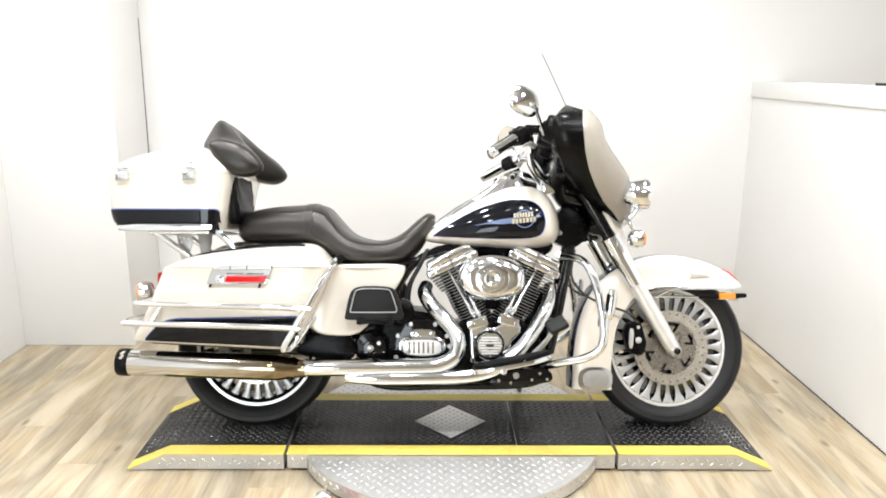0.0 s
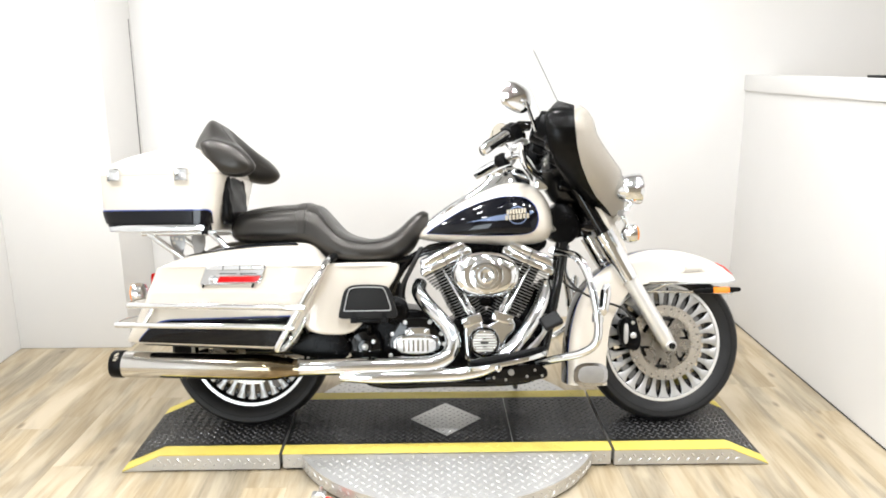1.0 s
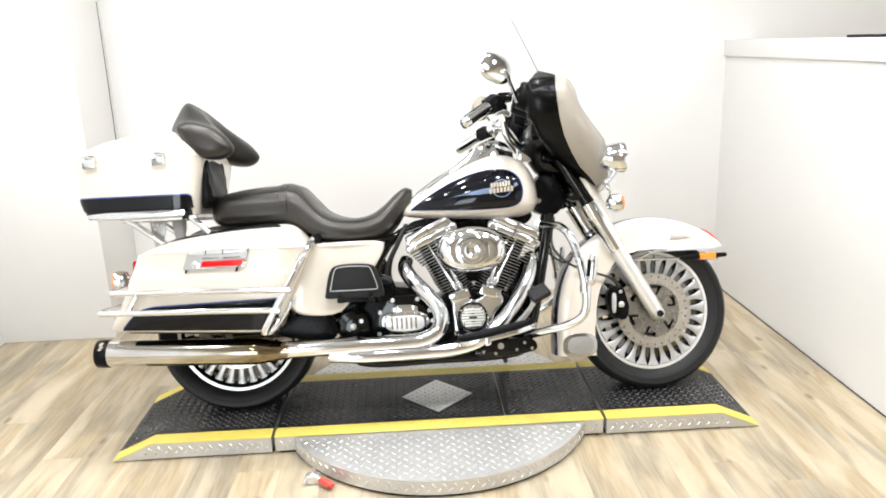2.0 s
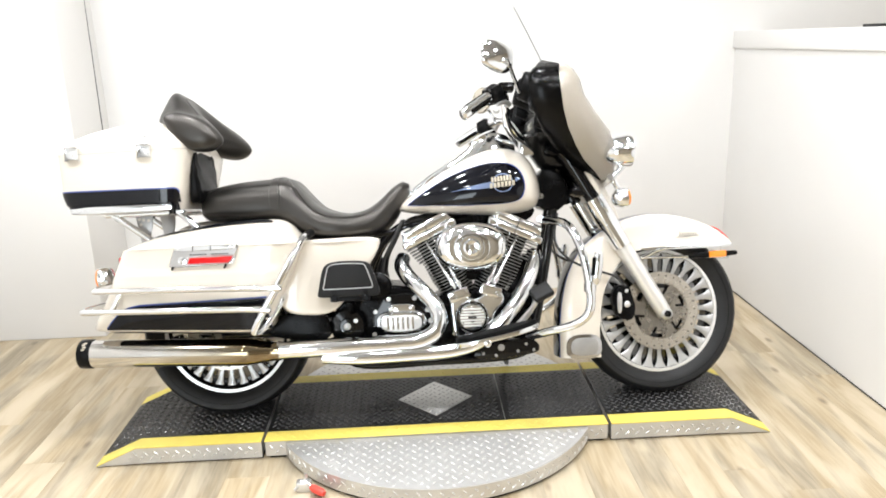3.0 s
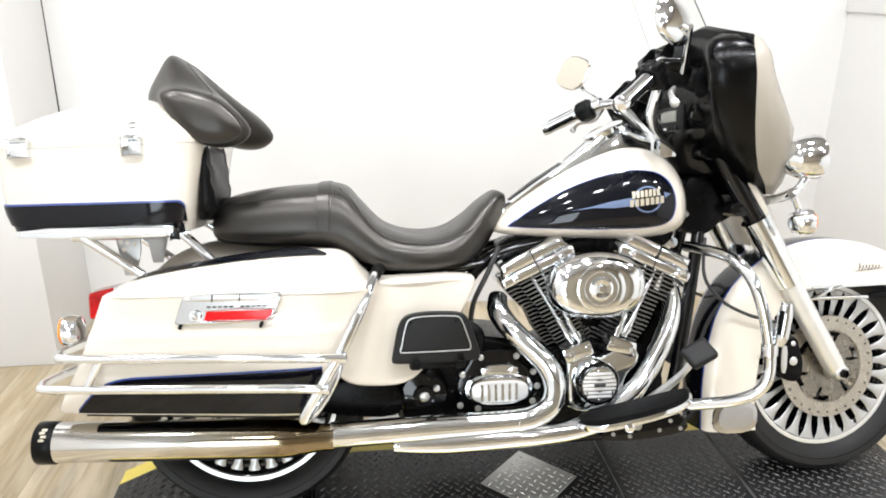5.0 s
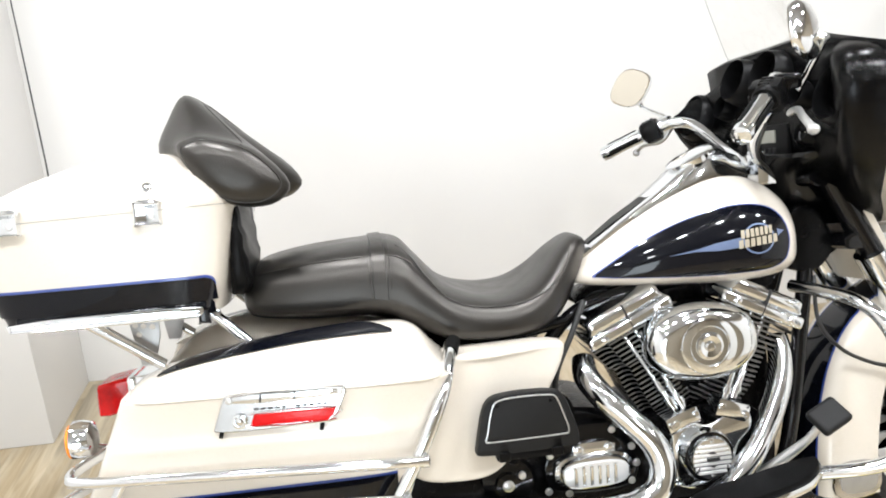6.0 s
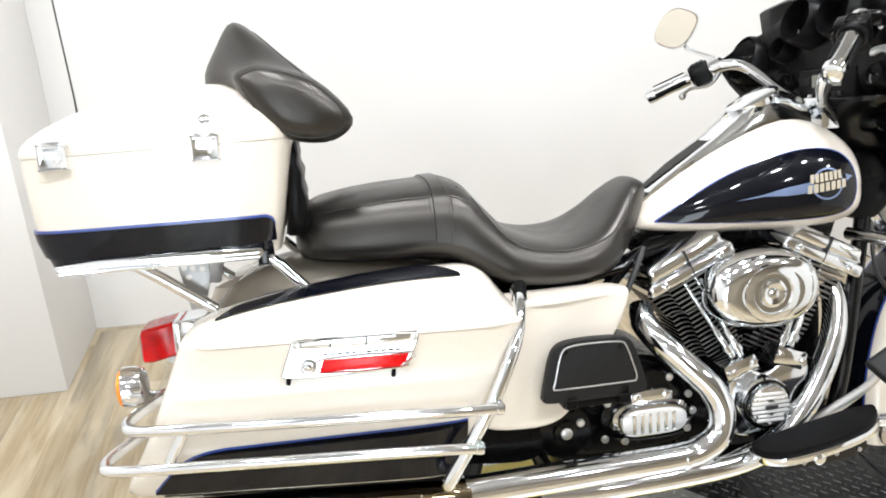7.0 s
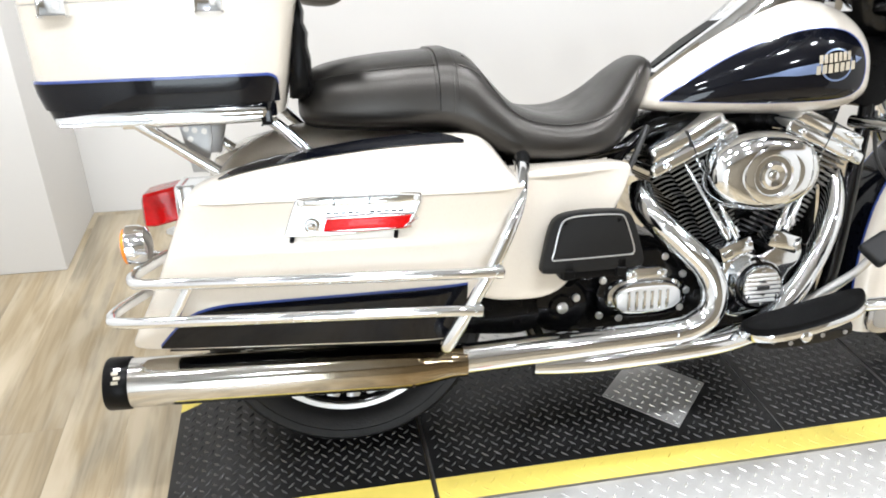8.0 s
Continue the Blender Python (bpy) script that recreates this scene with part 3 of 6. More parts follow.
# ---- front end ----
for sy in (-1, 1):
    leg = part("fork_leg", tube([(0.882, sy * 0.098, 0.300), (0.845, sy * 0.098, 0.362), (0.725, sy * 0.098, 0.568)], [0.025, 0.030, 0.031, 0.031], 20, 4), "fork", bike, "satin silver fork leg", STEER)
    part("axle_clamp", turned([(-0.026, 0.0), (-0.026, 0.016), (-0.02, 0.022), (0.026, 0.026), (0.03, 0)], (0.881, sy * 0.102, 0.300), Y * -1 if sy > 0 else Y, 20), "satin", leg)
    part("axle_nut", turned([(0, 0.013), (0.010, 0.013), (0.012, 0.009), (0.002, 0.008), (0.002, 0)], (0.880, sy * 0.126, 0.300), Y * sy, 6), "plastic", leg)
    part("fork_cover", tube([(0.728, sy * 0.098, 0.563), (0.665, sy * 0.098, 0.672), (0.622, sy * 0.098, 0.746)], [0.036, 0.040, 0.040], 20, 4), "chrome", leg, "chrome upper fork cover")
    part("fork_tube", tube([(0.63, sy * 0.098, 0.735), (0.56, sy * 0.098, 0.855), (0.50, sy * 0.098, 0.96)], 0.029, 16, 4), "gloss_black", leg, "black upper fork tube")
    cal = part("brake_caliper", slab([(0.748, 0.262), (0.795, 0.25), (0.812, 0.30), (0.800, 0.345), (0.79, 0.385), (0.742, 0.388), (0.722, 0.345), (0.728, 0.295)], sy * 0.055, sy * 0.112, 0.010, 2),
               "engine_black", bike, "black brake caliper", STEER @ pose(-0.043, 0, 0.028))
    part("caliper_face", slab([(0.735, 0.285), (0.752, 0.282), (0.757, 0.36), (0.738, 0.362)], sy * 0.110, sy * 0.1155, 0.002, 1), "satin", cal)
    bolt((0.775, sy * 0.110, 0.315), Y * sy, 0.012, 0.006, cal, "satin")
    bolt((0.775, sy * 0.110, 0.365), Y * sy, 0.007, 0.005, cal, "satin")
part("axle", turned([(-0.12, 0.0), (-0.12, 0.011), (0.12, 0.011), (0.12, 0)], (0.881, 0, 0.300), Y, 16), "satin", bike, at=STEER)
for z, u in ((0.775, 0.590), (0.93, 0.50)):
    part("fork_yoke", slab([(u - 0.05, z - 0.02), (u + 0.045, z - 0.02), (u + 0.045, z + 0.02), (u - 0.05, z + 0.02)], -0.115, 0.115, 0.008, 1), "gloss_black", bike, at=STEER)
# bright nacelle panel under the fairing
part("fork_nacelle", loft([[Vector((u0, y, z)) for u0, y in ((a - 0.006, -h), (a + 0.02, -h * 1.05), (a + 0.060, -h * 0.7), (a + 0.075, 0), (a + 0.060, h * 0.7), (a + 0.02, h * 1.05), (a - 0.006, h))]
                           for z, a, h in ((0.665, 0.675, 0.085), (0.72, 0.650, 0.105), (0.78, 0.620, 0.118), (0.845, 0.585, 0.118))], True), "pearl", bike, "pearl white fork nacelle", STEER)

# passing lamps, signals and their bar
bar = part("lamp_bar", tube([(0.660, -0.205, 0.815), (0.672, -0.12, 0.800), (0.680, 0, 0.795), (0.672, 0.12, 0.800), (0.660, 0.205, 0.815)], 0.013, 12), "chrome", bike, "chrome auxiliary lamp bar", STEER)
for sy in (-1, 1):
    c = Vector((0.716, sy * 0.19, 0.908))
    lamp = part("passing_lamp", turned([(-0.075, 0.0), (-0.074, 0.018), (-0.06, 0.038), (-0.035, 0.052), (0.0, 0.058), (0.018, 0.060), (0.024, 0.058), (0.018, 0.054), (0.016, 0)], c, (1, 0, 0.04), 32),
                "chrome", bike, "chrome bullet-shaped passing lamp", STEER)
    part("lens", turned([(0.014, 0.0), (0.022, 0.03), (0.018, 0.053), (0.010, 0.053), (0.010, 0)], c, (1, 0, 0.04), 32), "display", lamp, "clear fluted lens")
    part("stem", tube([(0.711, sy * 0.19, 0.855), (0.690, sy * 0.195, 0.832), (0.668, sy * 0.195, 0.814)], [0.014, 0.010, 0.013], 12, 4), "chrome", lamp)
    c = Vector((0.698, sy * 0.19, 0.737))
    sig = part("turn_signal", turned([(-0.030, 0), (-0.030, 0.016), (-0.020, 0.030), (0.0, 0.037), (0.020, 0.037), (0.022, 0.033), (0.022, 0)], c, (1, 0, 0.05), 28), "chrome", bike, "chrome bullet turn signal", STEER)
    part("lens", turned([(0.018, 0.033), (0.030, 0.028), (0.036, 0.012), (0.037, 0)], c, (1, 0, 0.05), 28), "amber_lens", sig, "amber lens")
    part("stem", tube([(0.692, sy * 0.19, 0.768), (0.678, sy * 0.195, 0.79), (0.668, sy * 0.195, 0.810)], 0.009, 10, 4), "chrome", sig)

# ---- fairing ----
#        height, half width, edge x, nose x
WING = [(0.815, 0.085, 0.652, 0.700), (0.845, 0.135, 0.618, 0.716), (0.885, 0.190, 0.566, 0.722), (0.935, 0.255, 0.522, 0.712), (0.99, 0.315, 0.485, 0.696), (1.05, 0.357, 0.462, 0.640),
        (1.11, 0.377, 0.452, 0.590), (1.165, 0.374, 0.449, 0.575), (1.205, 0.352, 0.450, 0.552), (1.235, 0.318, 0.450, 0.525)]
# the fairing stands turned a little with the bar
FAIRED = pose(0.014, 0, 0) @ Matrix.Translation(HEAD) @ Matrix.Rotation(radians(2.2), 4, Vector((-math.sin(RAKE), 0, math.cos(RAKE)))) @ Matrix.Translation(-HEAD)


def ear_drop(z, f):
    """The top edge falls towards the ears, more on the left, as the whole leans with the turned bar."""
    fall = 0.027 * max(0.0, (z - 1.15) / 0.085) ** 1.5 if f < 0 else 0.62 * max(0.0, z - 1.07)
    return z - fall * min(abs(f), 1.0) ** 3


rings = []
for z, h, e, nose in WING:
    rings.append([Vector((e + (nose - e) * (1 - abs(k / 12) ** 2.0), h * math.sin(k / 12 * math.pi / 2), ear_drop(z, math.sin(k / 12 * math.pi / 2)))) for k in range(-12, 13)])
bm = loft(rings, False, False)
bmesh.ops.solidify(bm, geom=bm.faces[:], thickness=0.004)
fairing = part("fairing", bm, "pearl", bike, "pearl white bat-wing fairing shell", FAIRED, angle=60)
rings = []
for z, h, e, nose in WING:
    p = 0.44 + 0.16 * max(0, (1.0 - z)) / 0.2 * 0.9
    d = float(np.interp(z, [0.815, 0.885, 0.935, 0.99, 1.05, 1.11, 1.165, 1.205, 1.235], [0.016, 0.046, 0.075, 0.090, 0.098, 0.102, 0.104, 0.082, 0.034]))
    side = [(e + 0.003, h - 0.001), (e - d * 0.45, h + 0.002), (e - d * 0.85, h - 0.006), (e - d, h - 0.022), (e - d * 0.93, h * 0.90 - 0.02), (min(e - d * 0.55, p), h * 0.82 - 0.02), (max(p - 0.03, e - d * 0.6), h * 0.55), (p - 0.03, h * 0.3)]
    line = [Vector((a, -b, ear_drop(z, -b / h))) for a, b in side] + [Vector((p - 0.03, 0, z))] + [Vector((a, b, ear_drop(z, b / h))) for a, b in side[::-1]]
    rings.append(line)
bm = loft(rings, False, False)
bmesh.ops.solidify(bm, geom=bm.faces[:], thickness=-0.004)
inner = part("inner_fairing", bm, "ear_black", bike, "black plastic inner fairing with gauge pods", FAIRED, angle=50)
# the hood that closes the top between panel and shell
z, h, e, nose = WING[-1]
hood = bmesh.new()


def ridge(y):
    """Height of the hood's top edge across the fairing, which leans with the turned bar."""
    return float(np.interp(y, [-0.366, -0.165, 0, 0.19, 0.302], [1.199, 1.257, 1.252, 1.249, 1.238]))


across_y = [-0.366 + 0.668 * k / 28 for k in range(29)]
front = [Vector((e + (nose - e) * max(0.0, 1 - (y / 0.318) ** 2) * 0.96, y, min(ridge(y) - 0.012, 1.226))) for y in across_y]
mid = [Vector((e - 0.020 + 0.020 * min(1.0, abs(y) / 0.34) ** 4, y, ridge(y))) for y in across_y]
back = [Vector((e - 0.032 + 0.026 * min(1.0, abs(y) / 0.34) ** 4, y, ridge(y) - 0.008)) for y in across_y]
low = [Vector((q.x + 0.010, q.y, q.z - 0.060)) for q in back]
base = [Vector((q.x, q.y, q.z - 0.050)) for q in front]
skin(hood, [list(r) for r in zip(front, mid, back, low, base)])
bevel_all(hood, 0.004, 2, 40)
part("hood", hood, "plastic", inner, "black top edge of the inner fairing", angle=60)


def gauge(y, z, r, deep, face, label):
    d = Vector((-1, 0, 0.32)).normalized()
    o = Vector((0.425, y, z))
    pod = part("gauge_pod", turned([(-0.03, r * 1.22), (deep * 0.5, r * 1.20), (deep, r * 1.10), (deep + 0.004, r * 1.03), (deep, r), (0.012, r * 0.97)], o, d, 32), "plastic", inner, label)
    bm = turned([(0.0, 0), (0.010, 0), (0.010, r * 0.98), (0.0, r * 0.98)], o, d, 32)
    part("dial", bm, face, pod, "dark dial")
    if face == "dial":
        part("bezel", turned([(0.010, r * 0.97), (0.014, r * 0.95), (0.014, r * 0.86), (0.010, r * 0.84)], o, d, 32, closed=True), "grey_steel", pod, "grey dial ring")
        part("needle", tube([o + d * 0.0125, o + d * 0.0125 + Vector((0.05 * r, 0.55 * r, 0.50 * r))], r * 0.035, 6, 1), "cream", pod)


for sy in (-1, 1):
    gauge(sy * 0.064, 1.168, 0.048, 0.058, "dial", "hooded round gauge")
    gauge(sy * 0.158, 1.115, 0.026, 0.040, "dial", "small hooded gauge")
    gauge(sy * 0.292, 1.100, 0.056, 0.050, "dark", "round loudspeaker recess")
    gauge(sy * 0.150, 1.035, 0.022, 0.020, "dial", "small round gauge")
radio = part("radio", box(0.405, 0.47, -0.095, 0.095, 0.985, 1.065, 0.006), "plastic", inner, "black radio unit")
part("radio_display", box(0.4015, 0.407, -0.052, 0.045, 1.022, 1.052, 0.002), "display", radio, "grey display")
for i in range(4):
    part("radio_button", box(0.401, 0.408, 0.052 + 0.010 * i, 0.059 + 0.010 * i, 1.03, 1.048, 0.002), "grey_rubber", radio)
for i in range(6):
    part("radio_button", box(0.401, 0.408, -0.055 + 0.018 * i, -0.042 + 0.018 * i, 0.998, 1.010, 0.002), "grey_rubber", radio)
part("lower_panel", loft([[Vector((a + 0.075 - 0.085 * math.sin(q) ** 0.7, -h * math.copysign(abs(math.cos(q)) ** 0.6, math.cos(q)), z)) for q in [math.pi * k / 16 for k in range(17)]]
                          for z, a, h in ((0.868, 0.462, 0.050), (0.880, 0.440, 0.064), (0.915, 0.418, 0.070), (0.945, 0.400, 0.078), (0.965, 0.388, 0.115), (0.985, 0.380, 0.165), (0.995, 0.385, 0.170))], True), "ear_black", inner, "black lower dash panel", angle=60)
bolt((0.512, -0.140, 0.915), (-0.5, -0.8, 0), 0.010, 0.008, inner, "satin")
# windshield
sheet = []
for i in range(13):
    f = i / 12
    wide = 0.178 - 0.030 * f ** 1.5 - 0.075 * max(0.0, (f - 0.80) / 0.20) ** 2.5
    sheet.append([Vector((0.462 - 0.108 * f - 0.034 * (k / 12) ** 2, wide * k / 12, 1.245 + 0.260 * f - 0.012 * (k / 12) ** 2 * f)) for k in range(-12, 13)])
bm = loft(sheet, False, False)
bmesh.ops.solidify(bm, geom=bm.faces[:], thickness=0.003)
shield = part("windshield", bm, "glass", bike, "clear acrylic windshield", FAIRED, angle=60)
shield.visible_shadow = False
for side in (0, -1):
    part("shield_edge", tube([r[side] for r in sheet[:11]], 0.0021 if side == 0 else 0.0007, 6, 1), "shield_edge", shield, "sawn edge of the clear sheet")
part("shield_trim", tube([(0.474, -0.165, 1.236), (0.494, -0.10, 1.240), (0.508, 0, 1.243), (0.494, 0.10, 1.240), (0.474, 0.165, 1.236)], [0.001, 0.004, 0.005, 0.004, 0.001], 8, 5, flat=1.6), "plastic", fairing, "black trim strip")

# ---- handlebar ----
hbar = part("handlebar", tube([(0.200, -0.342, 1.088), (0.255, -0.302, 1.118), (0.296, -0.264, 1.122), (0.306, -0.205, 1.086), (0.320, -0.130, 1.038), (0.366, -0.065, 0.992), (0.402, 0.0, 0.985), (0.402, 0.06, 0.985), (0.395, 0.14, 1.02),
                               (0.362, 0.24, 1.085), (0.315, 0.285, 1.095), (0.262, 0.315, 1.078), (0.212, 0.348, 1.052)], 0.0145, 14), "chrome", bike, "chrome handlebar")
for sy in (-1, 1):
    a, b = ((0.150, -0.385, 1.046), (0.238, -0.314, 1.108)) if sy < 0 else ((0.158, 0.385, 1.024), (0.245, 0.325, 1.068))
    a, b = Vector(a), Vector(b)
    d = (b - a).normalized()
    grip = part("grip", tube([a, a.lerp(b, 0.06), a.lerp(b, 0.5), b], [0.017, 0.0205, 0.0185, 0.0195], 18, 3), "chrome", hbar, "chrome and rubber grip")
    for k in range(3):
        ang = 2.1 * k + 0.5
        off = (d.orthogonal().normalized() * math.cos(ang) + d.cross(d.orthogonal().normalized()) * math.sin(ang)) * 0.0175
        part("rubber_band", tube([a.lerp(b, 0.15) + off, a.lerp(b, 0.92) + off], 0.0058, 8, 1), "pad_rubber", grip)
    part("grip_cap", turned([(0, 0.012), (0.004, 0.019), (0.014, 0.020), (0.016, 0.0)], a - d * 0.010, d, 18), "chrome", grip)
    s = b + d * 0.030
    sw = part("switch_housing", tube([b + d * 0.004, b + d * 0.012, s, b + d * 0.056], [0.024, 0.029, 0.031, 0.026], 14, 3), "plastic", hbar, "black switch housing")
    side_v = d.cross(Vector((0, 0, 1))).normalized()
    up_v = side_v.cross(d)
    frame_m = Matrix(((d.x, side_v.x, up_v.x, s.x), (d.y, side_v.y, up_v.y, s.y), (d.z, side_v.z, up_v.z, s.z), (0, 0, 0, 1)))
    part("switch_block", box(-0.020, 0.022, -0.033, 0.028, -0.034, 0.026, 0.007, 2, turn=frame_m), "plastic", sw)
    for k in range(3):
        part("switch", box(-0.014 + 0.012 * k, -0.006 + 0.012 * k, -0.014, 0.010, 0.024, 0.031, 0.002, 1, turn=frame_m), "plastic", sw)
        part("switch", box(-0.014 + 0.012 * k, -0.006 + 0.012 * k, -0.038, -0.031, -0.016, 0.006, 0.002, 1, turn=frame_m), "grey_rubber", sw)
    m = b + d * 0.072
    clamp = part("lever_clamp", tube([m - d * 0.010, m + d * 0.014], 0.021, 14, 1), "chrome", hbar, "chrome lever clamp")
    tipv = Vector((0.252, -0.448, 1.046)) if sy < 0 else a.lerp(b, 0.60) + Vector((0.034, 0.015, -0.030))
    lever = part("lever", tube([m + Vector((0.025, sy * 0.012, -0.012 + sy * 0.026 - 0.020)), m.lerp(tipv, 0.35) + Vector((0.020, 0, -0.022)), tipv.lerp(m, 0.25), tipv], [0.011, 0.008, 0.0072, 0.007, 0.008], 10, 4, flat=0.7), "satin", hbar, "polished control lever")
    part("lever_ball", turned([(-0.011, 0.0), (-0.008, 0.008), (0, 0.011), (0.008, 0.008), (0.011, 0)], tipv, (0, sy, 0), 14), "satin", lever)
    res = m + Vector((0.016, -sy * 0.002, 0.004))
    if sy < 0:
        part("fluid_reservoir", box(res.x - 0.026, res.x + 0.028, res.y - 0.028, res.y + 0.030, res.z - 0.016, res.z + 0.016, 0.008), "gloss_black", hbar, "black brake fluid reservoir")
    # mirror
    c = Vector((0.264, -0.402, 1.228)) if sy < 0 else Vector((0.270, 0.452, 1.212))
    head = pose(*c, 24 if sy > 0 else -12, 0 if sy > 0 else -8, 48 if sy > 0 else -46)
    outline = [((0.053 if sy > 0 else 0.074) * math.copysign(abs(math.cos(q)) ** 0.68, math.cos(q)) + 0.012 * math.sin(q), (0.060 if sy > 0 else 0.054) * math.copysign(abs(math.sin(q)) ** 0.75, math.sin(q))) for q in [2 * math.pi * k / 36 for k in range(36)]]
    shell = [[head @ Vector((x, sy * -p[0] * k, p[1] * k)) for p in outline] for k, x in ((0.98, -0.004), (1.0, 0.0), (0.97, 0.009), (0.80, 0.017), (0.45, 0.022), (0.05, 0.0235))]
    mir = part("mirror", loft(shell), "chrome", bike, "chrome-backed rear-view mirror", angle=50)
    part("mirror_glass", loft([[head @ Vector((x, sy * -p[0] * k, p[1] * k)) for p in outline] for k, x in ((0.95, -0.001), (0.95, -0.0065), (0.90, -0.008), (0.02, -0.008))]), "mirror", mir, "mirror glass", angle=4)
    joint = Vector((0.298, -0.420, 1.210)) if sy < 0 else c + Vector((0.040, 0.012, -0.058))
    foot = Vector((0.352, -0.255, 1.134)) if sy < 0 else m + Vector((0.012, 0, 0.014))
    part("stem", tube([joint + (joint - foot).normalized() * 0.006, foot], [0.0062, 0.0075], 12, 2), "chrome", mir)
    part("stem_joint", tube([joint, c.lerp(joint, 0.55), c + Vector((0.014, 0, 0))], [0.0065, 0.007, 0.010], 12, 3), "chrome", mir)
part("bar_riser", box(0.375, 0.43, -0.05, 0.05, 0.925, 1.0, 0.010), "chrome", hbar, "chrome riser clamp")
for sy in (-1, 1):
    bolt((0.402, sy * 0.028, 0.998), (0, 0, 1), 0.008, 0.008, hbar)
    part("control_cable", tube([(0.308 if sy < 0 else 0.345, sy * 0.20, 1.066), (0.340 if sy < 0 else 0.385, sy * 0.11, 1.000), (0.405, sy * 0.055, 0.955), (0.46, sy * 0.04, 0.90)], 0.004, 8), "wire", hbar)

# ---- tank ----
TANK = [(-0.108, 0.752, 0.740, 0.030), (-0.085, 0.772, 0.731, 0.080), (-0.035, 0.808, 0.722, 0.122), (0.065, 0.874, 0.713, 0.162), (0.163, 0.925, 0.707, 0.186), (0.252, 0.957, 0.702, 0.197),
        (0.328, 0.955, 0.703, 0.194), (0.387, 0.926, 0.711, 0.170), (0.421, 0.880, 0.729, 0.124), (0.440, 0.833, 0.762, 0.060)]


def tank_side(u, w):
    """Half the tank's width at x = u, z = w."""
    hi, lo, h = tank_at(u)
    wide = lo + 0.36 * (hi - lo)
    f = (w - wide) / ((hi - wide) if w > wide else (wide - lo))
    return h * max(0.0, 1 - abs(f) ** 2.6) ** (1 / 2.1)


rings = []
stations = [q[0] for q in TANK]
fine = sorted(set([round(a + (b - a) * k / 4, 5) for a, b in zip(stations, stations[1:]) for k in range(5)]))
smooth_hi = {k: smooth_line([(q[0], q[k], 0) for q in TANK], 12) for k in (1, 2, 3)}


def tank_at(u):
    return [float(np.interp(u, [p.x for p in smooth_hi[k]], [p.y for p in smooth_hi[k]])) for k in (1, 2, 3)]


for u in fine:
    hi, lo, h = tank_at(u)
    wide = lo + 0.36 * (hi - lo)
    ring = []
    for k in range(40):
        a = 2 * math.pi * k / 40
        c, s_ = math.cos(a), math.sin(a)
        v = h * math.copysign(abs(c) ** (2 / 2.1), c)
        w = wide + ((hi - wide) if s_ > 0 else (wide - lo)) * math.copysign(abs(s_) ** (2 / 2.6), s_)
        ring.append(Vector((u, v, w)))
    rings.append(ring)
tank = part("fuel_tank", loft(rings), "pearl", bike, "pearl white fuel tank with black side panels", angle=60)
TEAR = [(-0.052, 0.762), (0.057, 0.832), (0.15, 0.872), (0.245, 0.894), (0.318, 0.886), (0.357, 0.850), (0.365, 0.792), (0.328, 0.751), (0.186, 0.744), (0.05, 0.749), (-0.035, 0.753)]


def tank_decal(outline, inner_scale, outer_scale, lift, sy, steps=6, centre=(0.20, 0.805)):
    bm = bmesh.new()
    rings = []
    for i in range(steps + 1):
        k = inner_scale + (outer_scale - inner_scale) * i / steps
        ring = []
        for p in outline:
            u, w = centre[0] + (p.x - centre[0]) * k, centre[1] + (p.y - centre[1]) * k
            ring.append(Vector((u, sy * (tank_side(u, w) + lift), w)))
        rings.append(ring)
    skin(bm, rings, True, False)
    return bm


tear = smooth_line([(a, b, 0) for a, b in TEAR], 6, True)
for sy in (-1, 1):
    panel = part("tank_panel", tank_decal(tear, 0.001, 1.0, 0.0022, sy, 10), "black_paint", tank, "teardrop black panel", angle=80)
    part("pinstripe", tank_decal(tear, 0.996, 1.018, 0.0026, sy, 2), "blue_line", tank, "blue pinstripe round the panel", angle=80)
    # winged round badge, drawn as plain shapes
    ring = smooth_line([(0.287 + 0.038 * math.cos(q), 0.820 + 0.034 * math.sin(q), 0) for q in [2 * math.pi * k / 16 for k in range(16)]], 2, True)
    badge = part("badge_ring", tank_decal(ring, 0.88, 1.0, 0.0036, sy, 2, (0.287, 0.820)), "grey_blue", panel, "grey-blue ring and wing badge")
    for z0, z1, u0, u1 in ((0.827, 0.845, 0.246, 0.322), (0.806, 0.824, 0.240, 0.334)):
        n = 7
        for k in range(n):
            ua = u0 + (u1 - u0) * k / n
            ub = ua + (u1 - u0) / n * 0.74
            sl = [(ua, z0), (ub, z0), (ub, z1), (ua, z1)]
            part("badge_bar", tank_decal([Vector((a, b + 0.10 * (a - 0.29), 0)) for a, b in sl], 0.05, 1.0, 0.0046, sy, 1, ((ua + ub) / 2, (z0 + z1) / 2 + 0.10 * ((ua + ub) / 2 - 0.29))), "cream", panel)
    wing = [Vector(p) for p in ((0.248, 0.826, 0), (0.190, 0.8165, 0), (0.150, 0.806, 0), (0.09, 0.794, 0), (0.150, 0.801, 0), (0.200, 0.800, 0), (0.246, 0.804, 0))]
    part("badge_wing", tank_decal(wing, 0.02, 1.0, 0.0036, sy, 2, (0.20, 0.811)), "grey_blue", panel)
    part("badge_tip", tank_decal([Vector((0.332, 0.838, 0)), Vector((0.352, 0.832, 0)), Vector((0.334, 0.822, 0))], 0.02, 1.0, 0.0036, sy, 1, (0.338, 0.831)), "grey_blue", panel)
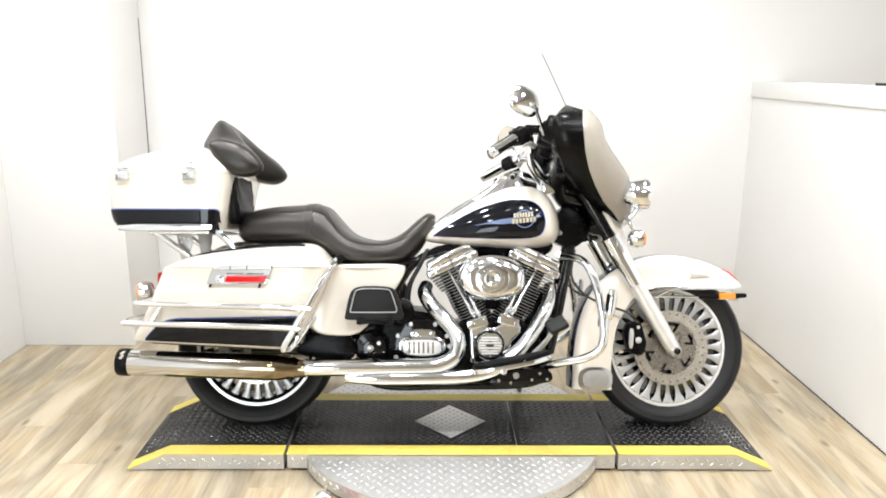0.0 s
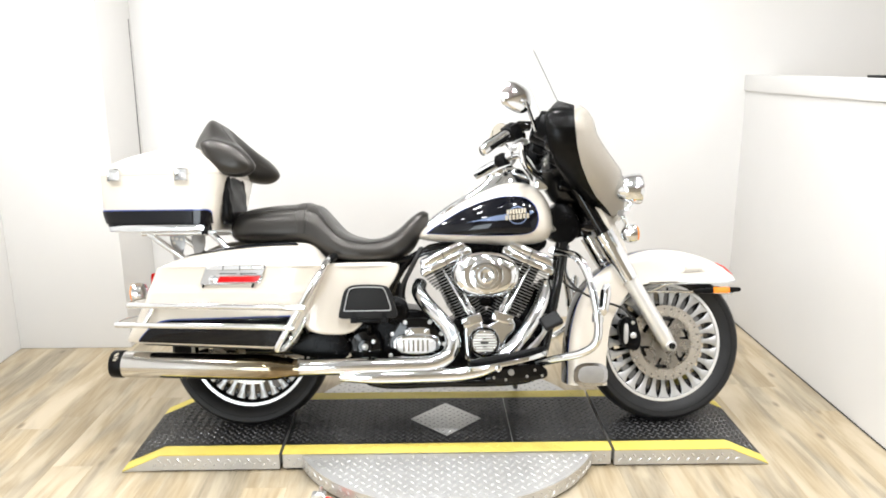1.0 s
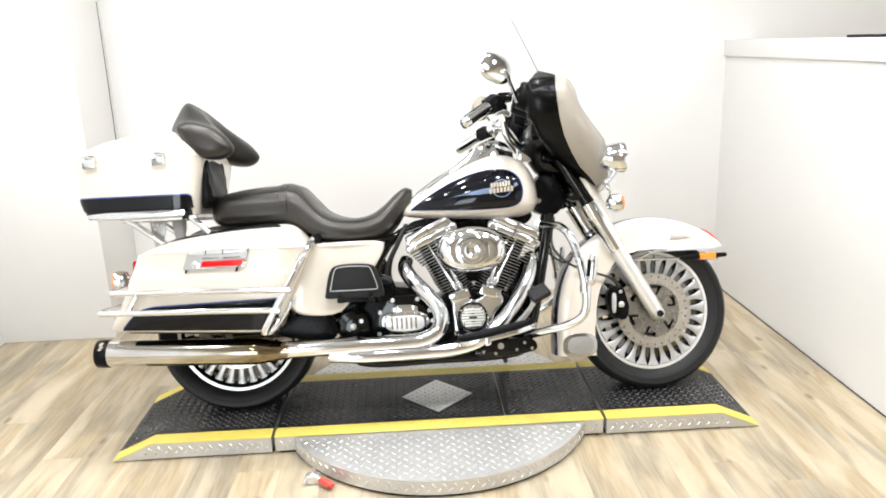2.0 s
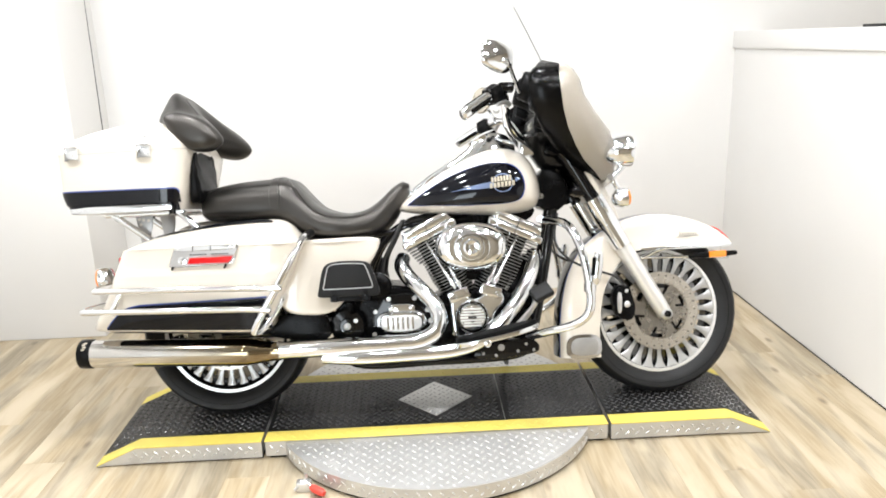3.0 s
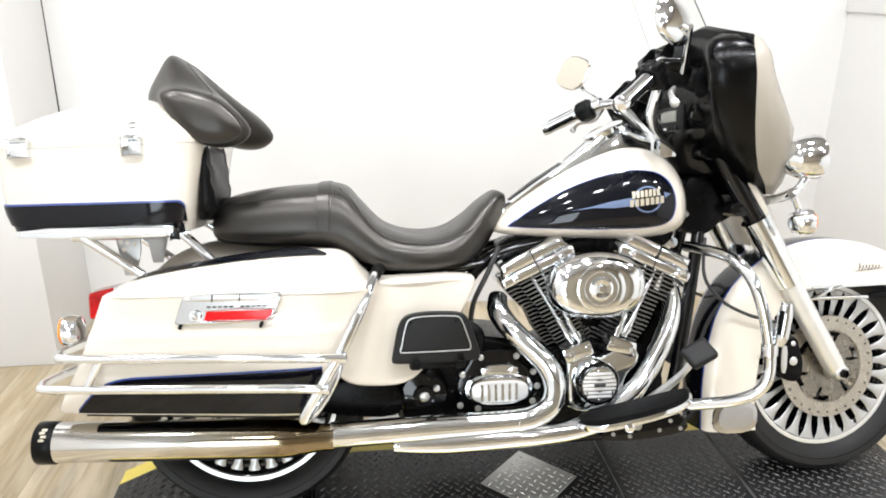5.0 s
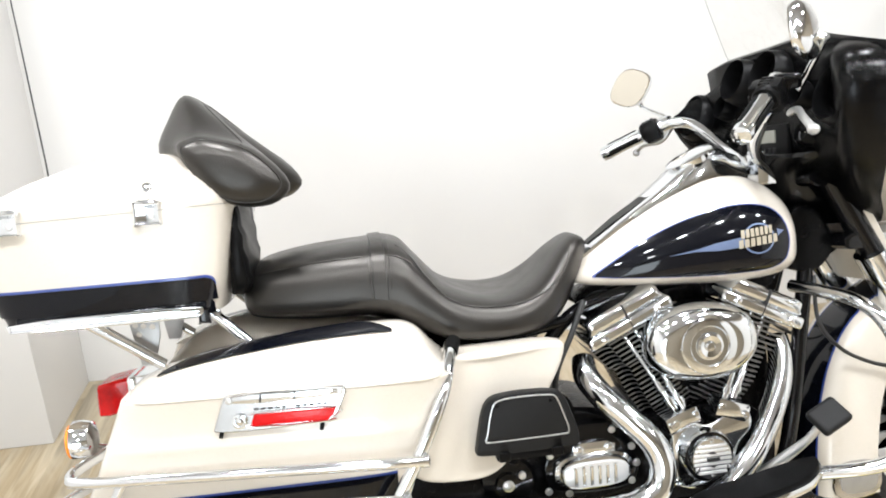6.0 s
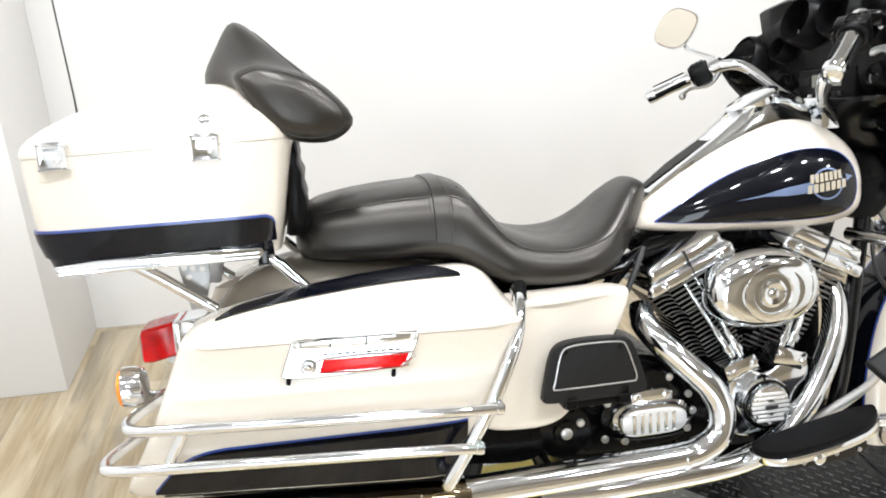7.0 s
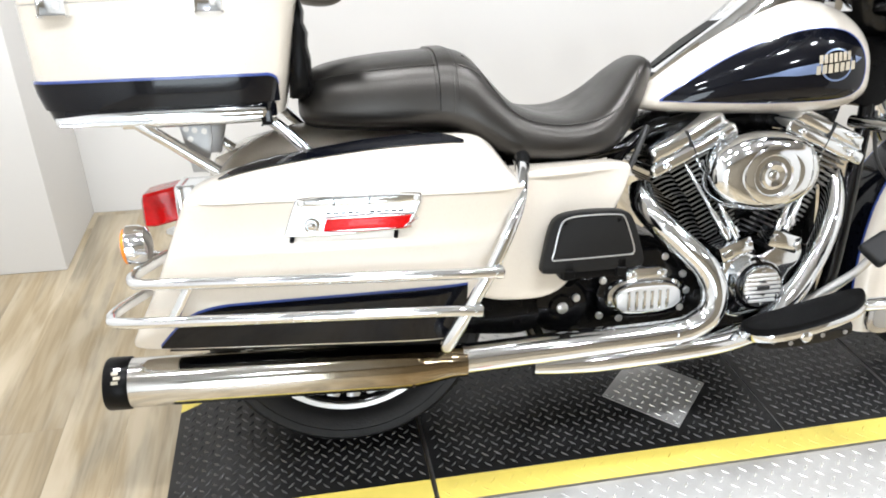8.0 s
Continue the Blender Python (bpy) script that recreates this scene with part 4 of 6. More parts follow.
# chrome console along the tank's ridge
rings = []
for u, up, h in ((-0.085, 0.006, 0.030), (-0.05, 0.012, 0.040), (0.03, 0.014, 0.046), (0.12, 0.020, 0.052), (0.17, 0.034, 0.056), (0.21, 0.054, 0.060), (0.25, 0.064, 0.062), (0.29, 0.060, 0.060), (0.325, 0.050, 0.054), (0.352, 0.030, 0.046)):
    hi = tank_at(u)[0]
    rings.append([Vector((u, -h, hi - 0.02)), Vector((u, -h, hi + up * 0.5)), Vector((u, -h * 0.85, hi + up * 0.9)), Vector((u, -h * 0.4, hi + up)), Vector((u, h * 0.4, hi + up)), Vector((u, h * 0.85, hi + up * 0.9)),
                  Vector((u, h, hi + up * 0.5)), Vector((u, h, hi - 0.02))])
console = part("console", loft(rings), "chrome", tank, "chrome tank console", angle=45)
part("console_insert", loft([[Vector((u, -h, tank_at(u)[0] + c)), Vector((u, h, tank_at(u)[0] + c)), Vector((u, h, tank_at(u)[0] + c + 0.003)), Vector((u, -h, tank_at(u)[0] + c + 0.003))]
                             for u, h, c in ((-0.04, 0.014, 0.013), (0.03, 0.024, 0.0145), (0.12, 0.026, 0.0165), (0.19, 0.022, 0.024))]), "plastic", console, "black leather-grain insert")
part("fuel_door", turned([(-0.02, 0.055), (0.0, 0.060), (0.006, 0.061), (0.010, 0.056), (0.015, 0.035), (0.018, 0)], (0.232, 0, 1.000), (-0.42, 0, 0.9), 36), "chrome", console, "round chrome fuel door")
part("mount_lug", slab([(0.415, 0.758), (0.446, 0.752), (0.456, 0.768), (0.444, 0.784), (0.415, 0.785)], -0.075, -0.055, 0.003, 2), "pearl", tank)

# ---- seat ----
SEAT = [(-0.834, 0.800, 0.755, 0.075), (-0.820, 0.832, 0.738, 0.120), (-0.776, 0.855, 0.728, 0.150), (-0.678, 0.871, 0.720, 0.168), (-0.571, 0.878, 0.716, 0.176), (-0.522, 0.880, 0.705, 0.182), (-0.483, 0.867, 0.684, 0.188),
        (-0.446, 0.826, 0.664, 0.193), (-0.389, 0.769, 0.646, 0.200), (-0.311, 0.746, 0.640, 0.200), (-0.232, 0.749, 0.642, 0.186), (-0.173, 0.779, 0.652, 0.158), (-0.123, 0.823, 0.690, 0.118), (-0.083, 0.847, 0.752, 0.080),
        (-0.056, 0.838, 0.800, 0.045)]
seat_lines = {k: smooth_line([(q[0], q[k], 0) for q in SEAT], 8) for k in (1, 2, 3)}


def seat_at(u):
    return [float(np.interp(u, [p.x for p in seat_lines[k]], [p.y for p in seat_lines[k]])) for k in (1, 2, 3)]


def seat_point(u, a, lift=0.0):
    """A point of the seat's skin at x = u, at angle a round the section."""
    hi, lo, h = seat_at(u)
    mid = lo + 0.36 * (hi - lo)
    c, s_ = math.cos(a), math.sin(a)
    dish = -0.010 * math.exp(-((u + 0.29) / 0.1) ** 2) * max(0, s_) ** 2 * (1 - abs(c))
    return Vector((u, (h + lift) * math.copysign(abs(c) ** 0.62, c), mid + ((hi - mid + lift) if s_ > 0 else (mid - lo)) * math.copysign(abs(s_) ** 0.72, s_) + dish))


us = [p.x for p in seat_lines[1]][::2]
if us[-1] != SEAT[-1][0]:
    us.append(SEAT[-1][0])
seat = part("seat", loft([[seat_point(u, 2 * math.pi * k / 36) for k in range(36)] for u in us]), "leather", bike, "black vinyl two-up seat with piping", angle=70)
part("seat_strap", loft([[seat_point(u, math.pi * 1.02 - math.pi * 1.04 * k / 30, lf) for k in range(31)] for u, lf in ((-0.556, 0.0), (-0.555, 0.004), (-0.527, 0.004), (-0.526, 0.0))], False, False), "leather", seat, "flat black strap across the seat", angle=60)
for sy in (-1, 1):
    ang = lambda f: (math.pi - f) if sy < 0 else f
    for f0, ua, ub in ((0.72, -0.815, -0.560), (0.72, -0.522, -0.470)):
        part("piping", tube([seat_point(ua + (ub - ua) * k / 8, ang(f0), 0.0006) for k in range(9)], 0.0017, 6, 2), "leather", seat)
    path = [(-0.500, 1.10), (-0.470, 0.95), (-0.440, 0.74), (-0.40, 0.62), (-0.35, 0.60), (-0.28, 0.62), (-0.22, 0.60), (-0.175, 0.50), (-0.14, 0.42), (-0.115, 0.55), (-0.10, 0.9)]
    part("piping", tube([seat_point(u, ang(f), 0.0006) for u, f in path], 0.0017, 6, 4), "leather", seat)
part("seat_base", loft([[seat_point(u, -math.pi * (0.25 + 0.5 * k / 12), 0.0) + Vector((0, 0, -0.003)) for k in range(13)] for u in us[3:-3]], False, False), "plastic", seat, angle=70)
for uc in (-0.562, -0.518):
    part("welt", tube([seat_point(uc, math.pi * 0.02 + math.pi * 0.96 * k / 20, 0.0) for k in range(21)], 0.0011, 6, 1), "leather", seat)

# ---- saddlebags ----


def bag_edge(w):
    """The bag's rear and front x at height w."""
    return (float(np.interp(w, [0.362, 0.380, 0.48, 0.642], [-1.178, -1.170, -1.115, -1.045])), float(np.interp(w, [0.362, 0.380, 0.557, 0.642], [-0.555, -0.543, -0.462, -0.425])))


def bag_out(w):
    """How far the bag stands out from the bike's middle at height w."""
    return float(np.interp(w, [0.362, 0.37, 0.40, 0.46, 0.52, 0.555, 0.565, 0.60, 0.642], [0.348, 0.353, 0.361, 0.371, 0.378, 0.386, 0.381, 0.382, 0.388]))


def bag_ring(w, sy, shrink=0.0, inner_v=0.150):
    a, b = bag_edge(w)
    o = bag_out(w) - shrink
    a, b = a + shrink, b - shrink
    mid, half_l, mv, half_v = (a + b) / 2, (b - a) / 2, (o + inner_v) / 2, (o - inner_v) / 2
    ring = []
    for k in range(48):
        q = 2 * math.pi * k / 48
        c, s_ = math.cos(q), math.sin(q)
        ring.append(Vector((mid + half_l * math.copysign(abs(c) ** 0.28, c), sy * (mv + half_v * math.copysign(abs(s_) ** 0.34, s_)), w)))
    return ring


LID = [(-1.042, 0.644), (-1.018, 0.659), (-0.958, 0.681), (-0.880, 0.697), (-0.808, 0.708), (-0.72, 0.719), (-0.637, 0.725), (-0.56, 0.727), (-0.508, 0.724), (-0.476, 0.708), (-0.450, 0.676), (-0.424, 0.646)]


def lid_top(u):
    return float(np.interp(u, [p[0] for p in LID], [p[1] for p in LID]))


def tuck(bm):
    """Draws the bag's outer side in towards the rear."""
    for v in bm.verts:
        k = 0.985 - 0.19 * min(max((-0.55 - v.co.x) / 0.5, 0.0), 1.3)
        if abs(v.co.y) > 0.15:
            v.co.y = math.copysign(0.15 + (abs(v.co.y) - 0.15) * k, v.co.y)
    return bm


def under(bm):
    """Lets the underside follow the muffler, lower towards the front."""
    for v in bm.verts:
        if v.co.z < 0.40:
            v.co.z -= 0.024 * max(0.0, (v.co.x + 1.16) / 0.6) * (0.40 - v.co.z) / 0.038
    return bm


def tuckslab(*a, **k):
    return tuck(slab(*a, **k))


def tucktube(*a, **k):
    return tuck(tube(*a, **k))


def tuckturned(*a, **k):
    return tuck(turned(*a, **k))


for sy in (-1, 1):
    levels = (0.362, 0.366, 0.375, 0.40, 0.43, 0.46, 0.49, 0.52, 0.545, 0.557, 0.566, 0.58, 0.60, 0.62, 0.6403)
    rings = [bag_ring(0.362, sy, 0.012)] + [bag_ring(w, sy, 0.003 if w == 0.366 else 0) for w in levels[1:]]
    bag = part("saddlebag", tuck(under(loft(rings))), "pearl", bike, "pearl white hard saddlebag with a black lower panel", angle=40)
    part("seam", tuck(loft([bag_ring(0.637, sy, 0.006), bag_ring(0.643, sy, 0.006)])), "pearl", bag)
    # lid: lines across the bag, high at the inner side, rounded to the outer edge
    rings = []
    for u, z in [(p.x, p.y) for p in smooth_line([(a, b, 0) for a, b in LID], 3)]:
        t = (u + 1.045) / 0.623
        o = 0.150 + (0.239) * min(1.0, max(0.02, 1 - abs(2 * t - 1) ** 18)) ** 0.5
        h = max(z - 0.643, 0.001)
        prof = [(0.150, 0.0), (0.150, 0.74), (0.165, 0.88), (0.20, 0.97), (0.230, 1.0), (0.248, 0.985), (0.29, 0.84), (0.335, 0.62), (0.365, 0.42), (0.382, 0.24), (0.3895, 0.08), (0.390, 0.0)]
        rings.append([Vector((u, sy * (0.150 + (v - 0.150) * (o - 0.150) / 0.239), 0.642 + h * f)) for v, f in prof])
    lid = part("lid", tuck(loft(rings, True, True)), "pearl", bag, angle=45)
    # black panel on the lid's top and on the lower flank
    rings = []
    for k in range(25):
        u = -0.985 + 0.455 * k / 24
        h = lid_top(u) - 0.643
        f = min(1.0, 4 * min(k / 24, 1 - k / 24) + 0.12)
        row = []
        for j in range(5):
            v = 0.284 - (0.106 * f) * j / 4
            top = float(np.interp(v, [0.150, 0.165, 0.20, 0.230, 0.248, 0.29], [0.74, 0.88, 0.97, 1.0, 0.985, 0.84]))
            row.append(Vector((u, sy * v, 0.6438 + h * top + 0.0018)))
        rings.append(row)
    part("lid_panel", tuck(loft(rings, False, False)), "black_paint", lid, "black panel along the lid", angle=80)
    for name, mat, dz, lift in (("lower_panel", "black_paint", 0.0, 0.0016), ("pinstripe", "blue_line", 0.005, 0.0008)):
        rings = []
        for k in range(31):
            u = -1.116 + 0.571 * k / 30
            topz = float(np.interp(u, [-1.116, -1.090, -1.062, -1.032, -0.990, -0.545], [0.372, 0.400, 0.426, 0.441, 0.449, 0.462])) + dz
            u2 = u
            row = []
            for j in range(9):
                z = 0.369 + (topz - 0.369) * j / 8
                a, b = bag_edge(z)
                # follow the rounded plan of the bag
                x = min(max((u2 - (a + b) / 2) / ((b - a) / 2), -0.999), 0.999)
                cc = abs(x) ** (1 / 0.28)
                ss = math.sqrt(max(0.0, 1 - cc * cc))
                o = bag_out(z)
                row.append(Vector((u2, sy * ((o + 0.150) / 2 + (o - 0.150) / 2 * ss ** 0.34 + lift), z)))
            rings.append(row)
        part(name, tuck(under(loft(rings, False, False))), mat, bag, "glossy black lower panel" if dz == 0 else "blue pinstripe", angle=80)
    rows = []
    for k in range(13):
        u = -1.105 + 0.545 * k / 12
        rows.append([Vector((u, sy * v, 0.3585)) for v in (0.335, 0.30, 0.26, 0.20)])
    part("underside", tuck(under(loft(rows, False, False))), "black_paint", bag, "black-painted underside", angle=80)
    # latch plate with reflector
    yl, yo = sy * 0.376, sy * 0.3945
    latch = part("latch_plate", tuckslab([(-0.872, 0.578), (-0.868, 0.590), (-0.849, 0.640), (-0.842, 0.649), (-0.632, 0.650), (-0.625, 0.642), (-0.643, 0.600), (-0.662, 0.583), (-0.72, 0.580), (-0.80, 0.577)], yl, yo, 0.0025, 1, 1), "plate_chrome", bag, "chrome latch plate")
    rib = part("latch_rib", tuckslab([(-0.848, 0.630), (-0.636, 0.632), (-0.628, 0.650), (-0.842, 0.649)], yl, sy * 0.404, 0.005, 1), "chrome", latch)
    for a, b in ((-0.783, -0.780), (-0.722, -0.719)):
        part("rib_gap", tuckslab([(a, 0.632), (b, 0.632), (b + 0.002, 0.647), (a + 0.002, 0.647)], sy * 0.402, sy * 0.4046, 0.0, 0), "gloss_black", rib)
    part("reflector", tuckslab([(-0.803, 0.588), (-0.664, 0.588), (-0.653, 0.596), (-0.647, 0.609), (-0.796, 0.608)], yl, sy * 0.3995, 0.0015, 0), "red_lens", latch, "red reflector")
    part("reflector_rim", tucktube([(-0.806, sy * 0.3952, 0.5855), (-0.663, sy * 0.3952, 0.5852), (-0.651, sy * 0.3952, 0.594), (-0.643, sy * 0.3952, 0.6115), (-0.798, sy * 0.3952, 0.6110)], 0.002, 6, 2, True), "chrome", latch)
    lock = part("lock", tuckturned([(0, 0.014), (0.005, 0.014), (0.006, 0.010), (0.003, 0.009), (0.005, 0.007), (0.007, 0)], (-0.822, sy * 0.394, 0.598), Y * sy, 20), "chrome", latch, "round key lock")
    for a, b in ((-0.836, 0.6395), (-0.638, 0.641)):
        part("bolt", tuckturned([(0, 0.006), (0.003, 0.006), (0.004, 0.004), (0.004, 0)], (a, sy * 0.403, b), Y * sy, 12), "satin", latch)
    for a in (-0.856, -0.674):
        part("peg", tucktube([(a, sy * 0.385, 0.583), (a - 0.003, sy * 0.396, 0.570)], 0.004, 8, 1), "pad_rubber", latch)
    marks = bmesh.new()
    for k in range(11):
        if k != 5:
            box(-0.795 + 0.0125 * k, -0.786 + 0.0125 * k, sy * 0.3942, sy * 0.3955, 0.6165, 0.6200, bm=marks)
    part("plate_marks", tuck(marks), "black_ink", latch, kind="stuff")
    # guard rails
    guard = part("bag_guard", tucktube([(-0.415, sy * 0.245, 0.668), (-0.424, sy * 0.305, 0.655), (-0.450, sy * 0.365, 0.600), (-0.500, sy * 0.388, 0.505), (-0.555, sy * 0.392, 0.415), (-0.586, sy * 0.388, 0.362), (-0.590, sy * 0.378, 0.345),
                                    (-0.572, sy * 0.345, 0.350), (-0.535, sy * 0.318, 0.395), (-0.512, sy * 0.295, 0.440), (-0.505, sy * 0.25, 0.455)], 0.0125, 12, 5), "chrome", bike, "chrome saddlebag guard")
    for z, back in ((0.499, -1.146), (0.428, -1.192)):
        part("rail", tucktube([(-0.498 if z > 0.47 else -0.538, sy * 0.404, z - 0.004), (-0.62, sy * 0.405, z), (-0.95, sy * 0.400, z + 0.004), (back + 0.03, sy * 0.392, z + 0.006), (back, sy * 0.365, z + 0.007), (back + 0.004, sy * 0.32, z + 0.012),
                              (back + 0.045, sy * 0.22, z + 0.020)], 0.0105, 12, 5), "chrome", guard, "chrome guard rail")
        part("rail_end", tuckturned([(0, 0.0), (0, 0.012), (0.012, 0.012), (0.015, 0.008), (0.015, 0)], (-0.500 if z > 0.47 else -0.540, sy * 0.404, z - 0.004), (1, 0, 0), 14), "chrome", guard)
    part("rail_link", tucktube([(-1.042, sy * 0.392, 0.504), (-1.082, sy * 0.394, 0.433)], 0.0085, 10, 1), "chrome", guard)
    part("guard_sleeve", tucktube([(-0.405, sy * 0.235, 0.672), (-0.412, sy * 0.260, 0.667), (-0.419, sy * 0.285, 0.661)], 0.0145, 12, 3), "pad_rubber", guard)
    # painted side cover in front of the bag
    cover = slab([(-0.490, 0.643), (-0.40, 0.648), (-0.158, 0.650), (-0.172, 0.60), (-0.206, 0.545), (-0.262, 0.48), (-0.315, 0.40), (-0.372, 0.378), (-0.490, 0.385), (-0.530, 0.43), (-0.520, 0.50)], sy * 0.17, sy * 0.262, 0.022, 2, 4)
    for v in cover.verts:
        v.co.y -= sy * 0.05 * max(0.0, (v.co.x + 0.36) / 0.2) ** 1.5 * (1 if abs(v.co.y) > 0.2 else 0)
    part("side_cover", cover, "pearl", bike, "pearl white side cover", angle=50)

# ---- top case and backrest ----

def case_ring(z, shrink=0.0, n=48):
    rear = float(np.interp(z, [0.77, 0.84, 0.978], [-1.268, -1.290, -1.298])) + shrink
    ahead = float(np.interp(z, [0.77, 0.978], [-0.858, -0.812])) - shrink
    h = float(np.interp(z, [0.77, 0.85, 0.978], [0.232, 0.248, 0.256])) - shrink
    ring = []
    for k in range(n):
        q = 2 * math.pi * k / n
        c, s_ = math.cos(q), math.sin(q)
        ring.append(Vector(((rear + ahead) / 2 + (ahead - rear) / 2 * math.copysign(abs(c) ** 0.26, c), h * math.copysign(abs(s_) ** 0.30, s_), z)))
    # the seam rises a little towards the rider
    for p in ring:
        p.z += (0.008 + 0.020 * (p.x + 1.03)) * min(max((p.z - 0.86) / 0.11, 0.0), 1.0)
    return ring


top_case = part("top_case", loft([case_ring(0.772, 0.014)] + [case_ring(z) for z in (0.778, 0.80, 0.83, 0.856, 0.90, 0.94, 0.966, 0.9764)]), "pearl", bike, "pearl white hard top case with a black base band", angle=40)
part("case_seam", loft([case_ring(0.974, 0.0012), case_ring(0.979, 0.0016)]), "grey_steel", top_case)
rings = []
for z, k in ((0.978, 1.0), (0.984, 1.004), (0.998, 1.0), (1.015, 0.985), (1.035, 0.94), (1.055, 0.85), (1.072, 0.70), (1.084, 0.48), (1.090, 0.22), (1.092, 0.02)):
    base = case_ring(0.978)
    c = Vector((-1.03, 0, 0))
    ring = []
    for p in base:
        x = c.x + (p.x - c.x) * k
        cut = max(0.0, (x + 0.95) / 0.15)
        ring.append(Vector((x, p.y * (k * 0.55 + 0.45 if k > 0.5 else k * 1.45), 0.986 + 0.020 * (x + 1.03) + (z - 0.978) * (1 - 0.45 * min(cut, 1.0) ** 1.5) * (1 - 0.40 * max(0, (-1.03 - x) / 0.23) ** 1.3))))
    rings.append(ring)
lid = part("lid", loft(rings), "pearl", top_case, angle=50)
# black band with pinstripe, chrome trim below


def band_line(z, out, end, n=90):
    """The case's outline at height z, from one front end round the rear to the other."""
    rear, ahead = case_ring(z, out, 4)[2].x, case_ring(z, out, 4)[0].x
    h = case_ring(z, out, 4)[1].y
    near = [math.acos(min(1.0, ((x - (rear + ahead) / 2) / ((ahead - rear) / 2)) ** (1 / 0.26))) for x in np.linspace(end, end - 0.03, 12)]
    turns = near + [near[-1] + (math.pi - near[-1]) * k / n for k in range(1, n)]
    turns = turns + [math.pi] + [2 * math.pi - q for q in turns[::-1]]
    return [Vector(((rear + ahead) / 2 + (ahead - rear) / 2 * math.copysign(abs(math.cos(q)) ** 0.26, math.cos(q)), h * math.copysign(abs(math.sin(q)) ** 0.30, math.sin(q)), z)) for q in turns]


def band(levels, end, radius):
    """A moulded strip round the case's base, its top rounded down at the front ends."""
    lines = [band_line(z, -out, end) for z, out in levels]
    high = levels[-1][0]
    for line in lines:
        for p in line:
            c = min(max((p.x - end + radius) / radius, 0.0), 1.0)
            if p.z > high - radius * 0.9:
                p.z -= radius * 0.9 * (1 - math.sqrt(1 - c * c))
    return loft(lines, False, False)


part("base_band", band([(0.802, 0.0005), (0.8035, 0.0050), (0.815, 0.0050), (0.832, 0.0045), (0.850, 0.0040), (0.8525, 0.0005)], -0.862, 0.020), "black_paint", top_case, "glossy black base band", angle=50)
part("base_ledge", band([(0.775, 0.0015), (0.788, 0.0015), (0.8025, 0.0015)], -0.870, 0.004), "black_paint", top_case, "recessed black lower edge", angle=50)
part("pinstripe", band([(0.850, 0.0034), (0.8545, 0.0034), (0.8552, 0.0)], -0.861, 0.020), "blue_line", top_case, "blue pinstripe", angle=50)
for sy in (-1, 1):
    part("case_catch", box(-0.897, -0.878, sy * 0.236, sy * 0.2455, 0.762, 0.790, 0.003), "gloss_black", top_case, "black catch at the trim's end")
for sy in (-1, 1):
    part("case_trim", slab([(-1.243, 0.772), (-0.895, 0.774), (-0.885, 0.786), (-0.890, 0.798), (-1.250, 0.797)], sy * 0.236, sy * 0.2475, 0.003, 1), "chrome", top_case, "ribbed chrome trim")
    for dz in (0.779, 0.7865):
        part("trim_rib", box(-1.239, -0.895, sy * 0.2465, sy * 0.2492, dz - 0.0015, dz + 0.0015, 0.0008, 1), "chrome", top_case)
    for a in (-0.965, -1.215):
        cl = part("latch", box(a - 0.022, a + 0.022, sy * 0.250, sy * 0.270, 0.962, 1.002, 0.004), "chrome", top_case, "chrome lid latch")
        part("latch_lip", slab([(a - 0.024, 0.990), (a + 0.024, 0.990), (a + 0.022, 1.009), (a - 0.022, 1.009)], sy * 0.25, sy * 0.270, 0.003, 1), "chrome", cl)
        bolt((a + 0.008, sy * 0.269, 0.977), Y * sy, 0.006, 0.003, cl, "satin")
    part("key_lock", turned([(0, 0.010), (0.004, 0.010), (0.005, 0.006), (0.005, 0)], (-0.964, sy * 0.247, 1.030), (0, sy, 0.35), 16), "chrome", top_case, "small key lock")
    part("carrier_tube", tube([(-0.905, sy * 0.150, 0.772), (-0.890, sy * 0.151, 0.763), (-0.866, sy * 0.153, 0.742), (-0.826, sy * 0.157, 0.700), (-0.80, sy * 0.158, 0.675)], 0.0115, 12), "chrome", bike, "chrome luggage carrier tube")
    part("carrier_tube", tube([(-1.135, sy * 0.150, 0.766), (-1.09, sy * 0.152, 0.735), (-0.995, sy * 0.152, 0.665)], 0.012, 12), "chrome", bike, "chrome luggage carrier tube")
    part("carrier_tube", tube([(-0.875, sy * 0.150, 0.770), (-0.95, sy * 0.152, 0.767), (-1.16, sy * 0.150, 0.766)], 0.010, 12), "chrome", bike, "chrome luggage carrier tube")
    br = part("carrier_bracket", slab([(-1.066, 0.765), (-1.004, 0.765), (-1.004, 0.725), (-1.020, 0.662), (-1.048, 0.662)], sy * 0.118, sy * 0.124, 0.001, 0), "grey_steel", bike, "drilled grey carrier bracket")
    for a, b in ((-1.052, 0.748), (-1.036, 0.745), (-1.018, 0.742), (-1.046, 0.728)):
        part("hole", turned([(0, 0.006), (0.001, 0.006), (0.001, 0)], (a, sy * 0.1238, b), Y * sy, 10), "pearl", br)
part("antenna", tube([(-1.300, 0.205, 0.93), (-1.305, 0.205, 1.10), (-1.352, 0.208, 1.70)], [0.004, 0.0022, 0.0015], 8, 2), "wire", top_case, "thin black whip antenna")
part("antenna_base", turned([(0, 0.011), (0.02, 0.010), (0.03, 0.005), (0.03, 0)], (-1.300, 0.205, 0.93), (0, 0, 1), 14), "plastic", top_case)

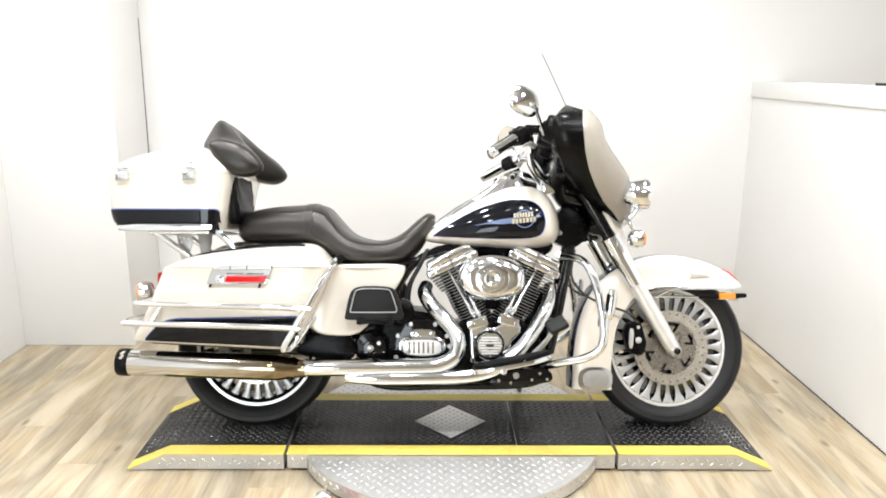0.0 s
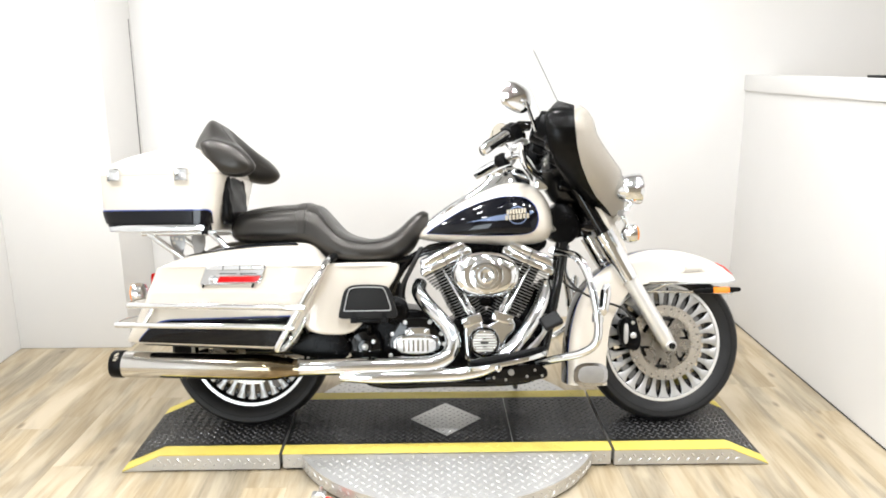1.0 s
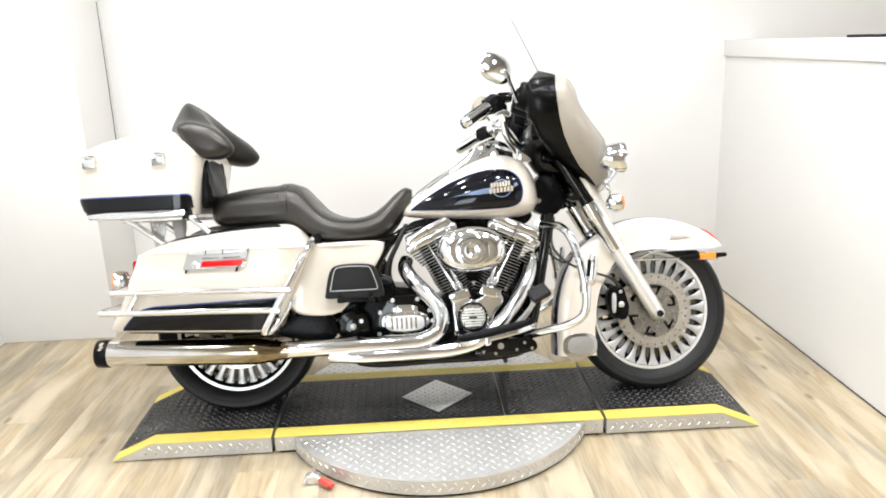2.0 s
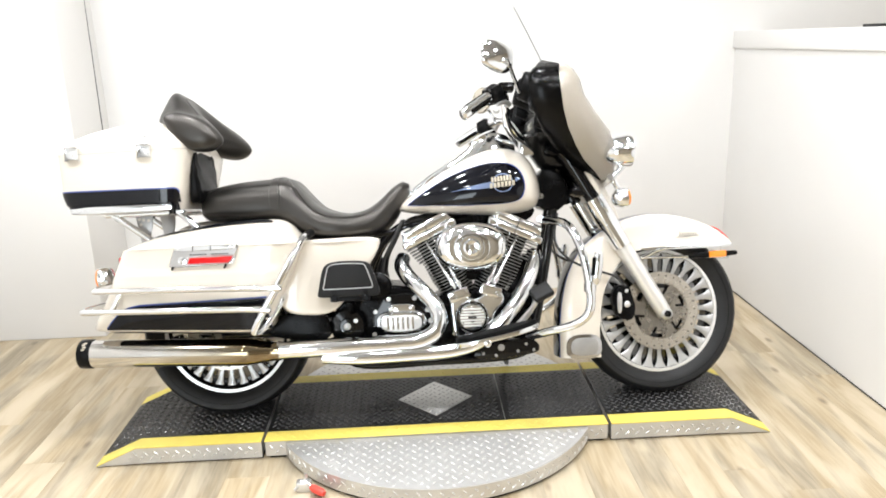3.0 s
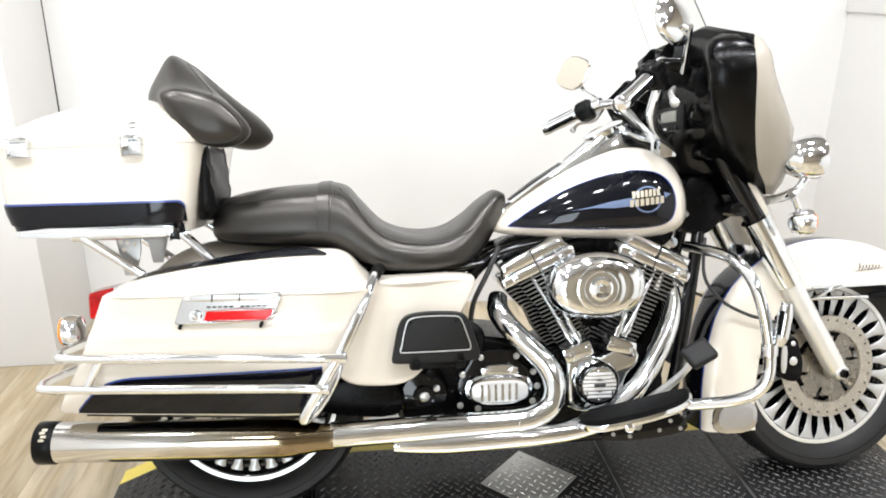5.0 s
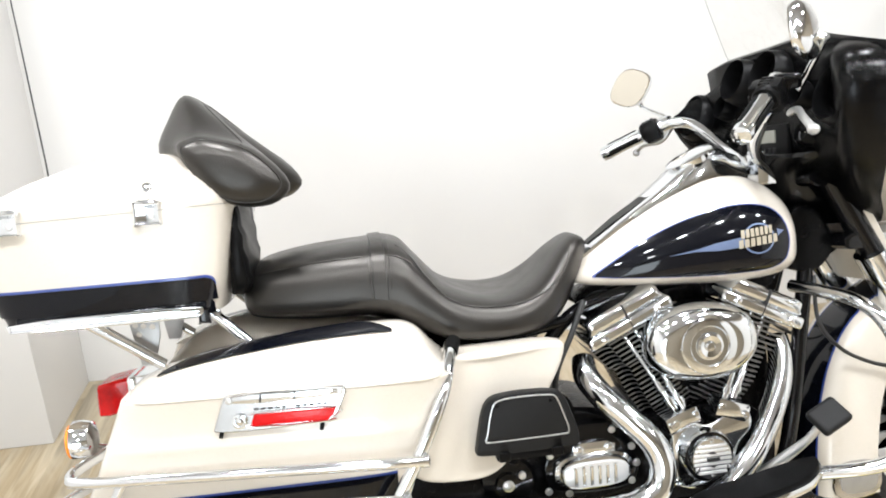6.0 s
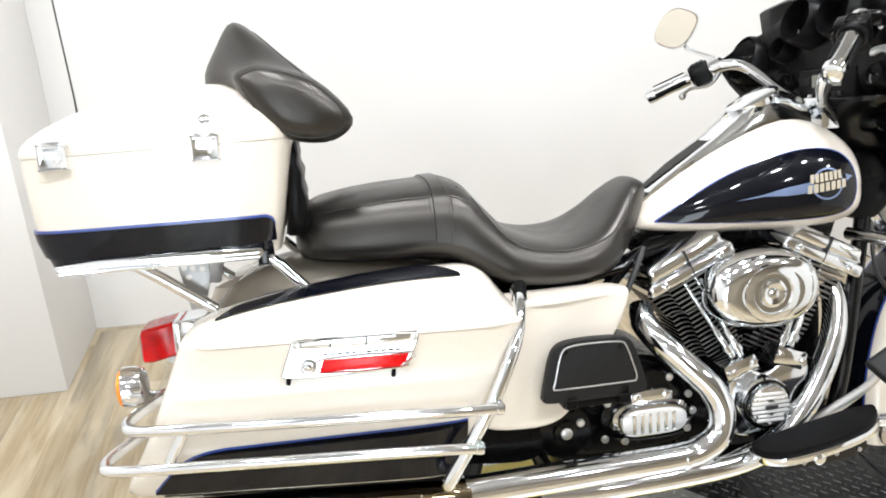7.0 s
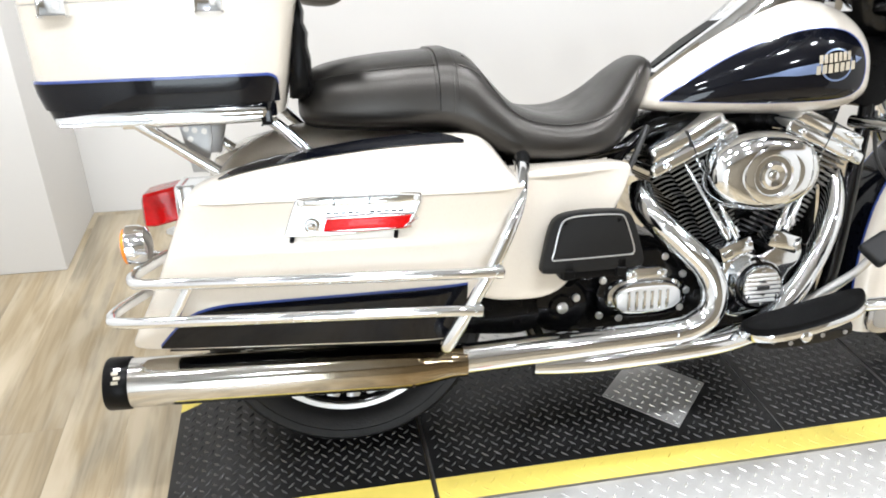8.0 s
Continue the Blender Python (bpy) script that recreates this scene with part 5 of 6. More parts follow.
# wrap-round backrest: a saddle-shaped pad, high behind, lobes forward at both sides
PAD_MID = [(-0.919, 1.219), (-0.956, 1.172), (-0.984, 1.102), (-0.930, 1.045), (-0.872, 1.000), (-0.820, 1.026), (-0.832, 1.105), (-0.870, 1.185)]
PAD_WING = [(-0.850, 1.120), (-0.890, 1.118), (-0.912, 1.098), (-0.875, 1.028), (-0.818, 0.984), (-0.742, 0.978), (-0.702, 1.018), (-0.765, 1.090)]
rings = []
for i in range(-20, 21):
    f = abs(i) / 20
    y = math.copysign(0.252 * math.sin(f * math.pi / 2), i)
    s = abs(y) / 0.252
    k = min(max((s - 0.12) / 0.72, 0.0), 1.0)
    k = k * k * (3 - 2 * k)
    shrink = math.sqrt(max(0.0, 1 - max(0.0, (s - 0.80) / 0.20) ** 2.2)) * 0.72 + 0.28 if s < 0.9999 else 0.10
    pts = [Vector(a).lerp(Vector(b), k) for a, b in zip(PAD_MID, PAD_WING)]
    c = sum(pts, Vector((0, 0))) / 8
    rings.append([Vector((q.x, y, q.y)) for q in smooth_line([(*(c + (p - c) * shrink), 0) for p in pts], 4, True)])
backrest = part("backrest", loft(rings), "leather", bike, "black vinyl wrap-round passenger backrest", angle=70)
for i in (5, 35):
    part("backrest_piping", tube(rings[i], 0.0016, 6, 1, True), "leather", backrest)
part("backrest_seam", tube([r[29] for r in rings[6:35]], 0.0020, 6, 1), "leather", backrest)
part("backrest_stay", box(-0.86, -0.84, -0.05, 0.05, 0.88, 1.02, 0.005), "gloss_black", bike)
# soft black pouch hanging under the backrest, against the case
rings = []
for z, x0, x1, h in ((0.988, -0.826, -0.818, 0.13), (0.975, -0.828, -0.813, 0.145), (0.96, -0.830, -0.810, 0.15), (0.94, -0.832, -0.812, 0.155), (0.92, -0.834, -0.805, 0.158), (0.895, -0.836, -0.807, 0.16), (0.87, -0.840, -0.802, 0.158), (0.845, -0.842, -0.804, 0.153), (0.825, -0.844, -0.800, 0.15), (0.800, -0.846, -0.812, 0.125)):
    rings.append([Vector((x0 + (x1 - x0) * (0.5 + 0.5 * math.copysign(abs(math.cos(q)) ** 0.5, math.cos(q))) + 0.0022 * math.sin(9 * q + z * 60) + 0.0008 * math.sin(5 * q - z * 110), -0.07 + h * 0.8 * math.copysign(abs(math.sin(q)) ** 0.4, math.sin(q)), z))
                  for q in [2 * math.pi * k / 40 for k in range(40)]])
part("pouch", loft(rings), "plastic", bike, "creased black vinyl pouch below the backrest", angle=60)

# ---- rear lights ----
tail = part("tail_light", loft([[Vector((x, y * k, 0.575 + z * k * 0.70 + dz)) for y, z in ((-0.052, -0.045), (-0.045, -0.052), (0.045, -0.052), (0.052, -0.045), (0.048, 0.042), (0.040, 0.050), (-0.040, 0.050), (-0.048, 0.042))]
                                for x, k, dz in ((-1.075, 0.80, 0.015), (-1.092, 1.0, 0.012), (-1.152, 1.02, 0.0), (-1.170, 0.95, -0.002), (-1.176, 0.7, -0.003))]), "red_lens", bike, "red tail light", angle=30)
part("tail_bezel", box(-1.104, -1.086, -0.058, 0.058, 0.532, 0.622, 0.006), "chrome", tail, "chrome bezel")
part("tail_base", box(-1.09, -1.04, -0.055, 0.055, 0.530, 0.622, 0.008), "chrome", tail)
part("signal_bar", tube([(-1.145, -0.195, 0.520), (-1.125, -0.15, 0.500), (-1.10, -0.08, 0.490), (-1.09, 0, 0.488), (-1.10, 0.08, 0.490), (-1.125, 0.15, 0.500), (-1.145, 0.195, 0.520)], 0.012, 12), "chrome", bike, "chrome rear signal bar")
for sy in (-1, 1):
    c = Vector((-1.157, sy * 0.197, 0.541))
    sig = part("turn_signal", turned([(-0.026, 0), (-0.026, 0.018), (-0.020, 0.034), (-0.004, 0.0395), (0.014, 0.040), (0.017, 0.036), (0.017, 0)], c, (-1, 0, -0.05), 28), "chrome", bike, "chrome bullet turn signal")
    part("lens", turned([(0.013, 0.036), (0.022, 0.034), (0.029, 0.018), (0.030, 0)], c, (-1, 0, -0.05), 28), "amber_lens", sig, "amber lens")

# ---- engine ----
crank = Vector((0.165, 0, 0.30))
case_bm = slab([(-0.03, 0.225), (0.06, 0.205), (0.30, 0.205), (0.355, 0.25), (0.36, 0.33), (0.32, 0.405), (0.22, 0.43), (0.10, 0.43), (0.0, 0.40), (-0.04, 0.33)], -0.118, 0.135, 0.012, 2)
engine = part("engine", case_bm, "engine_black", bike, "black and chrome air-cooled V-twin engine", pose(0.008, 0, 0.002))
for lean_a, nm in ((-25, "rear"), (25, "front")):
    ax = Vector((math.sin(radians(lean_a)), 0, math.cos(radians(lean_a))))
    across = Vector((ax.z, 0, -ax.x))
    turn = Matrix((( across.x, 0, ax.x, crank.x), (0, 1, 0, -0.035), (across.z, 0, ax.z, crank.z), (0, 0, 0, 1)))
    barrel = part("cylinder", turned([(0.09, 0.0), (0.09, 0.058), (0.37, 0.066), (0.37, 0.0)], crank + Vector((0, -0.035, 0)), ax, 28), "engine_black", engine, "black finned cylinder")
    fin = None
    for i in range(20):
        d = 0.124 + 0.0122 * i
        k = 0.80 + 0.20 * min(1.0, i / 7)
        kx = k
        if i >= 14:
            k, kx = 1.10, 1.10 + 0.05 * (i - 13)
        if fin is None:
            bm = box(-0.074, 0.074, -0.080, 0.080, -0.0022, 0.0022)
            vert = [e for e in bm.edges if abs(e.verts[0].co.z - e.verts[1].co.z) > 0.004]
            bmesh.ops.bevel(bm, geom=vert, offset=0.028, segments=3, affect="EDGES")
            for f in bm.faces:
                f.material_index = 1 if abs(f.normal.z) < 0.5 else 0
            fin = part("cooling_fin", bm, ["engine_black", "fin_edge"], barrel, at=turn @ pose(0, 0, d) @ Matrix.Diagonal((kx, k, 1, 1)))
        else:
            shared("cooling_fin", fin, barrel, turn @ pose(0, 0, d) @ Matrix.Diagonal((kx, k, 1, 1)))
    # rocker cover in two stacked pieces
    bm = box(-0.108, 0.108, -0.102, 0.085, 0.362, 0.392, 0.010, 3)
    box(-0.102, 0.102, -0.098, 0.080, 0.390, 0.428, 0.016, 3, bm=bm)
    for v in bm.verts:
        if v.co.z > 0.405:
            v.co.x *= 0.92
    bmesh.ops.transform(bm, matrix=turn, verts=bm.verts[:])
    rocker = part("rocker_cover", bm, "chrome", engine, "chrome rocker cover")
    groove = box(-0.0014, 0.0014, -0.1030, 0.082, 0.364, 0.427, 0.001, 1, turn=turn)
    part("cover_joint", groove, "dark", rocker)
    for bx in (-0.07, 0.07):
        bm = turned([(0, 0.008), (0.006, 0.008), (0.008, 0.005), (0.008, 0)], (bx, -0.101, 0.377), (0, -1, 0), 12)
        bmesh.ops.transform(bm, matrix=turn, verts=bm.verts[:])
        part("bolt", bm, "chrome", rocker)
    # push-rod tubes and tappet block
    foot = Vector((0.103, -0.150, 0.418)) if lean_a < 0 else Vector((0.222, -0.150, 0.428))
    for k in (-1, 1):
        f = foot + Vector((0.011 * k, 0.0, 0.02))
        e = Vector((foot.x + ax.x * 0.24 + 0.018 * k + (-0.012 if lean_a < 0 else 0.01), -0.105, 0.652))
        rod = part("pushrod_tube", tube([f, f.lerp(e, 0.28), f.lerp(e, 0.30), e], [0.0088, 0.0088, 0.0058, 0.0058], 12, 1), "chrome", engine, "chrome push-rod tube")
        part("collar", tube([f + (e - f) * 0.06, f + (e - f) * 0.12], 0.0135, 12, 1), "chrome", rod)
    blk = part("tappet_block", box(-0.040, 0.040, -0.025, 0.03, -0.022, 0.020, 0.008, 2, turn=Matrix.Translation(foot) @ pose(0, 0, 0, 0, lean_a * 0.8, 0)), "chrome", engine, "chrome tappet block")
    for k in (-1, 1):
        bolt(foot + Vector((0.028 * k, -0.025, 0.002 + (0.012 * k if lean_a < 0 else -0.012 * k))), (0, -1, 0), 0.007, 0.006, blk)
    part("block_gasket", box(-0.044, 0.044, -0.020, 0.03, -0.028, -0.020, 0.002, 1, turn=Matrix.Translation(foot) @ pose(0, 0, 0, 0, lean_a * 0.8, 0)), "pad_rubber", blk)
# cam cover, round timer cover
cam_cover = part("cam_cover", slab([(0.070, 0.418), (0.105, 0.432), (0.150, 0.400), (0.175, 0.402), (0.225, 0.440), (0.272, 0.410), (0.266, 0.375), (0.235, 0.350), (0.222, 0.290), (0.190, 0.262), (0.125, 0.248), (0.080, 0.262), (0.072, 0.33)], -0.11, -0.172, 0.010, 2, 3),
                 "chrome", engine, "chrome cam cover")
for a, b in ((0.086, 0.412), (0.252, 0.412), (0.084, 0.275), (0.205, 0.275)):
    bolt((a, -0.170, b), (0, -1, 0), 0.009, 0.007, cam_cover)
part("cover_recess", slab([(0.088, 0.275), (0.115, 0.262), (0.13, 0.29), (0.095, 0.34), (0.09, 0.37), (0.085, 0.33)], -0.168, -0.1745, 0.002, 2), "gloss_black", cam_cover)
timer = part("timer_cover", turned([(0, 0.060), (0.025, 0.060), (0.030, 0.056), (0.030, 0.050), (0.040, 0.0495), (0.046, 0.046), (0.047, 0)], (0.148, -0.168, 0.338), (0, -1, 0), 40), "chrome", engine, "round ribbed chrome timer cover")
part("timer_gap", turned([(0.0296, 0.0505), (0.0312, 0.0505), (0.0312, 0.0565), (0.0296, 0.0565)], (0.148, -0.168, 0.338), (0, -1, 0), 40, closed=True), "gloss_black", timer)
for k in range(7):
    z = 0.338 - 0.030 + 0.010 * k
    w = math.sqrt(max(0.0, 0.044 ** 2 - (z - 0.338) ** 2))
    part("rib", box(0.148 - w, 0.148 + w, -0.2172, -0.2145, z - 0.0032, z + 0.0032, 0.001, 1), "rim_metal", timer)
part("emblem", slab([(0.133, 0.334), (0.163, 0.334), (0.163, 0.342), (0.133, 0.342)], -0.2165, -0.2190, 0.0005, 0), "black_ink", timer)
part("emblem", slab([(0.140, 0.325), (0.148, 0.319), (0.156, 0.325)], -0.2165, -0.2190, 0.0, 0), "black_ink", timer)
part("emblem", slab([(0.140, 0.351), (0.148, 0.357), (0.156, 0.351)], -0.2165, -0.2190, 0.0, 0), "black_ink", timer)
for q in (0.5, 1.57, 2.64, 3.67, 4.71, 5.75):
    bolt((0.148 + 0.039 * math.cos(q), -0.2145, 0.338 + 0.039 * math.sin(q)), (0, -1, 0), 0.0035, 0.003, timer)
# air cleaner
air_line = oval(0.158, 0.590, 0.134, 0.090, 56, 2.15)
air = part("air_cleaner", dome(air_line, [(0.86, -0.085), (0.96, -0.115), (0.985, -0.128), (1.0, -0.140), (0.995, -0.155), (0.96, -0.172), (0.88, -0.186), (0.74, -0.194), (0.56, -0.198), (0.52, -0.197)], 0.158, 0.590), "chrome", engine, "oval chrome air cleaner cover", angle=60)
part("cover_disc", turned([(0, 0.066), (0.004, 0.064), (0.006, 0.058), (0.007, 0.046), (0.003, 0.043), (0.003, 0.032), (0.008, 0.030), (0.010, 0.024), (0.007, 0.012), (0.012, 0.009), (0.013, 0)], (0.158, -0.195, 0.590), (0, -1, 0), 48), "chrome", air, angle=25)
part("filter_band", dome(air_line, [(0.90, -0.088), (0.955, -0.098), (0.955, -0.122), (0.90, -0.126)], 0.158, 0.590), "engine_black", air)
part("intake", box(0.10, 0.225, -0.085, 0.03, 0.46, 0.60, 0.02), "engine_black", engine)
# gearbox side with its oval cover
gear = part("gearbox", slab([(-0.36, 0.235), (-0.02, 0.225), (0.02, 0.30), (-0.005, 0.40), (-0.06, 0.45), (-0.20, 0.465), (-0.27, 0.43), (-0.36, 0.40)], -0.115, 0.13, 0.015, 2, 3), "engine_black", bike, "black gearbox housing", pose(0.008, -0.014, 0.003))
part("gear_cover", slab([(-0.205, 0.27), (-0.02, 0.265), (0.0, 0.32), (-0.02, 0.37), (-0.06, 0.40), (-0.06, 0.43), (-0.17, 0.43), (-0.19, 0.39), (-0.225, 0.34)], -0.11, -0.142, 0.008, 2), "gloss_black", gear, "gloss black gearbox cover")
chrome_cover = part("oval_cover", dome(oval(-0.110, 0.327, 0.093, 0.043, 48, 2.6), [(1.0, -0.138), (1.0, -0.150), (0.96, -0.157), (0.86, -0.159), (0.84, -0.166), (0.80, -0.170), (0.4, -0.1725), (0.05, -0.173)], -0.110, 0.327), "chrome", gear, "oval chrome gearbox cover")
part("cover_plate", dome(oval(-0.110, 0.325, 0.074, 0.029, 44, 3.2), [(1.0, -0.168), (1.0, -0.1745), (0.95, -0.1765), (0.05, -0.177)], -0.110, 0.325), "rim_metal", chrome_cover)
for k in range(6):
    part("rib", box(-0.162 + 0.018 * k, -0.154 + 0.018 * k, -0.1805, -0.1765, 0.303, 0.347, 0.0015, 1), "chrome", chrome_cover)
part("flange", slab([(-0.155, 0.355), (-0.060, 0.355), (-0.058, 0.392), (-0.157, 0.392)], -0.136, -0.157, 0.004, 1), "chrome", chrome_cover)
for a in (-0.143, -0.073):
    bolt((a, -0.156, 0.378), (0, -1, 0), 0.010, 0.006, chrome_cover)
for a, b in ((-0.205, 0.365), (-0.155, 0.410), (-0.06, 0.410), (-0.015, 0.365), (-0.005, 0.325), (-0.018, 0.285), (-0.212, 0.282), (-0.165, 0.272)):
    bolt((a, -0.138, b), (0, -1, 0), 0.0085, 0.007, gear, "satin")
part("gear_hump", turned([(0, 0.055), (0.03, 0.055), (0.04, 0.045), (0.044, 0.02), (0.044, 0)], (-0.195, -0.10, 0.455), (0, -1, 0), 28), "engine_black", gear)
# swing-arm pivot cover
pivot = part("pivot_cover", turned([(0, 0.066), (0.02, 0.066), (0.032, 0.058), (0.036, 0.03), (0.042, 0.026), (0.044, 0)], (-0.300, -0.112, 0.318), (0, -1, 0), 32), "gloss_black", bike, "round black pivot cover", pose(0, -0.026, 0.005))
bolt((-0.300, -0.152, 0.318), (0, -1, 0), 0.013, 0.008, pivot, "satin")
bolt((-0.268, -0.150, 0.338), (0, -1, 0), 0.009, 0.008, pivot, "satin")
part("swing_arm", tube([(-0.33, -0.13, 0.32), (-0.50, -0.135, 0.315), (-0.765, -0.13, 0.315)], 0.026, 12, 3), "gloss_black", bike, "black swing arm")
part("swing_arm", tube([(-0.33, 0.13, 0.32), (-0.50, 0.135, 0.315), (-0.765, 0.13, 0.315)], 0.026, 12, 3), "gloss_black", bike, "black swing arm")
part("bag_support", slab([(-0.60, 0.375), (-0.46, 0.38), (-0.40, 0.40), (-0.35, 0.33), (-0.37, 0.27), (-0.60, 0.30)], -0.195, -0.16, 0.006, 2), "engine_black", bike, "black bag support bracket")
part("battery_box", box(-0.46, -0.22, -0.135, 0.135, 0.42, 0.645, 0.02), "engine_black", bike, "black box under the seat")
part("oil_pan", box(-0.28, 0.32, -0.10, 0.11, 0.152, 0.25, 0.02), "engine_black", bike, "black oil pan")

# ---- frame tubes ----
for sy in (-1, 1):
    part("frame_rail", tube([(0.50, sy * 0.045, 0.80), (0.475, sy * 0.065, 0.66), (0.415, sy * 0.105, 0.38), (0.378, sy * 0.115, 0.255), (0.32, sy * 0.118, 0.182), (0.0, sy * 0.118, 0.170), (-0.28, sy * 0.118, 0.176), (-0.36, sy * 0.115, 0.28)], 0.018, 14), "gloss_black", bike, "black frame tube")
    part("frame_rail", tube([(0.49, sy * 0.03, 0.85), (0.30, sy * 0.05, 0.745), (0.0, sy * 0.07, 0.70), (-0.12, sy * 0.085, 0.66), (-0.20, sy * 0.10, 0.56), (-0.24, sy * 0.11, 0.43)], 0.016, 12), "gloss_black", bike, "black frame tube")
    part("frame_rail", tube([(-0.13, sy * 0.09, 0.655), (-0.40, sy * 0.12, 0.63), (-0.75, sy * 0.125, 0.66)], 0.014, 12), "gloss_black", bike, "black frame tube")
    part("wiring", tube([(-0.085, sy * 0.10, 0.700), (-0.12, sy * 0.115, 0.63), (-0.16, sy * 0.12, 0.55), (-0.17, sy * 0.12, 0.47)], 0.007, 8), "wire", bike, "black wiring loom")
part("backbone", slab([(-0.09, 0.672), (0.02, 0.655), (0.15, 0.668), (0.30, 0.655), (0.40, 0.680), (0.43, 0.735), (0.20, 0.725), (-0.06, 0.720)], -0.060, 0.060, 0.012, 2), "engine_black", bike, "black frame backbone under the tank")
part("steering_head", tube([(0.575, 0, 0.745), (0.50, 0, 0.89), (0.46, 0, 0.965)], 0.034, 20, 3), "gloss_black", bike, "black steering head")
part("head_panel", slab([(0.41, 0.73), (0.50, 0.70), (0.56, 0.76), (0.52, 0.86), (0.44, 0.88)], -0.075, 0.075, 0.012, 2), "engine_black", bike, "black panel behind the forks")
# plate added to block the pale gap behind the front cylinder
part("gap_plate", slab([(0.300, 0.400), (0.372, 0.300), (0.405, 0.300), (0.405, 0.470), (0.395, 0.560), (0.340, 0.520)], -0.030, 0.060, 0.008, 2), "engine_black", bike, "black plate added to block the gap behind the front cylinder")
for k in range(3):
    part("regulator_rib", box(0.395 + 0.008 * k, 0.400 + 0.008 * k, -0.085, -0.05, 0.35, 0.43, 0.001, 1), "cast", bike)

# ---- exhaust ----
pipe = part("exhaust_pipe", tube([(-0.088, -0.085, 0.560), (-0.093, -0.120, 0.530), (-0.070, -0.158, 0.492), (-0.025, -0.185, 0.445), (0.018, -0.205, 0.398), (0.036, -0.220, 0.350), (0.024, -0.230, 0.302), (-0.018, -0.235, 0.274), (-0.080, -0.238, 0.264), (-0.30, -0.245, 0.262), (-0.536, -0.252, 0.259)],
                                 [0.026] + [0.0295] * 8 + [0.032] * 2, 20, 5), "chrome", bike, "chrome rear exhaust pipe with heat shield")
part("muffler_clamp", tube([(-0.540, -0.2525, 0.2590), (-0.532, -0.2525, 0.2590)], 0.0345, 20, 1), "chrome", pipe)
part("heat_shield_clamp", tube([(-0.058, -0.238, 0.2645), (-0.066, -0.238, 0.2645)], 0.0315, 20, 1), "chrome", pipe)
part("exhaust_pipe", tube([(0.405, -0.060, 0.560), (0.400, -0.085, 0.515), (0.372, -0.120, 0.452), (0.315, -0.155, 0.370), (0.250, -0.180, 0.300), (0.175, -0.205, 0.248), (0.08, -0.222, 0.226), (-0.05, -0.236, 0.222), (-0.25, -0.243, 0.220), (-0.385, -0.245, 0.224)],
                                       [0.026] + [0.028] * 8 + [0.020], 20, 5), "chrome", bike, "chrome front exhaust pipe with heat shield")
part("muffler", turned([(0, 0.0), (0, 0.0485), (0.52, 0.0495), (0.55, 0.0485), (0.58, 0.044), (0.62, 0.036), (0.64, 0.033), (0.662, 0.033), (0.662, 0)], (-1.194, -0.243, 0.277), (1, -0.020, -0.030), 40), "tinted", bike, "heat-tinted polished steel muffler")
tip = part("muffler_tip", turned([(0.045, 0.0), (0.045, 0.0495), (0.042, 0.0515), (0.004, 0.0515), (0, 0.049), (0, 0.043), (0.03, 0.040), (0.03, 0)], (-1.237, -0.242, 0.2785), (1, -0.020, -0.030), 40), "plastic", bike, "black muffler end cap with pale marks")
marks = bmesh.new()
for k, (q, w) in enumerate(((0.45, 0.010), (0.62, 0.014), (0.80, 0.012), (0.95, 0.006))):
    box(-0.006, 0.006, -0.0006, 0.0006, -0.003, 0.003, bm=marks, turn=Matrix.Translation((-1.214 + 0.004 * (k % 2), -0.2425 - 0.0518 * math.cos(q), 0.278 + 0.0518 * math.sin(q))) @ pose(0, 0, 0, -math.degrees(q), 0, 0))
part("tip_marks", marks, "cream", tip, kind="stuff")
part("muffler_hanger", slab([(-0.80, 0.33), (-0.72, 0.33), (-0.72, 0.37), (-0.80, 0.37)], -0.25, -0.24, 0.002, 1), "gloss_black", bike)
part("muffler", turned([(0, 0.0), (0, 0.0485), (0.50, 0.0490), (0.565, 0.041), (0.62, 0.030), (0.66, 0)], (-1.162, 0.247, 0.284), (1, 0.022, -0.045), 32), "steel", bike, "heat-tinted polished steel muffler")

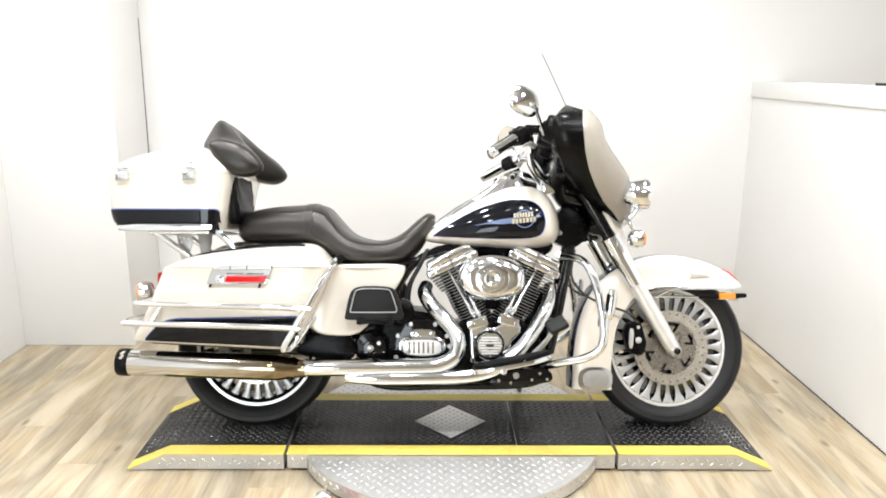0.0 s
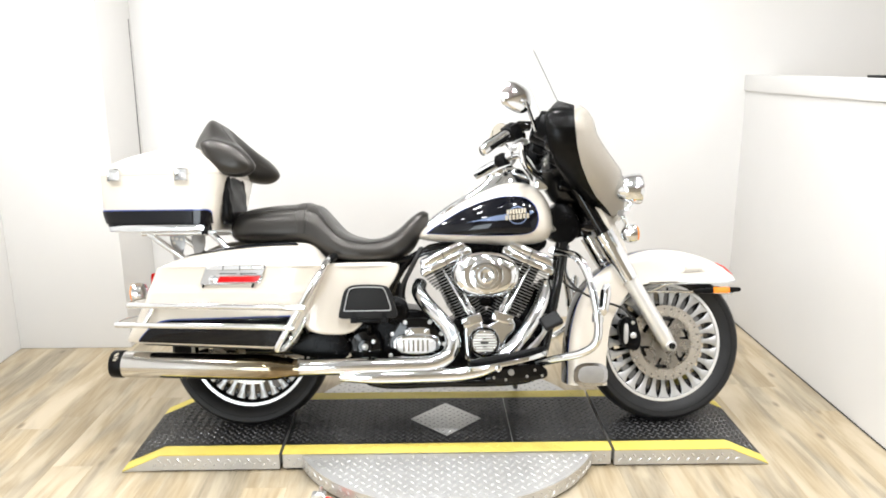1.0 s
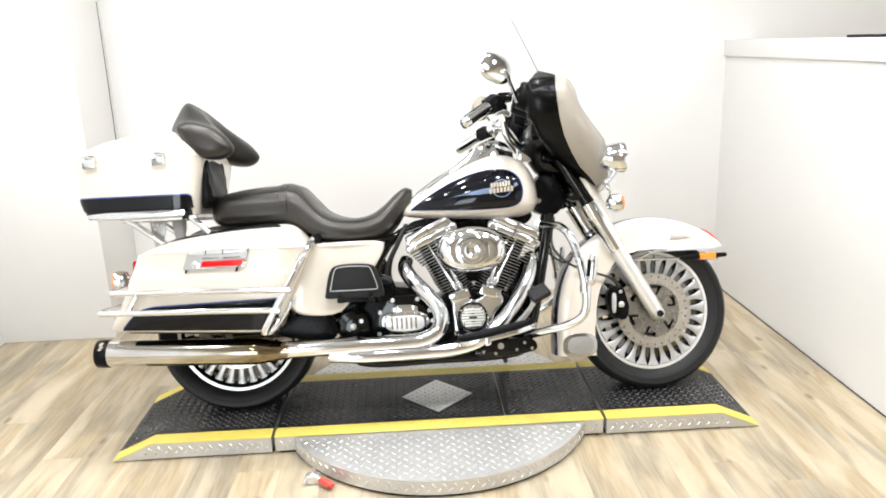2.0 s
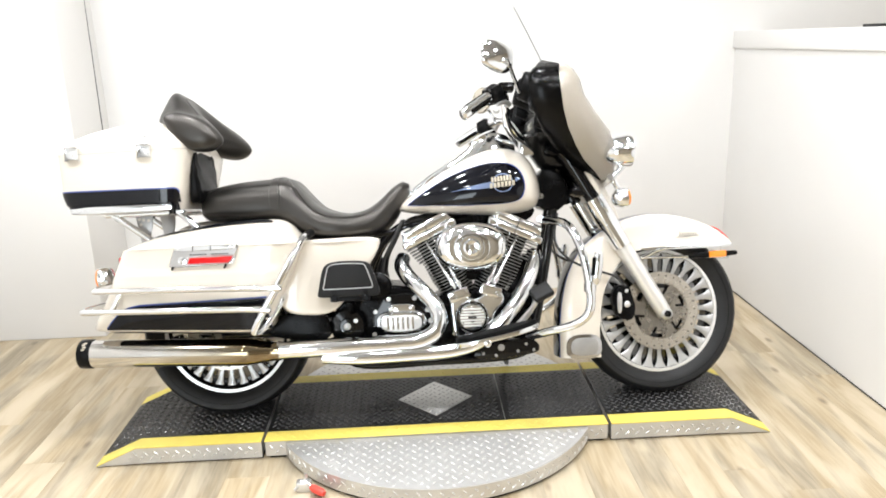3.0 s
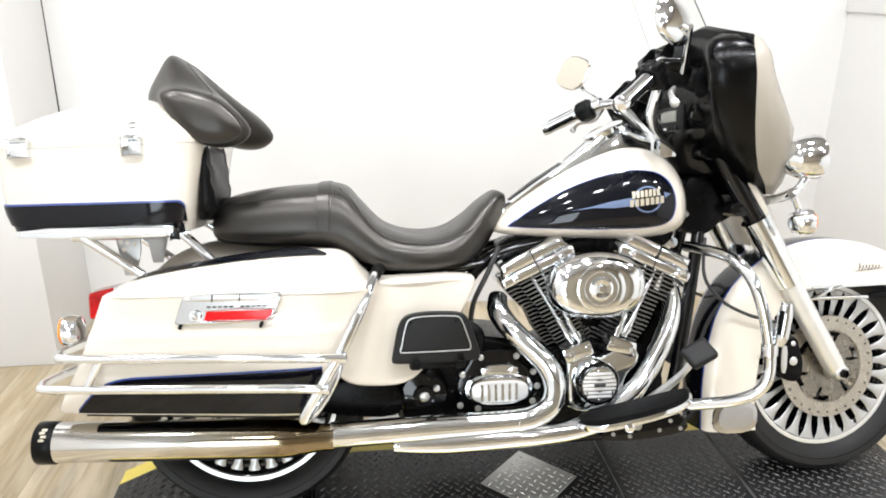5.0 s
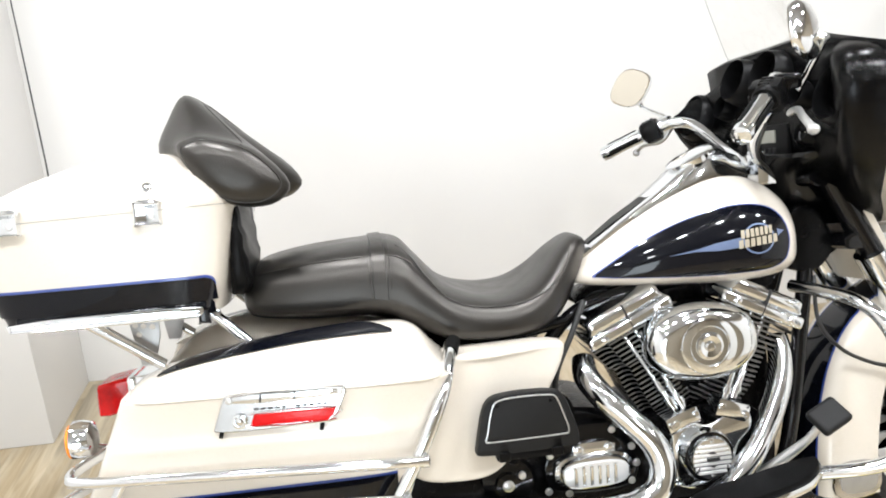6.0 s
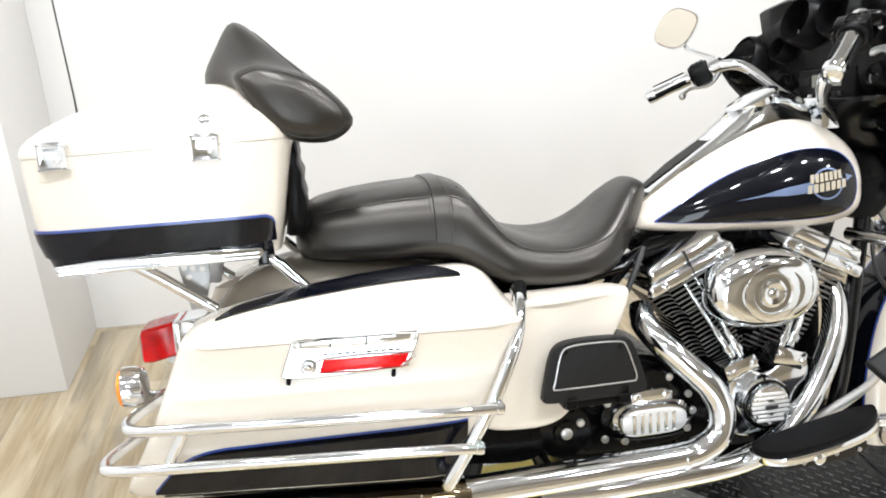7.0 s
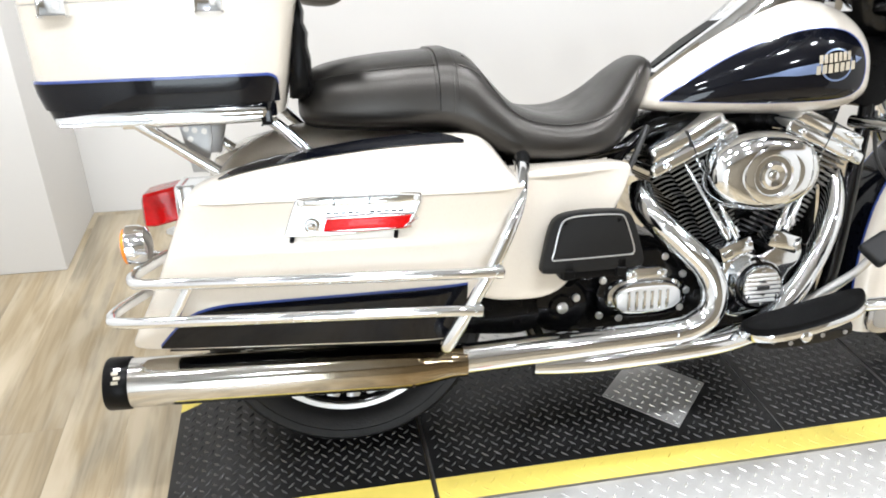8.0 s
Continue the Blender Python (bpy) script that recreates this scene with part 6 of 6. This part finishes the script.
# ---- footboards, pedal and guards ----
for sy in (-1, 1):
    tilt = Matrix.Translation((0.235, sy * 0.272, 0.288)) @ pose(0, 0, 0, 0, -11.0, 0)
    plan = [(-0.150, -0.030), (-0.138, 0.018), (-0.10, 0.044), (0.0, 0.052), (0.09, 0.040), (0.142, 0.004), (0.158, -0.034), (0.10, -0.044), (-0.12, -0.044)]

    def board(z0, z1, grow, bev):
        bm = slab([(a * (1 + grow), b * (1 + grow * 2)) for a, b in plan], z0, z1, bev, 2)
        bmesh.ops.transform(bm, matrix=tilt @ Matrix(((1, 0, 0, 0), (0, 0, sy, 0), (0, 1, 0, 0), (0, 0, 0, 1))), verts=bm.verts[:])
        return bm

    fb = part("footboard", board(-0.018, 0.0, 0.03, 0.004), "chrome", bike, "chrome rider footboard with black rubber pad")
    part("footboard_pad", board(-0.002, 0.014, -0.01, 0.005), "pad_rubber", fb, "black rubber pad")
    part("footboard_bracket", tube([(0.19, sy * 0.22, 0.262), (0.19, sy * 0.12, 0.225)], 0.014, 10, 1), "gloss_black", fb)
    bolt((0.20, sy * 0.318, 0.262), (0, sy, 0), 0.013, 0.008, fb)
    under_b = part("board_bracket", slab([(0.150, 0.205), (0.20, 0.238), (0.34, 0.262), (0.392, 0.240), (0.395, 0.205), (0.33, 0.192), (0.24, 0.186), (0.17, 0.188)], sy * 0.17, sy * 0.222, 0.008, 2), "gloss_black", fb, "black cast board bracket")
    bolt((0.255, sy * 0.221, 0.228), (0, sy, 0), 0.012, 0.008, under_b, "grey_steel")
    for a, b in ((0.19, 0.208), (0.315, 0.212), (0.345, 0.236), (0.372, 0.214), (0.235, 0.200)):
        bolt((a, sy * 0.221, b), (0, sy, 0), 0.0055, 0.005, under_b, "grey_steel")
    # passenger board folded up
    outline = [(-0.394, 0.444), (-0.390, 0.465), (-0.374, 0.540), (-0.354, 0.562), (-0.300, 0.567), (-0.228, 0.564), (-0.204, 0.552), (-0.184, 0.490), (-0.176, 0.460), (-0.178, 0.444), (-0.200, 0.441), (-0.370, 0.440)]
    pf = part("passenger_footboard", slab(outline, sy * 0.272, sy * 0.298, 0.006, 2), "grey_rubber", bike, "folded grey rubber passenger footboard", pose(0.009, 0, 0.003))
    part("board_pad", slab([(-0.288 + (a + 0.288) * 0.76, 0.520 + (b - 0.512) * 0.66) for a, b in outline], sy * 0.297, sy * 0.3005, 0.001, 2), "grey_rubber", pf)
    ringp = smooth_line([(-0.288 + (a + 0.288) * 0.78, 0.520 + (b - 0.512) * 0.69, 0) for a, b in outline], 3, True)
    part("board_trim", tube([(p.x, sy * 0.2995, p.y) for p in ringp], 0.0018, 6, 1, True), "satin", pf, "thin silver line")
    for a in (-0.345, -0.235):
        bolt((a, sy * 0.300, 0.545), (0, sy, 0), 0.004, 0.003, pf, "plastic")
        part("hinge", box(a - 0.012 + 0.01, a + 0.012 + 0.01, sy * 0.262 if sy > 0 else sy * 0.298, sy * 0.300 if sy > 0 else sy * 0.262, 0.424, 0.466, 0.004), "plastic", pf)
        part("hinge_plate", box(a - 0.001, a + 0.021, min(sy * 0.2985, sy * 0.3015), max(sy * 0.2985, sy * 0.3015), 0.428, 0.446, 0.001, 1), "plastic", pf)
    part("hinge_bar", box(-0.350, -0.215, -0.292 if sy < 0 else 0.255, -0.255 if sy < 0 else 0.292, 0.425, 0.441, 0.004), "plastic", pf)
    part("board_arm", tube([(-0.285, sy * 0.268, 0.430), (-0.288, sy * 0.20, 0.400), (-0.292, sy * 0.14, 0.36)], [0.016, 0.014, 0.020], 12, 4), "gloss_black", pf)
    # engine guard
    eg = part("engine_guard", tube([(0.455, sy * 0.050, 0.676), (0.475, sy * 0.130, 0.674), (0.500, sy * 0.225, 0.664), (0.524, sy * 0.275, 0.626), (0.545, sy * 0.298, 0.560), (0.562, sy * 0.305, 0.470), (0.568, sy * 0.305, 0.390), (0.552, sy * 0.300, 0.338), (0.505, sy * 0.278, 0.305),
                                    (0.43, sy * 0.225, 0.278), (0.36, sy * 0.155, 0.250), (0.345, sy * 0.12, 0.24)], 0.0155, 14, 5), "chrome", bike, "chrome engine guard bar")
    peg = part("highway_peg", tube([(0.578, sy * 0.322, 0.455), (0.584, sy * 0.326, 0.475), (0.592, sy * 0.328, 0.53), (0.596, sy * 0.328, 0.562)], [0.012, 0.017, 0.018, 0.013], 14, 3), "chrome", bike, "chrome folding highway peg")
    for k in range(3):
        part("peg_pad", tube([(0.584 + 0.014 * math.cos(2.1 * k + 3.3), sy * (0.327 + 0.014 * math.sin(2.1 * k + 1.2)), 0.485), (0.590 + 0.014 * math.cos(2.1 * k + 3.3), sy * (0.328 + 0.014 * math.sin(2.1 * k + 1.2)), 0.545)], 0.0055, 8, 1), "pad_rubber", peg)
    part("peg_clamp", tube([(0.566, sy * 0.305, 0.425), (0.566, sy * 0.305, 0.455)], 0.021, 14, 1), "chrome", peg)
    part("brake_hose", tube([(0.50, sy * 0.07, 0.70), (0.48, sy * 0.115, 0.60), (0.52, sy * 0.135, 0.535), (0.60, sy * 0.125, 0.49), (0.70, sy * 0.12, 0.455), (0.755, sy * 0.10, 0.39)], 0.0048, 8), "wire", bike, "black brake hose")
pedal = part("brake_pedal", box(-0.038, 0.038, -0.032, 0.032, -0.012, 0.012, 0.011, 3, turn=Matrix.Translation((0.402, -0.262, 0.425)) @ pose(0, 0, 0, 38, -24, 8)), "grey_rubber", bike, "black rubber brake pedal pad on a steel arm")
part("pedal_arm", tube([(0.392, -0.255, 0.412), (0.372, -0.235, 0.368), (0.335, -0.20, 0.315), (0.29, -0.165, 0.262)], [0.010, 0.009, 0.012, 0.014], 10, 4), "satin", pedal)
part("jiffy_stand", tube([(0.26, 0.14, 0.17), (0.30, 0.22, 0.11), (0.315, 0.272, 0.072)], [0.016, 0.014, 0.012], 12, 3), "gloss_black", bike, "black side stand, let down")

# ---- the lift ----
TREAD = 0.03


def tread_bars(inside, z, lift=0.0022, length=0.0125, width=0.0034, place=None, span=(-1.3, 1.3, -0.7, 0.7), pitch=TREAD):
    """Raised lens-shaped bars, turned to and fro, over a surface."""
    verts, faces = [], []
    reach = int(2.2 * max(span[1] - span[0], span[3] - span[2]) / pitch)
    for i in range(-reach, reach + 1):
        for j in range(-reach, reach + 1):
            x, y = (i - j) * pitch * 0.7071, (i + j + 0.5) * pitch * 0.7071
            if not (span[0] < x < span[1] and span[2] < y < span[3]) or not inside(x, y):
                continue
            a = radians(45 if (i + j) % 2 else -45)
            c, s_ = math.cos(a), math.sin(a)
            base = len(verts)
            for lx, ly, lz in ((-length, 0, -0.0003), (0, -width, -0.0003), (length, 0, -0.0003), (0, width, -0.0003), (-length * 0.55, 0, lift), (length * 0.55, 0, lift)):
                p = Vector((x + lx * c - ly * s_, y + lx * s_ + ly * c, z + lz))
                verts.append(place(p) if place else p)
            for f in ((0, 1, 4), (1, 5, 4), (1, 2, 5), (2, 3, 5), (3, 4, 5), (3, 0, 4)):
                faces.append([base + k for k in f])
    bm = bmesh.new()
    vs = [bm.verts.new(v) for v in verts]
    for f in faces:
        bm.faces.new([vs[k] for k in f])
    return bm


HALF, EDGE, SEAM, FLAT, END = 0.262, 0.196, 0.618, 1.062, 1.206
lift = thing("lift_platform", "low steel motorcycle lift with black tread mat and yellow edges", "lift platform", pose(0, 0, 0))
# recessed black strip that stands in for the shade under the deck
part("base_shade", box(-SEAM + 0.02, SEAM - 0.02, -HALF + 0.010, HALF - 0.010, 0.0, 0.013), "pad_rubber", lift)
part("deck", box(-SEAM + 0.006, SEAM - 0.006, -HALF + 0.0015, HALF - 0.0015, 0.009, DECK - 0.0015, 0.002, 1), "tread", lift, "aluminium tread-plate body")
part("mat", box(-SEAM + 0.005, 0.2485, -EDGE, EDGE, DECK - 0.003, DECK + 0.0015, 0.001, 1), "mat", lift, "black rubber tread mat")
part("mat", box(0.2515, SEAM - 0.005, -EDGE, EDGE, DECK - 0.003, DECK + 0.0015, 0.001, 1), "mat", lift, "black rubber tread mat")
part("mat_tread", tread_bars(lambda x, y: abs(x) < SEAM - 0.02 and abs(y) < EDGE - 0.012 and abs(x) + abs(y) > 0.155 and abs(x - 0.25) > 0.014, DECK + 0.0015, 0.0028, 0.0118, 0.0034, pitch=0.0215), "worn_mat", lift, kind="stuff")
for sy in (-1, 1):
    part("yellow_edge", box(-SEAM + 0.005, SEAM - 0.005, min(sy * EDGE, sy * HALF), max(sy * EDGE, sy * HALF), DECK - 0.003, DECK + 0.0012, 0.001, 1), "yellow", lift, "yellow safety edge")
    part("edge_tread", tread_bars(lambda x, y: abs(x) < SEAM - 0.02 and EDGE + 0.012 < y * sy < HALF - 0.012, DECK + 0.0010, 0.0016, 0.0150, 0.0040), "yellow", lift, kind="stuff")
    part("side_tread", tread_bars(lambda x, y: abs(x) < SEAM - 0.015 and 0.012 < y < DECK - 0.010, 0, 0.0018, 0.011, 0.003, lambda p: Vector((p.x, sy * (HALF + p.z), p.y)), (-0.62, 0.62, 0.0, 0.069), 0.026), "tread_bar", lift, kind="stuff")
DIA = 0.142
bm = bmesh.new()
f = bm.faces.new([bm.verts.new((DIA * math.cos(q), DIA * math.sin(q), DECK + 0.0012)) for q in (0, math.pi / 2, math.pi, 3 * math.pi / 2)])
r = bmesh.ops.extrude_face_region(bm, geom=[f])
bmesh.ops.translate(bm, verts=[g for g in r["geom"] if isinstance(g, bmesh.types.BMVert)], vec=(0, 0, 0.003))
diamond = part("diamond_plate", bm, "tread", lift, "diamond-shaped aluminium tread plate")
part("diamond_tread", tread_bars(lambda x, y: abs(x) + abs(y) < 0.128, DECK + 0.0042, 0.002, 0.010, 0.0028, None, (-0.15, 0.15, -0.15, 0.15), 0.0235), "tread_bar", diamond, kind="stuff")
for q in (0, 1, 2, 3):
    bolt(((DIA - 0.014) * math.cos(q * math.pi / 2), (DIA - 0.014) * math.sin(q * math.pi / 2), DECK + 0.004), (0, 0, 1), 0.004, 0.002, diamond, "satin")


def ramp(sx):
    th = thing("ramp", "sloping end ramp with black tread mat and yellow edges", "ramp", pose(0, 0, 0), "ramps at the lift's ends")
    a, b, c = (SEAM + 0.006) * sx, FLAT * sx, END * sx

    def wedge(y0, y1, up, thick=None):
        """A strip of the ramp, level and then sloping down; without thick it stands on the floor."""
        lo, hi = min(y0, y1), max(y0, y1)
        bm = bmesh.new()
        rings = []
        for x, top in ((a, DECK + up), (b, DECK + up), (c, 0.006 + up)):
            low = min(0.007, top - 0.002) if thick is None else top - thick
            rings.append([Vector((x, y, z)) for y, z in ((lo, low), (hi, low), (hi, top), (lo, top))])
        skin(bm, rings)
        return bm

    part("ramp_body", wedge(-HALF + 0.0015, HALF - 0.0015, -0.0015), "tread", th, "aluminium tread-plate body")
    # black strip in place of the shade along the ramp's base
    part("base_shade", box(min(a, b), max(a, b), -HALF + 0.010, HALF - 0.010, 0.0, 0.011), "pad_rubber", th)
    part("mat", wedge(-EDGE, EDGE, 0.0015, 0.004), "mat", th, "black rubber tread mat")
    for sy in (-1, 1):
        part("yellow_edge", wedge(sy * EDGE, sy * HALF, 0.0012, 0.004), "yellow", th, "yellow safety edge")

    def on_slope(p):
        k = max(0.0, (abs(p.x) - FLAT) / (END - FLAT))
        return Vector((p.x, p.y, p.z - (DECK - 0.006) * k))

    part("mat_tread", tread_bars(lambda x, y: SEAM + 0.02 < x * sx < END - 0.02 and abs(y) < EDGE - 0.012, DECK + 0.0015, 0.0028, 0.0118, 0.0034, place=on_slope, pitch=0.0215), "worn_mat", th, kind="stuff")
    for sy in (-1, 1):
        part("side_tread", tread_bars(lambda x, y: SEAM + 0.02 < x * sx < END and 0.012 < y < DECK - 0.010 - max(0, (x * sx - FLAT + 0.02)) * 0.5, 0, 0.0018, 0.011, 0.003,
                                      lambda p: Vector((p.x, sy * (HALF + p.z), p.y)), (-1.2, 1.2, 0.0, 0.069), 0.026), "tread_bar", th, kind="stuff")
    return th


ramp(-1)
ramp(1)
# round turntable plate, of which the front segment stands out from under the lift
R = 0.600
disc = thing("turntable", "round aluminium tread-plate turntable under the lift", "turntable", pose(0, 0, 0))
for sy in (-1, 1):
    a0 = math.asin((HALF + 0.003) / R)
    arc = [(R * math.cos(q), sy * R * math.sin(q)) for q in np.linspace(a0, math.pi - a0, 49)]
    bm = bmesh.new()
    rings = [[Vector((x, y, z)) for x, y in arc] for z in (0.012, DECK - 0.006)]
    skin(bm, rings, True, True)
    bevel_all(bm, 0.0015, 1, 60)
    part("turntable_plate", bm, "tread", disc)
    part("disc_tread", tread_bars(lambda x, y: math.hypot(x, y) < R - 0.014 and y * sy > HALF + 0.012, DECK - 0.006, 0.0014, 0.0115, 0.0030), "tread_bar", disc, kind="stuff")
    part("skirt_tread", tread_bars(lambda x, y: abs(x) < R * (math.pi / 2 - a0) - 0.01 and 0.018 < y < DECK - 0.012, 0, 0.0018, 0.011, 0.003,
                                   lambda p: Vector(((R + p.z) * math.sin(p.x / R), sy * (R + p.z) * math.cos(p.x / R), p.y)), (-0.75, 0.75, 0.0, 0.069), 0.026), "tread_bar", disc, kind="stuff")
    # the shade under the turntable's rim, built as a black strip
    bm = bmesh.new()
    skin(bm, [[Vector((x * 0.985, y * 0.985, z)) for x, y in arc] for z in (0.0, 0.013)], True, True)
    part("plate_shade", bm, "pad_rubber", disc, "black strip standing in for the shade under the plate")
# small locking lever at the turntable's rim
lever = thing("locking_lever", "small grey clamp with a red grip beside the turntable", "lever", pose(-0.445, -0.470, 0, 0, 0, 0))
part("grip", tube([(0.022, -0.014, 0.020), (0.034, -0.024, 0.020), (0.058, -0.044, 0.019), (0.068, -0.052, 0.018)], [0.009, 0.013, 0.013, 0.009], 12, 4), "red_grip", lever, "red rubber grip")
part("clamp", box(-0.028, 0.020, -0.012, 0.018, 0.0, 0.034, 0.004), "satin", lever)
part("clamp_arm", tube([(-0.032, -0.016, 0.012), (-0.005, 0.0, 0.034), (0.024, -0.016, 0.022)], 0.006, 8), "satin", lever)
part("pin", tube([(0.0, 0.01, 0.03), (0.004, 0.012, 0.055)], 0.006, 8, 1), "satin", lever)

# dark trunking that lies on the partition's cap
tray = thing("cable_tray", "thin black strip lying on the partition's cap", "strip", pose(RIGHT + 0.10, 0.08, 1.405))
part("strip", box(-0.02, 0.02, -0.35, 0.35, 0, 0.012, 0.003), "plastic", tray)

# ---- floor planks ----
PW, PL = 0.152, 1.22
plank_mesh = {}
rng = random.Random(4)
rows = int((FAR - LEFT) / PW) + 1
for i in range(rows):
    x0 = LEFT + i * PW
    off = rng.uniform(0, PL)
    y = FRONT - off
    while y < BACK:
        y0, y1 = max(y, FRONT), min(y + PL, BACK)
        if y1 - y0 > 0.02:
            key = round(y1 - y0, 3)
            if key not in plank_mesh:
                bm = box(-PW / 2 + 0.0001, PW / 2 - 0.0001, -(y1 - y0) / 2 + 0.0001, (y1 - y0) / 2 - 0.0001, -0.005, 0, 0.0004, 1)
                ob = part("plank", bm, "plank", floor, at=pose(x0 + PW / 2, (y0 + y1) / 2, 0))
                plank_mesh[key] = ob
            else:
                shared("plank", plank_mesh[key], floor, pose(x0 + PW / 2, (y0 + y1) / 2, 0))
        y += PL
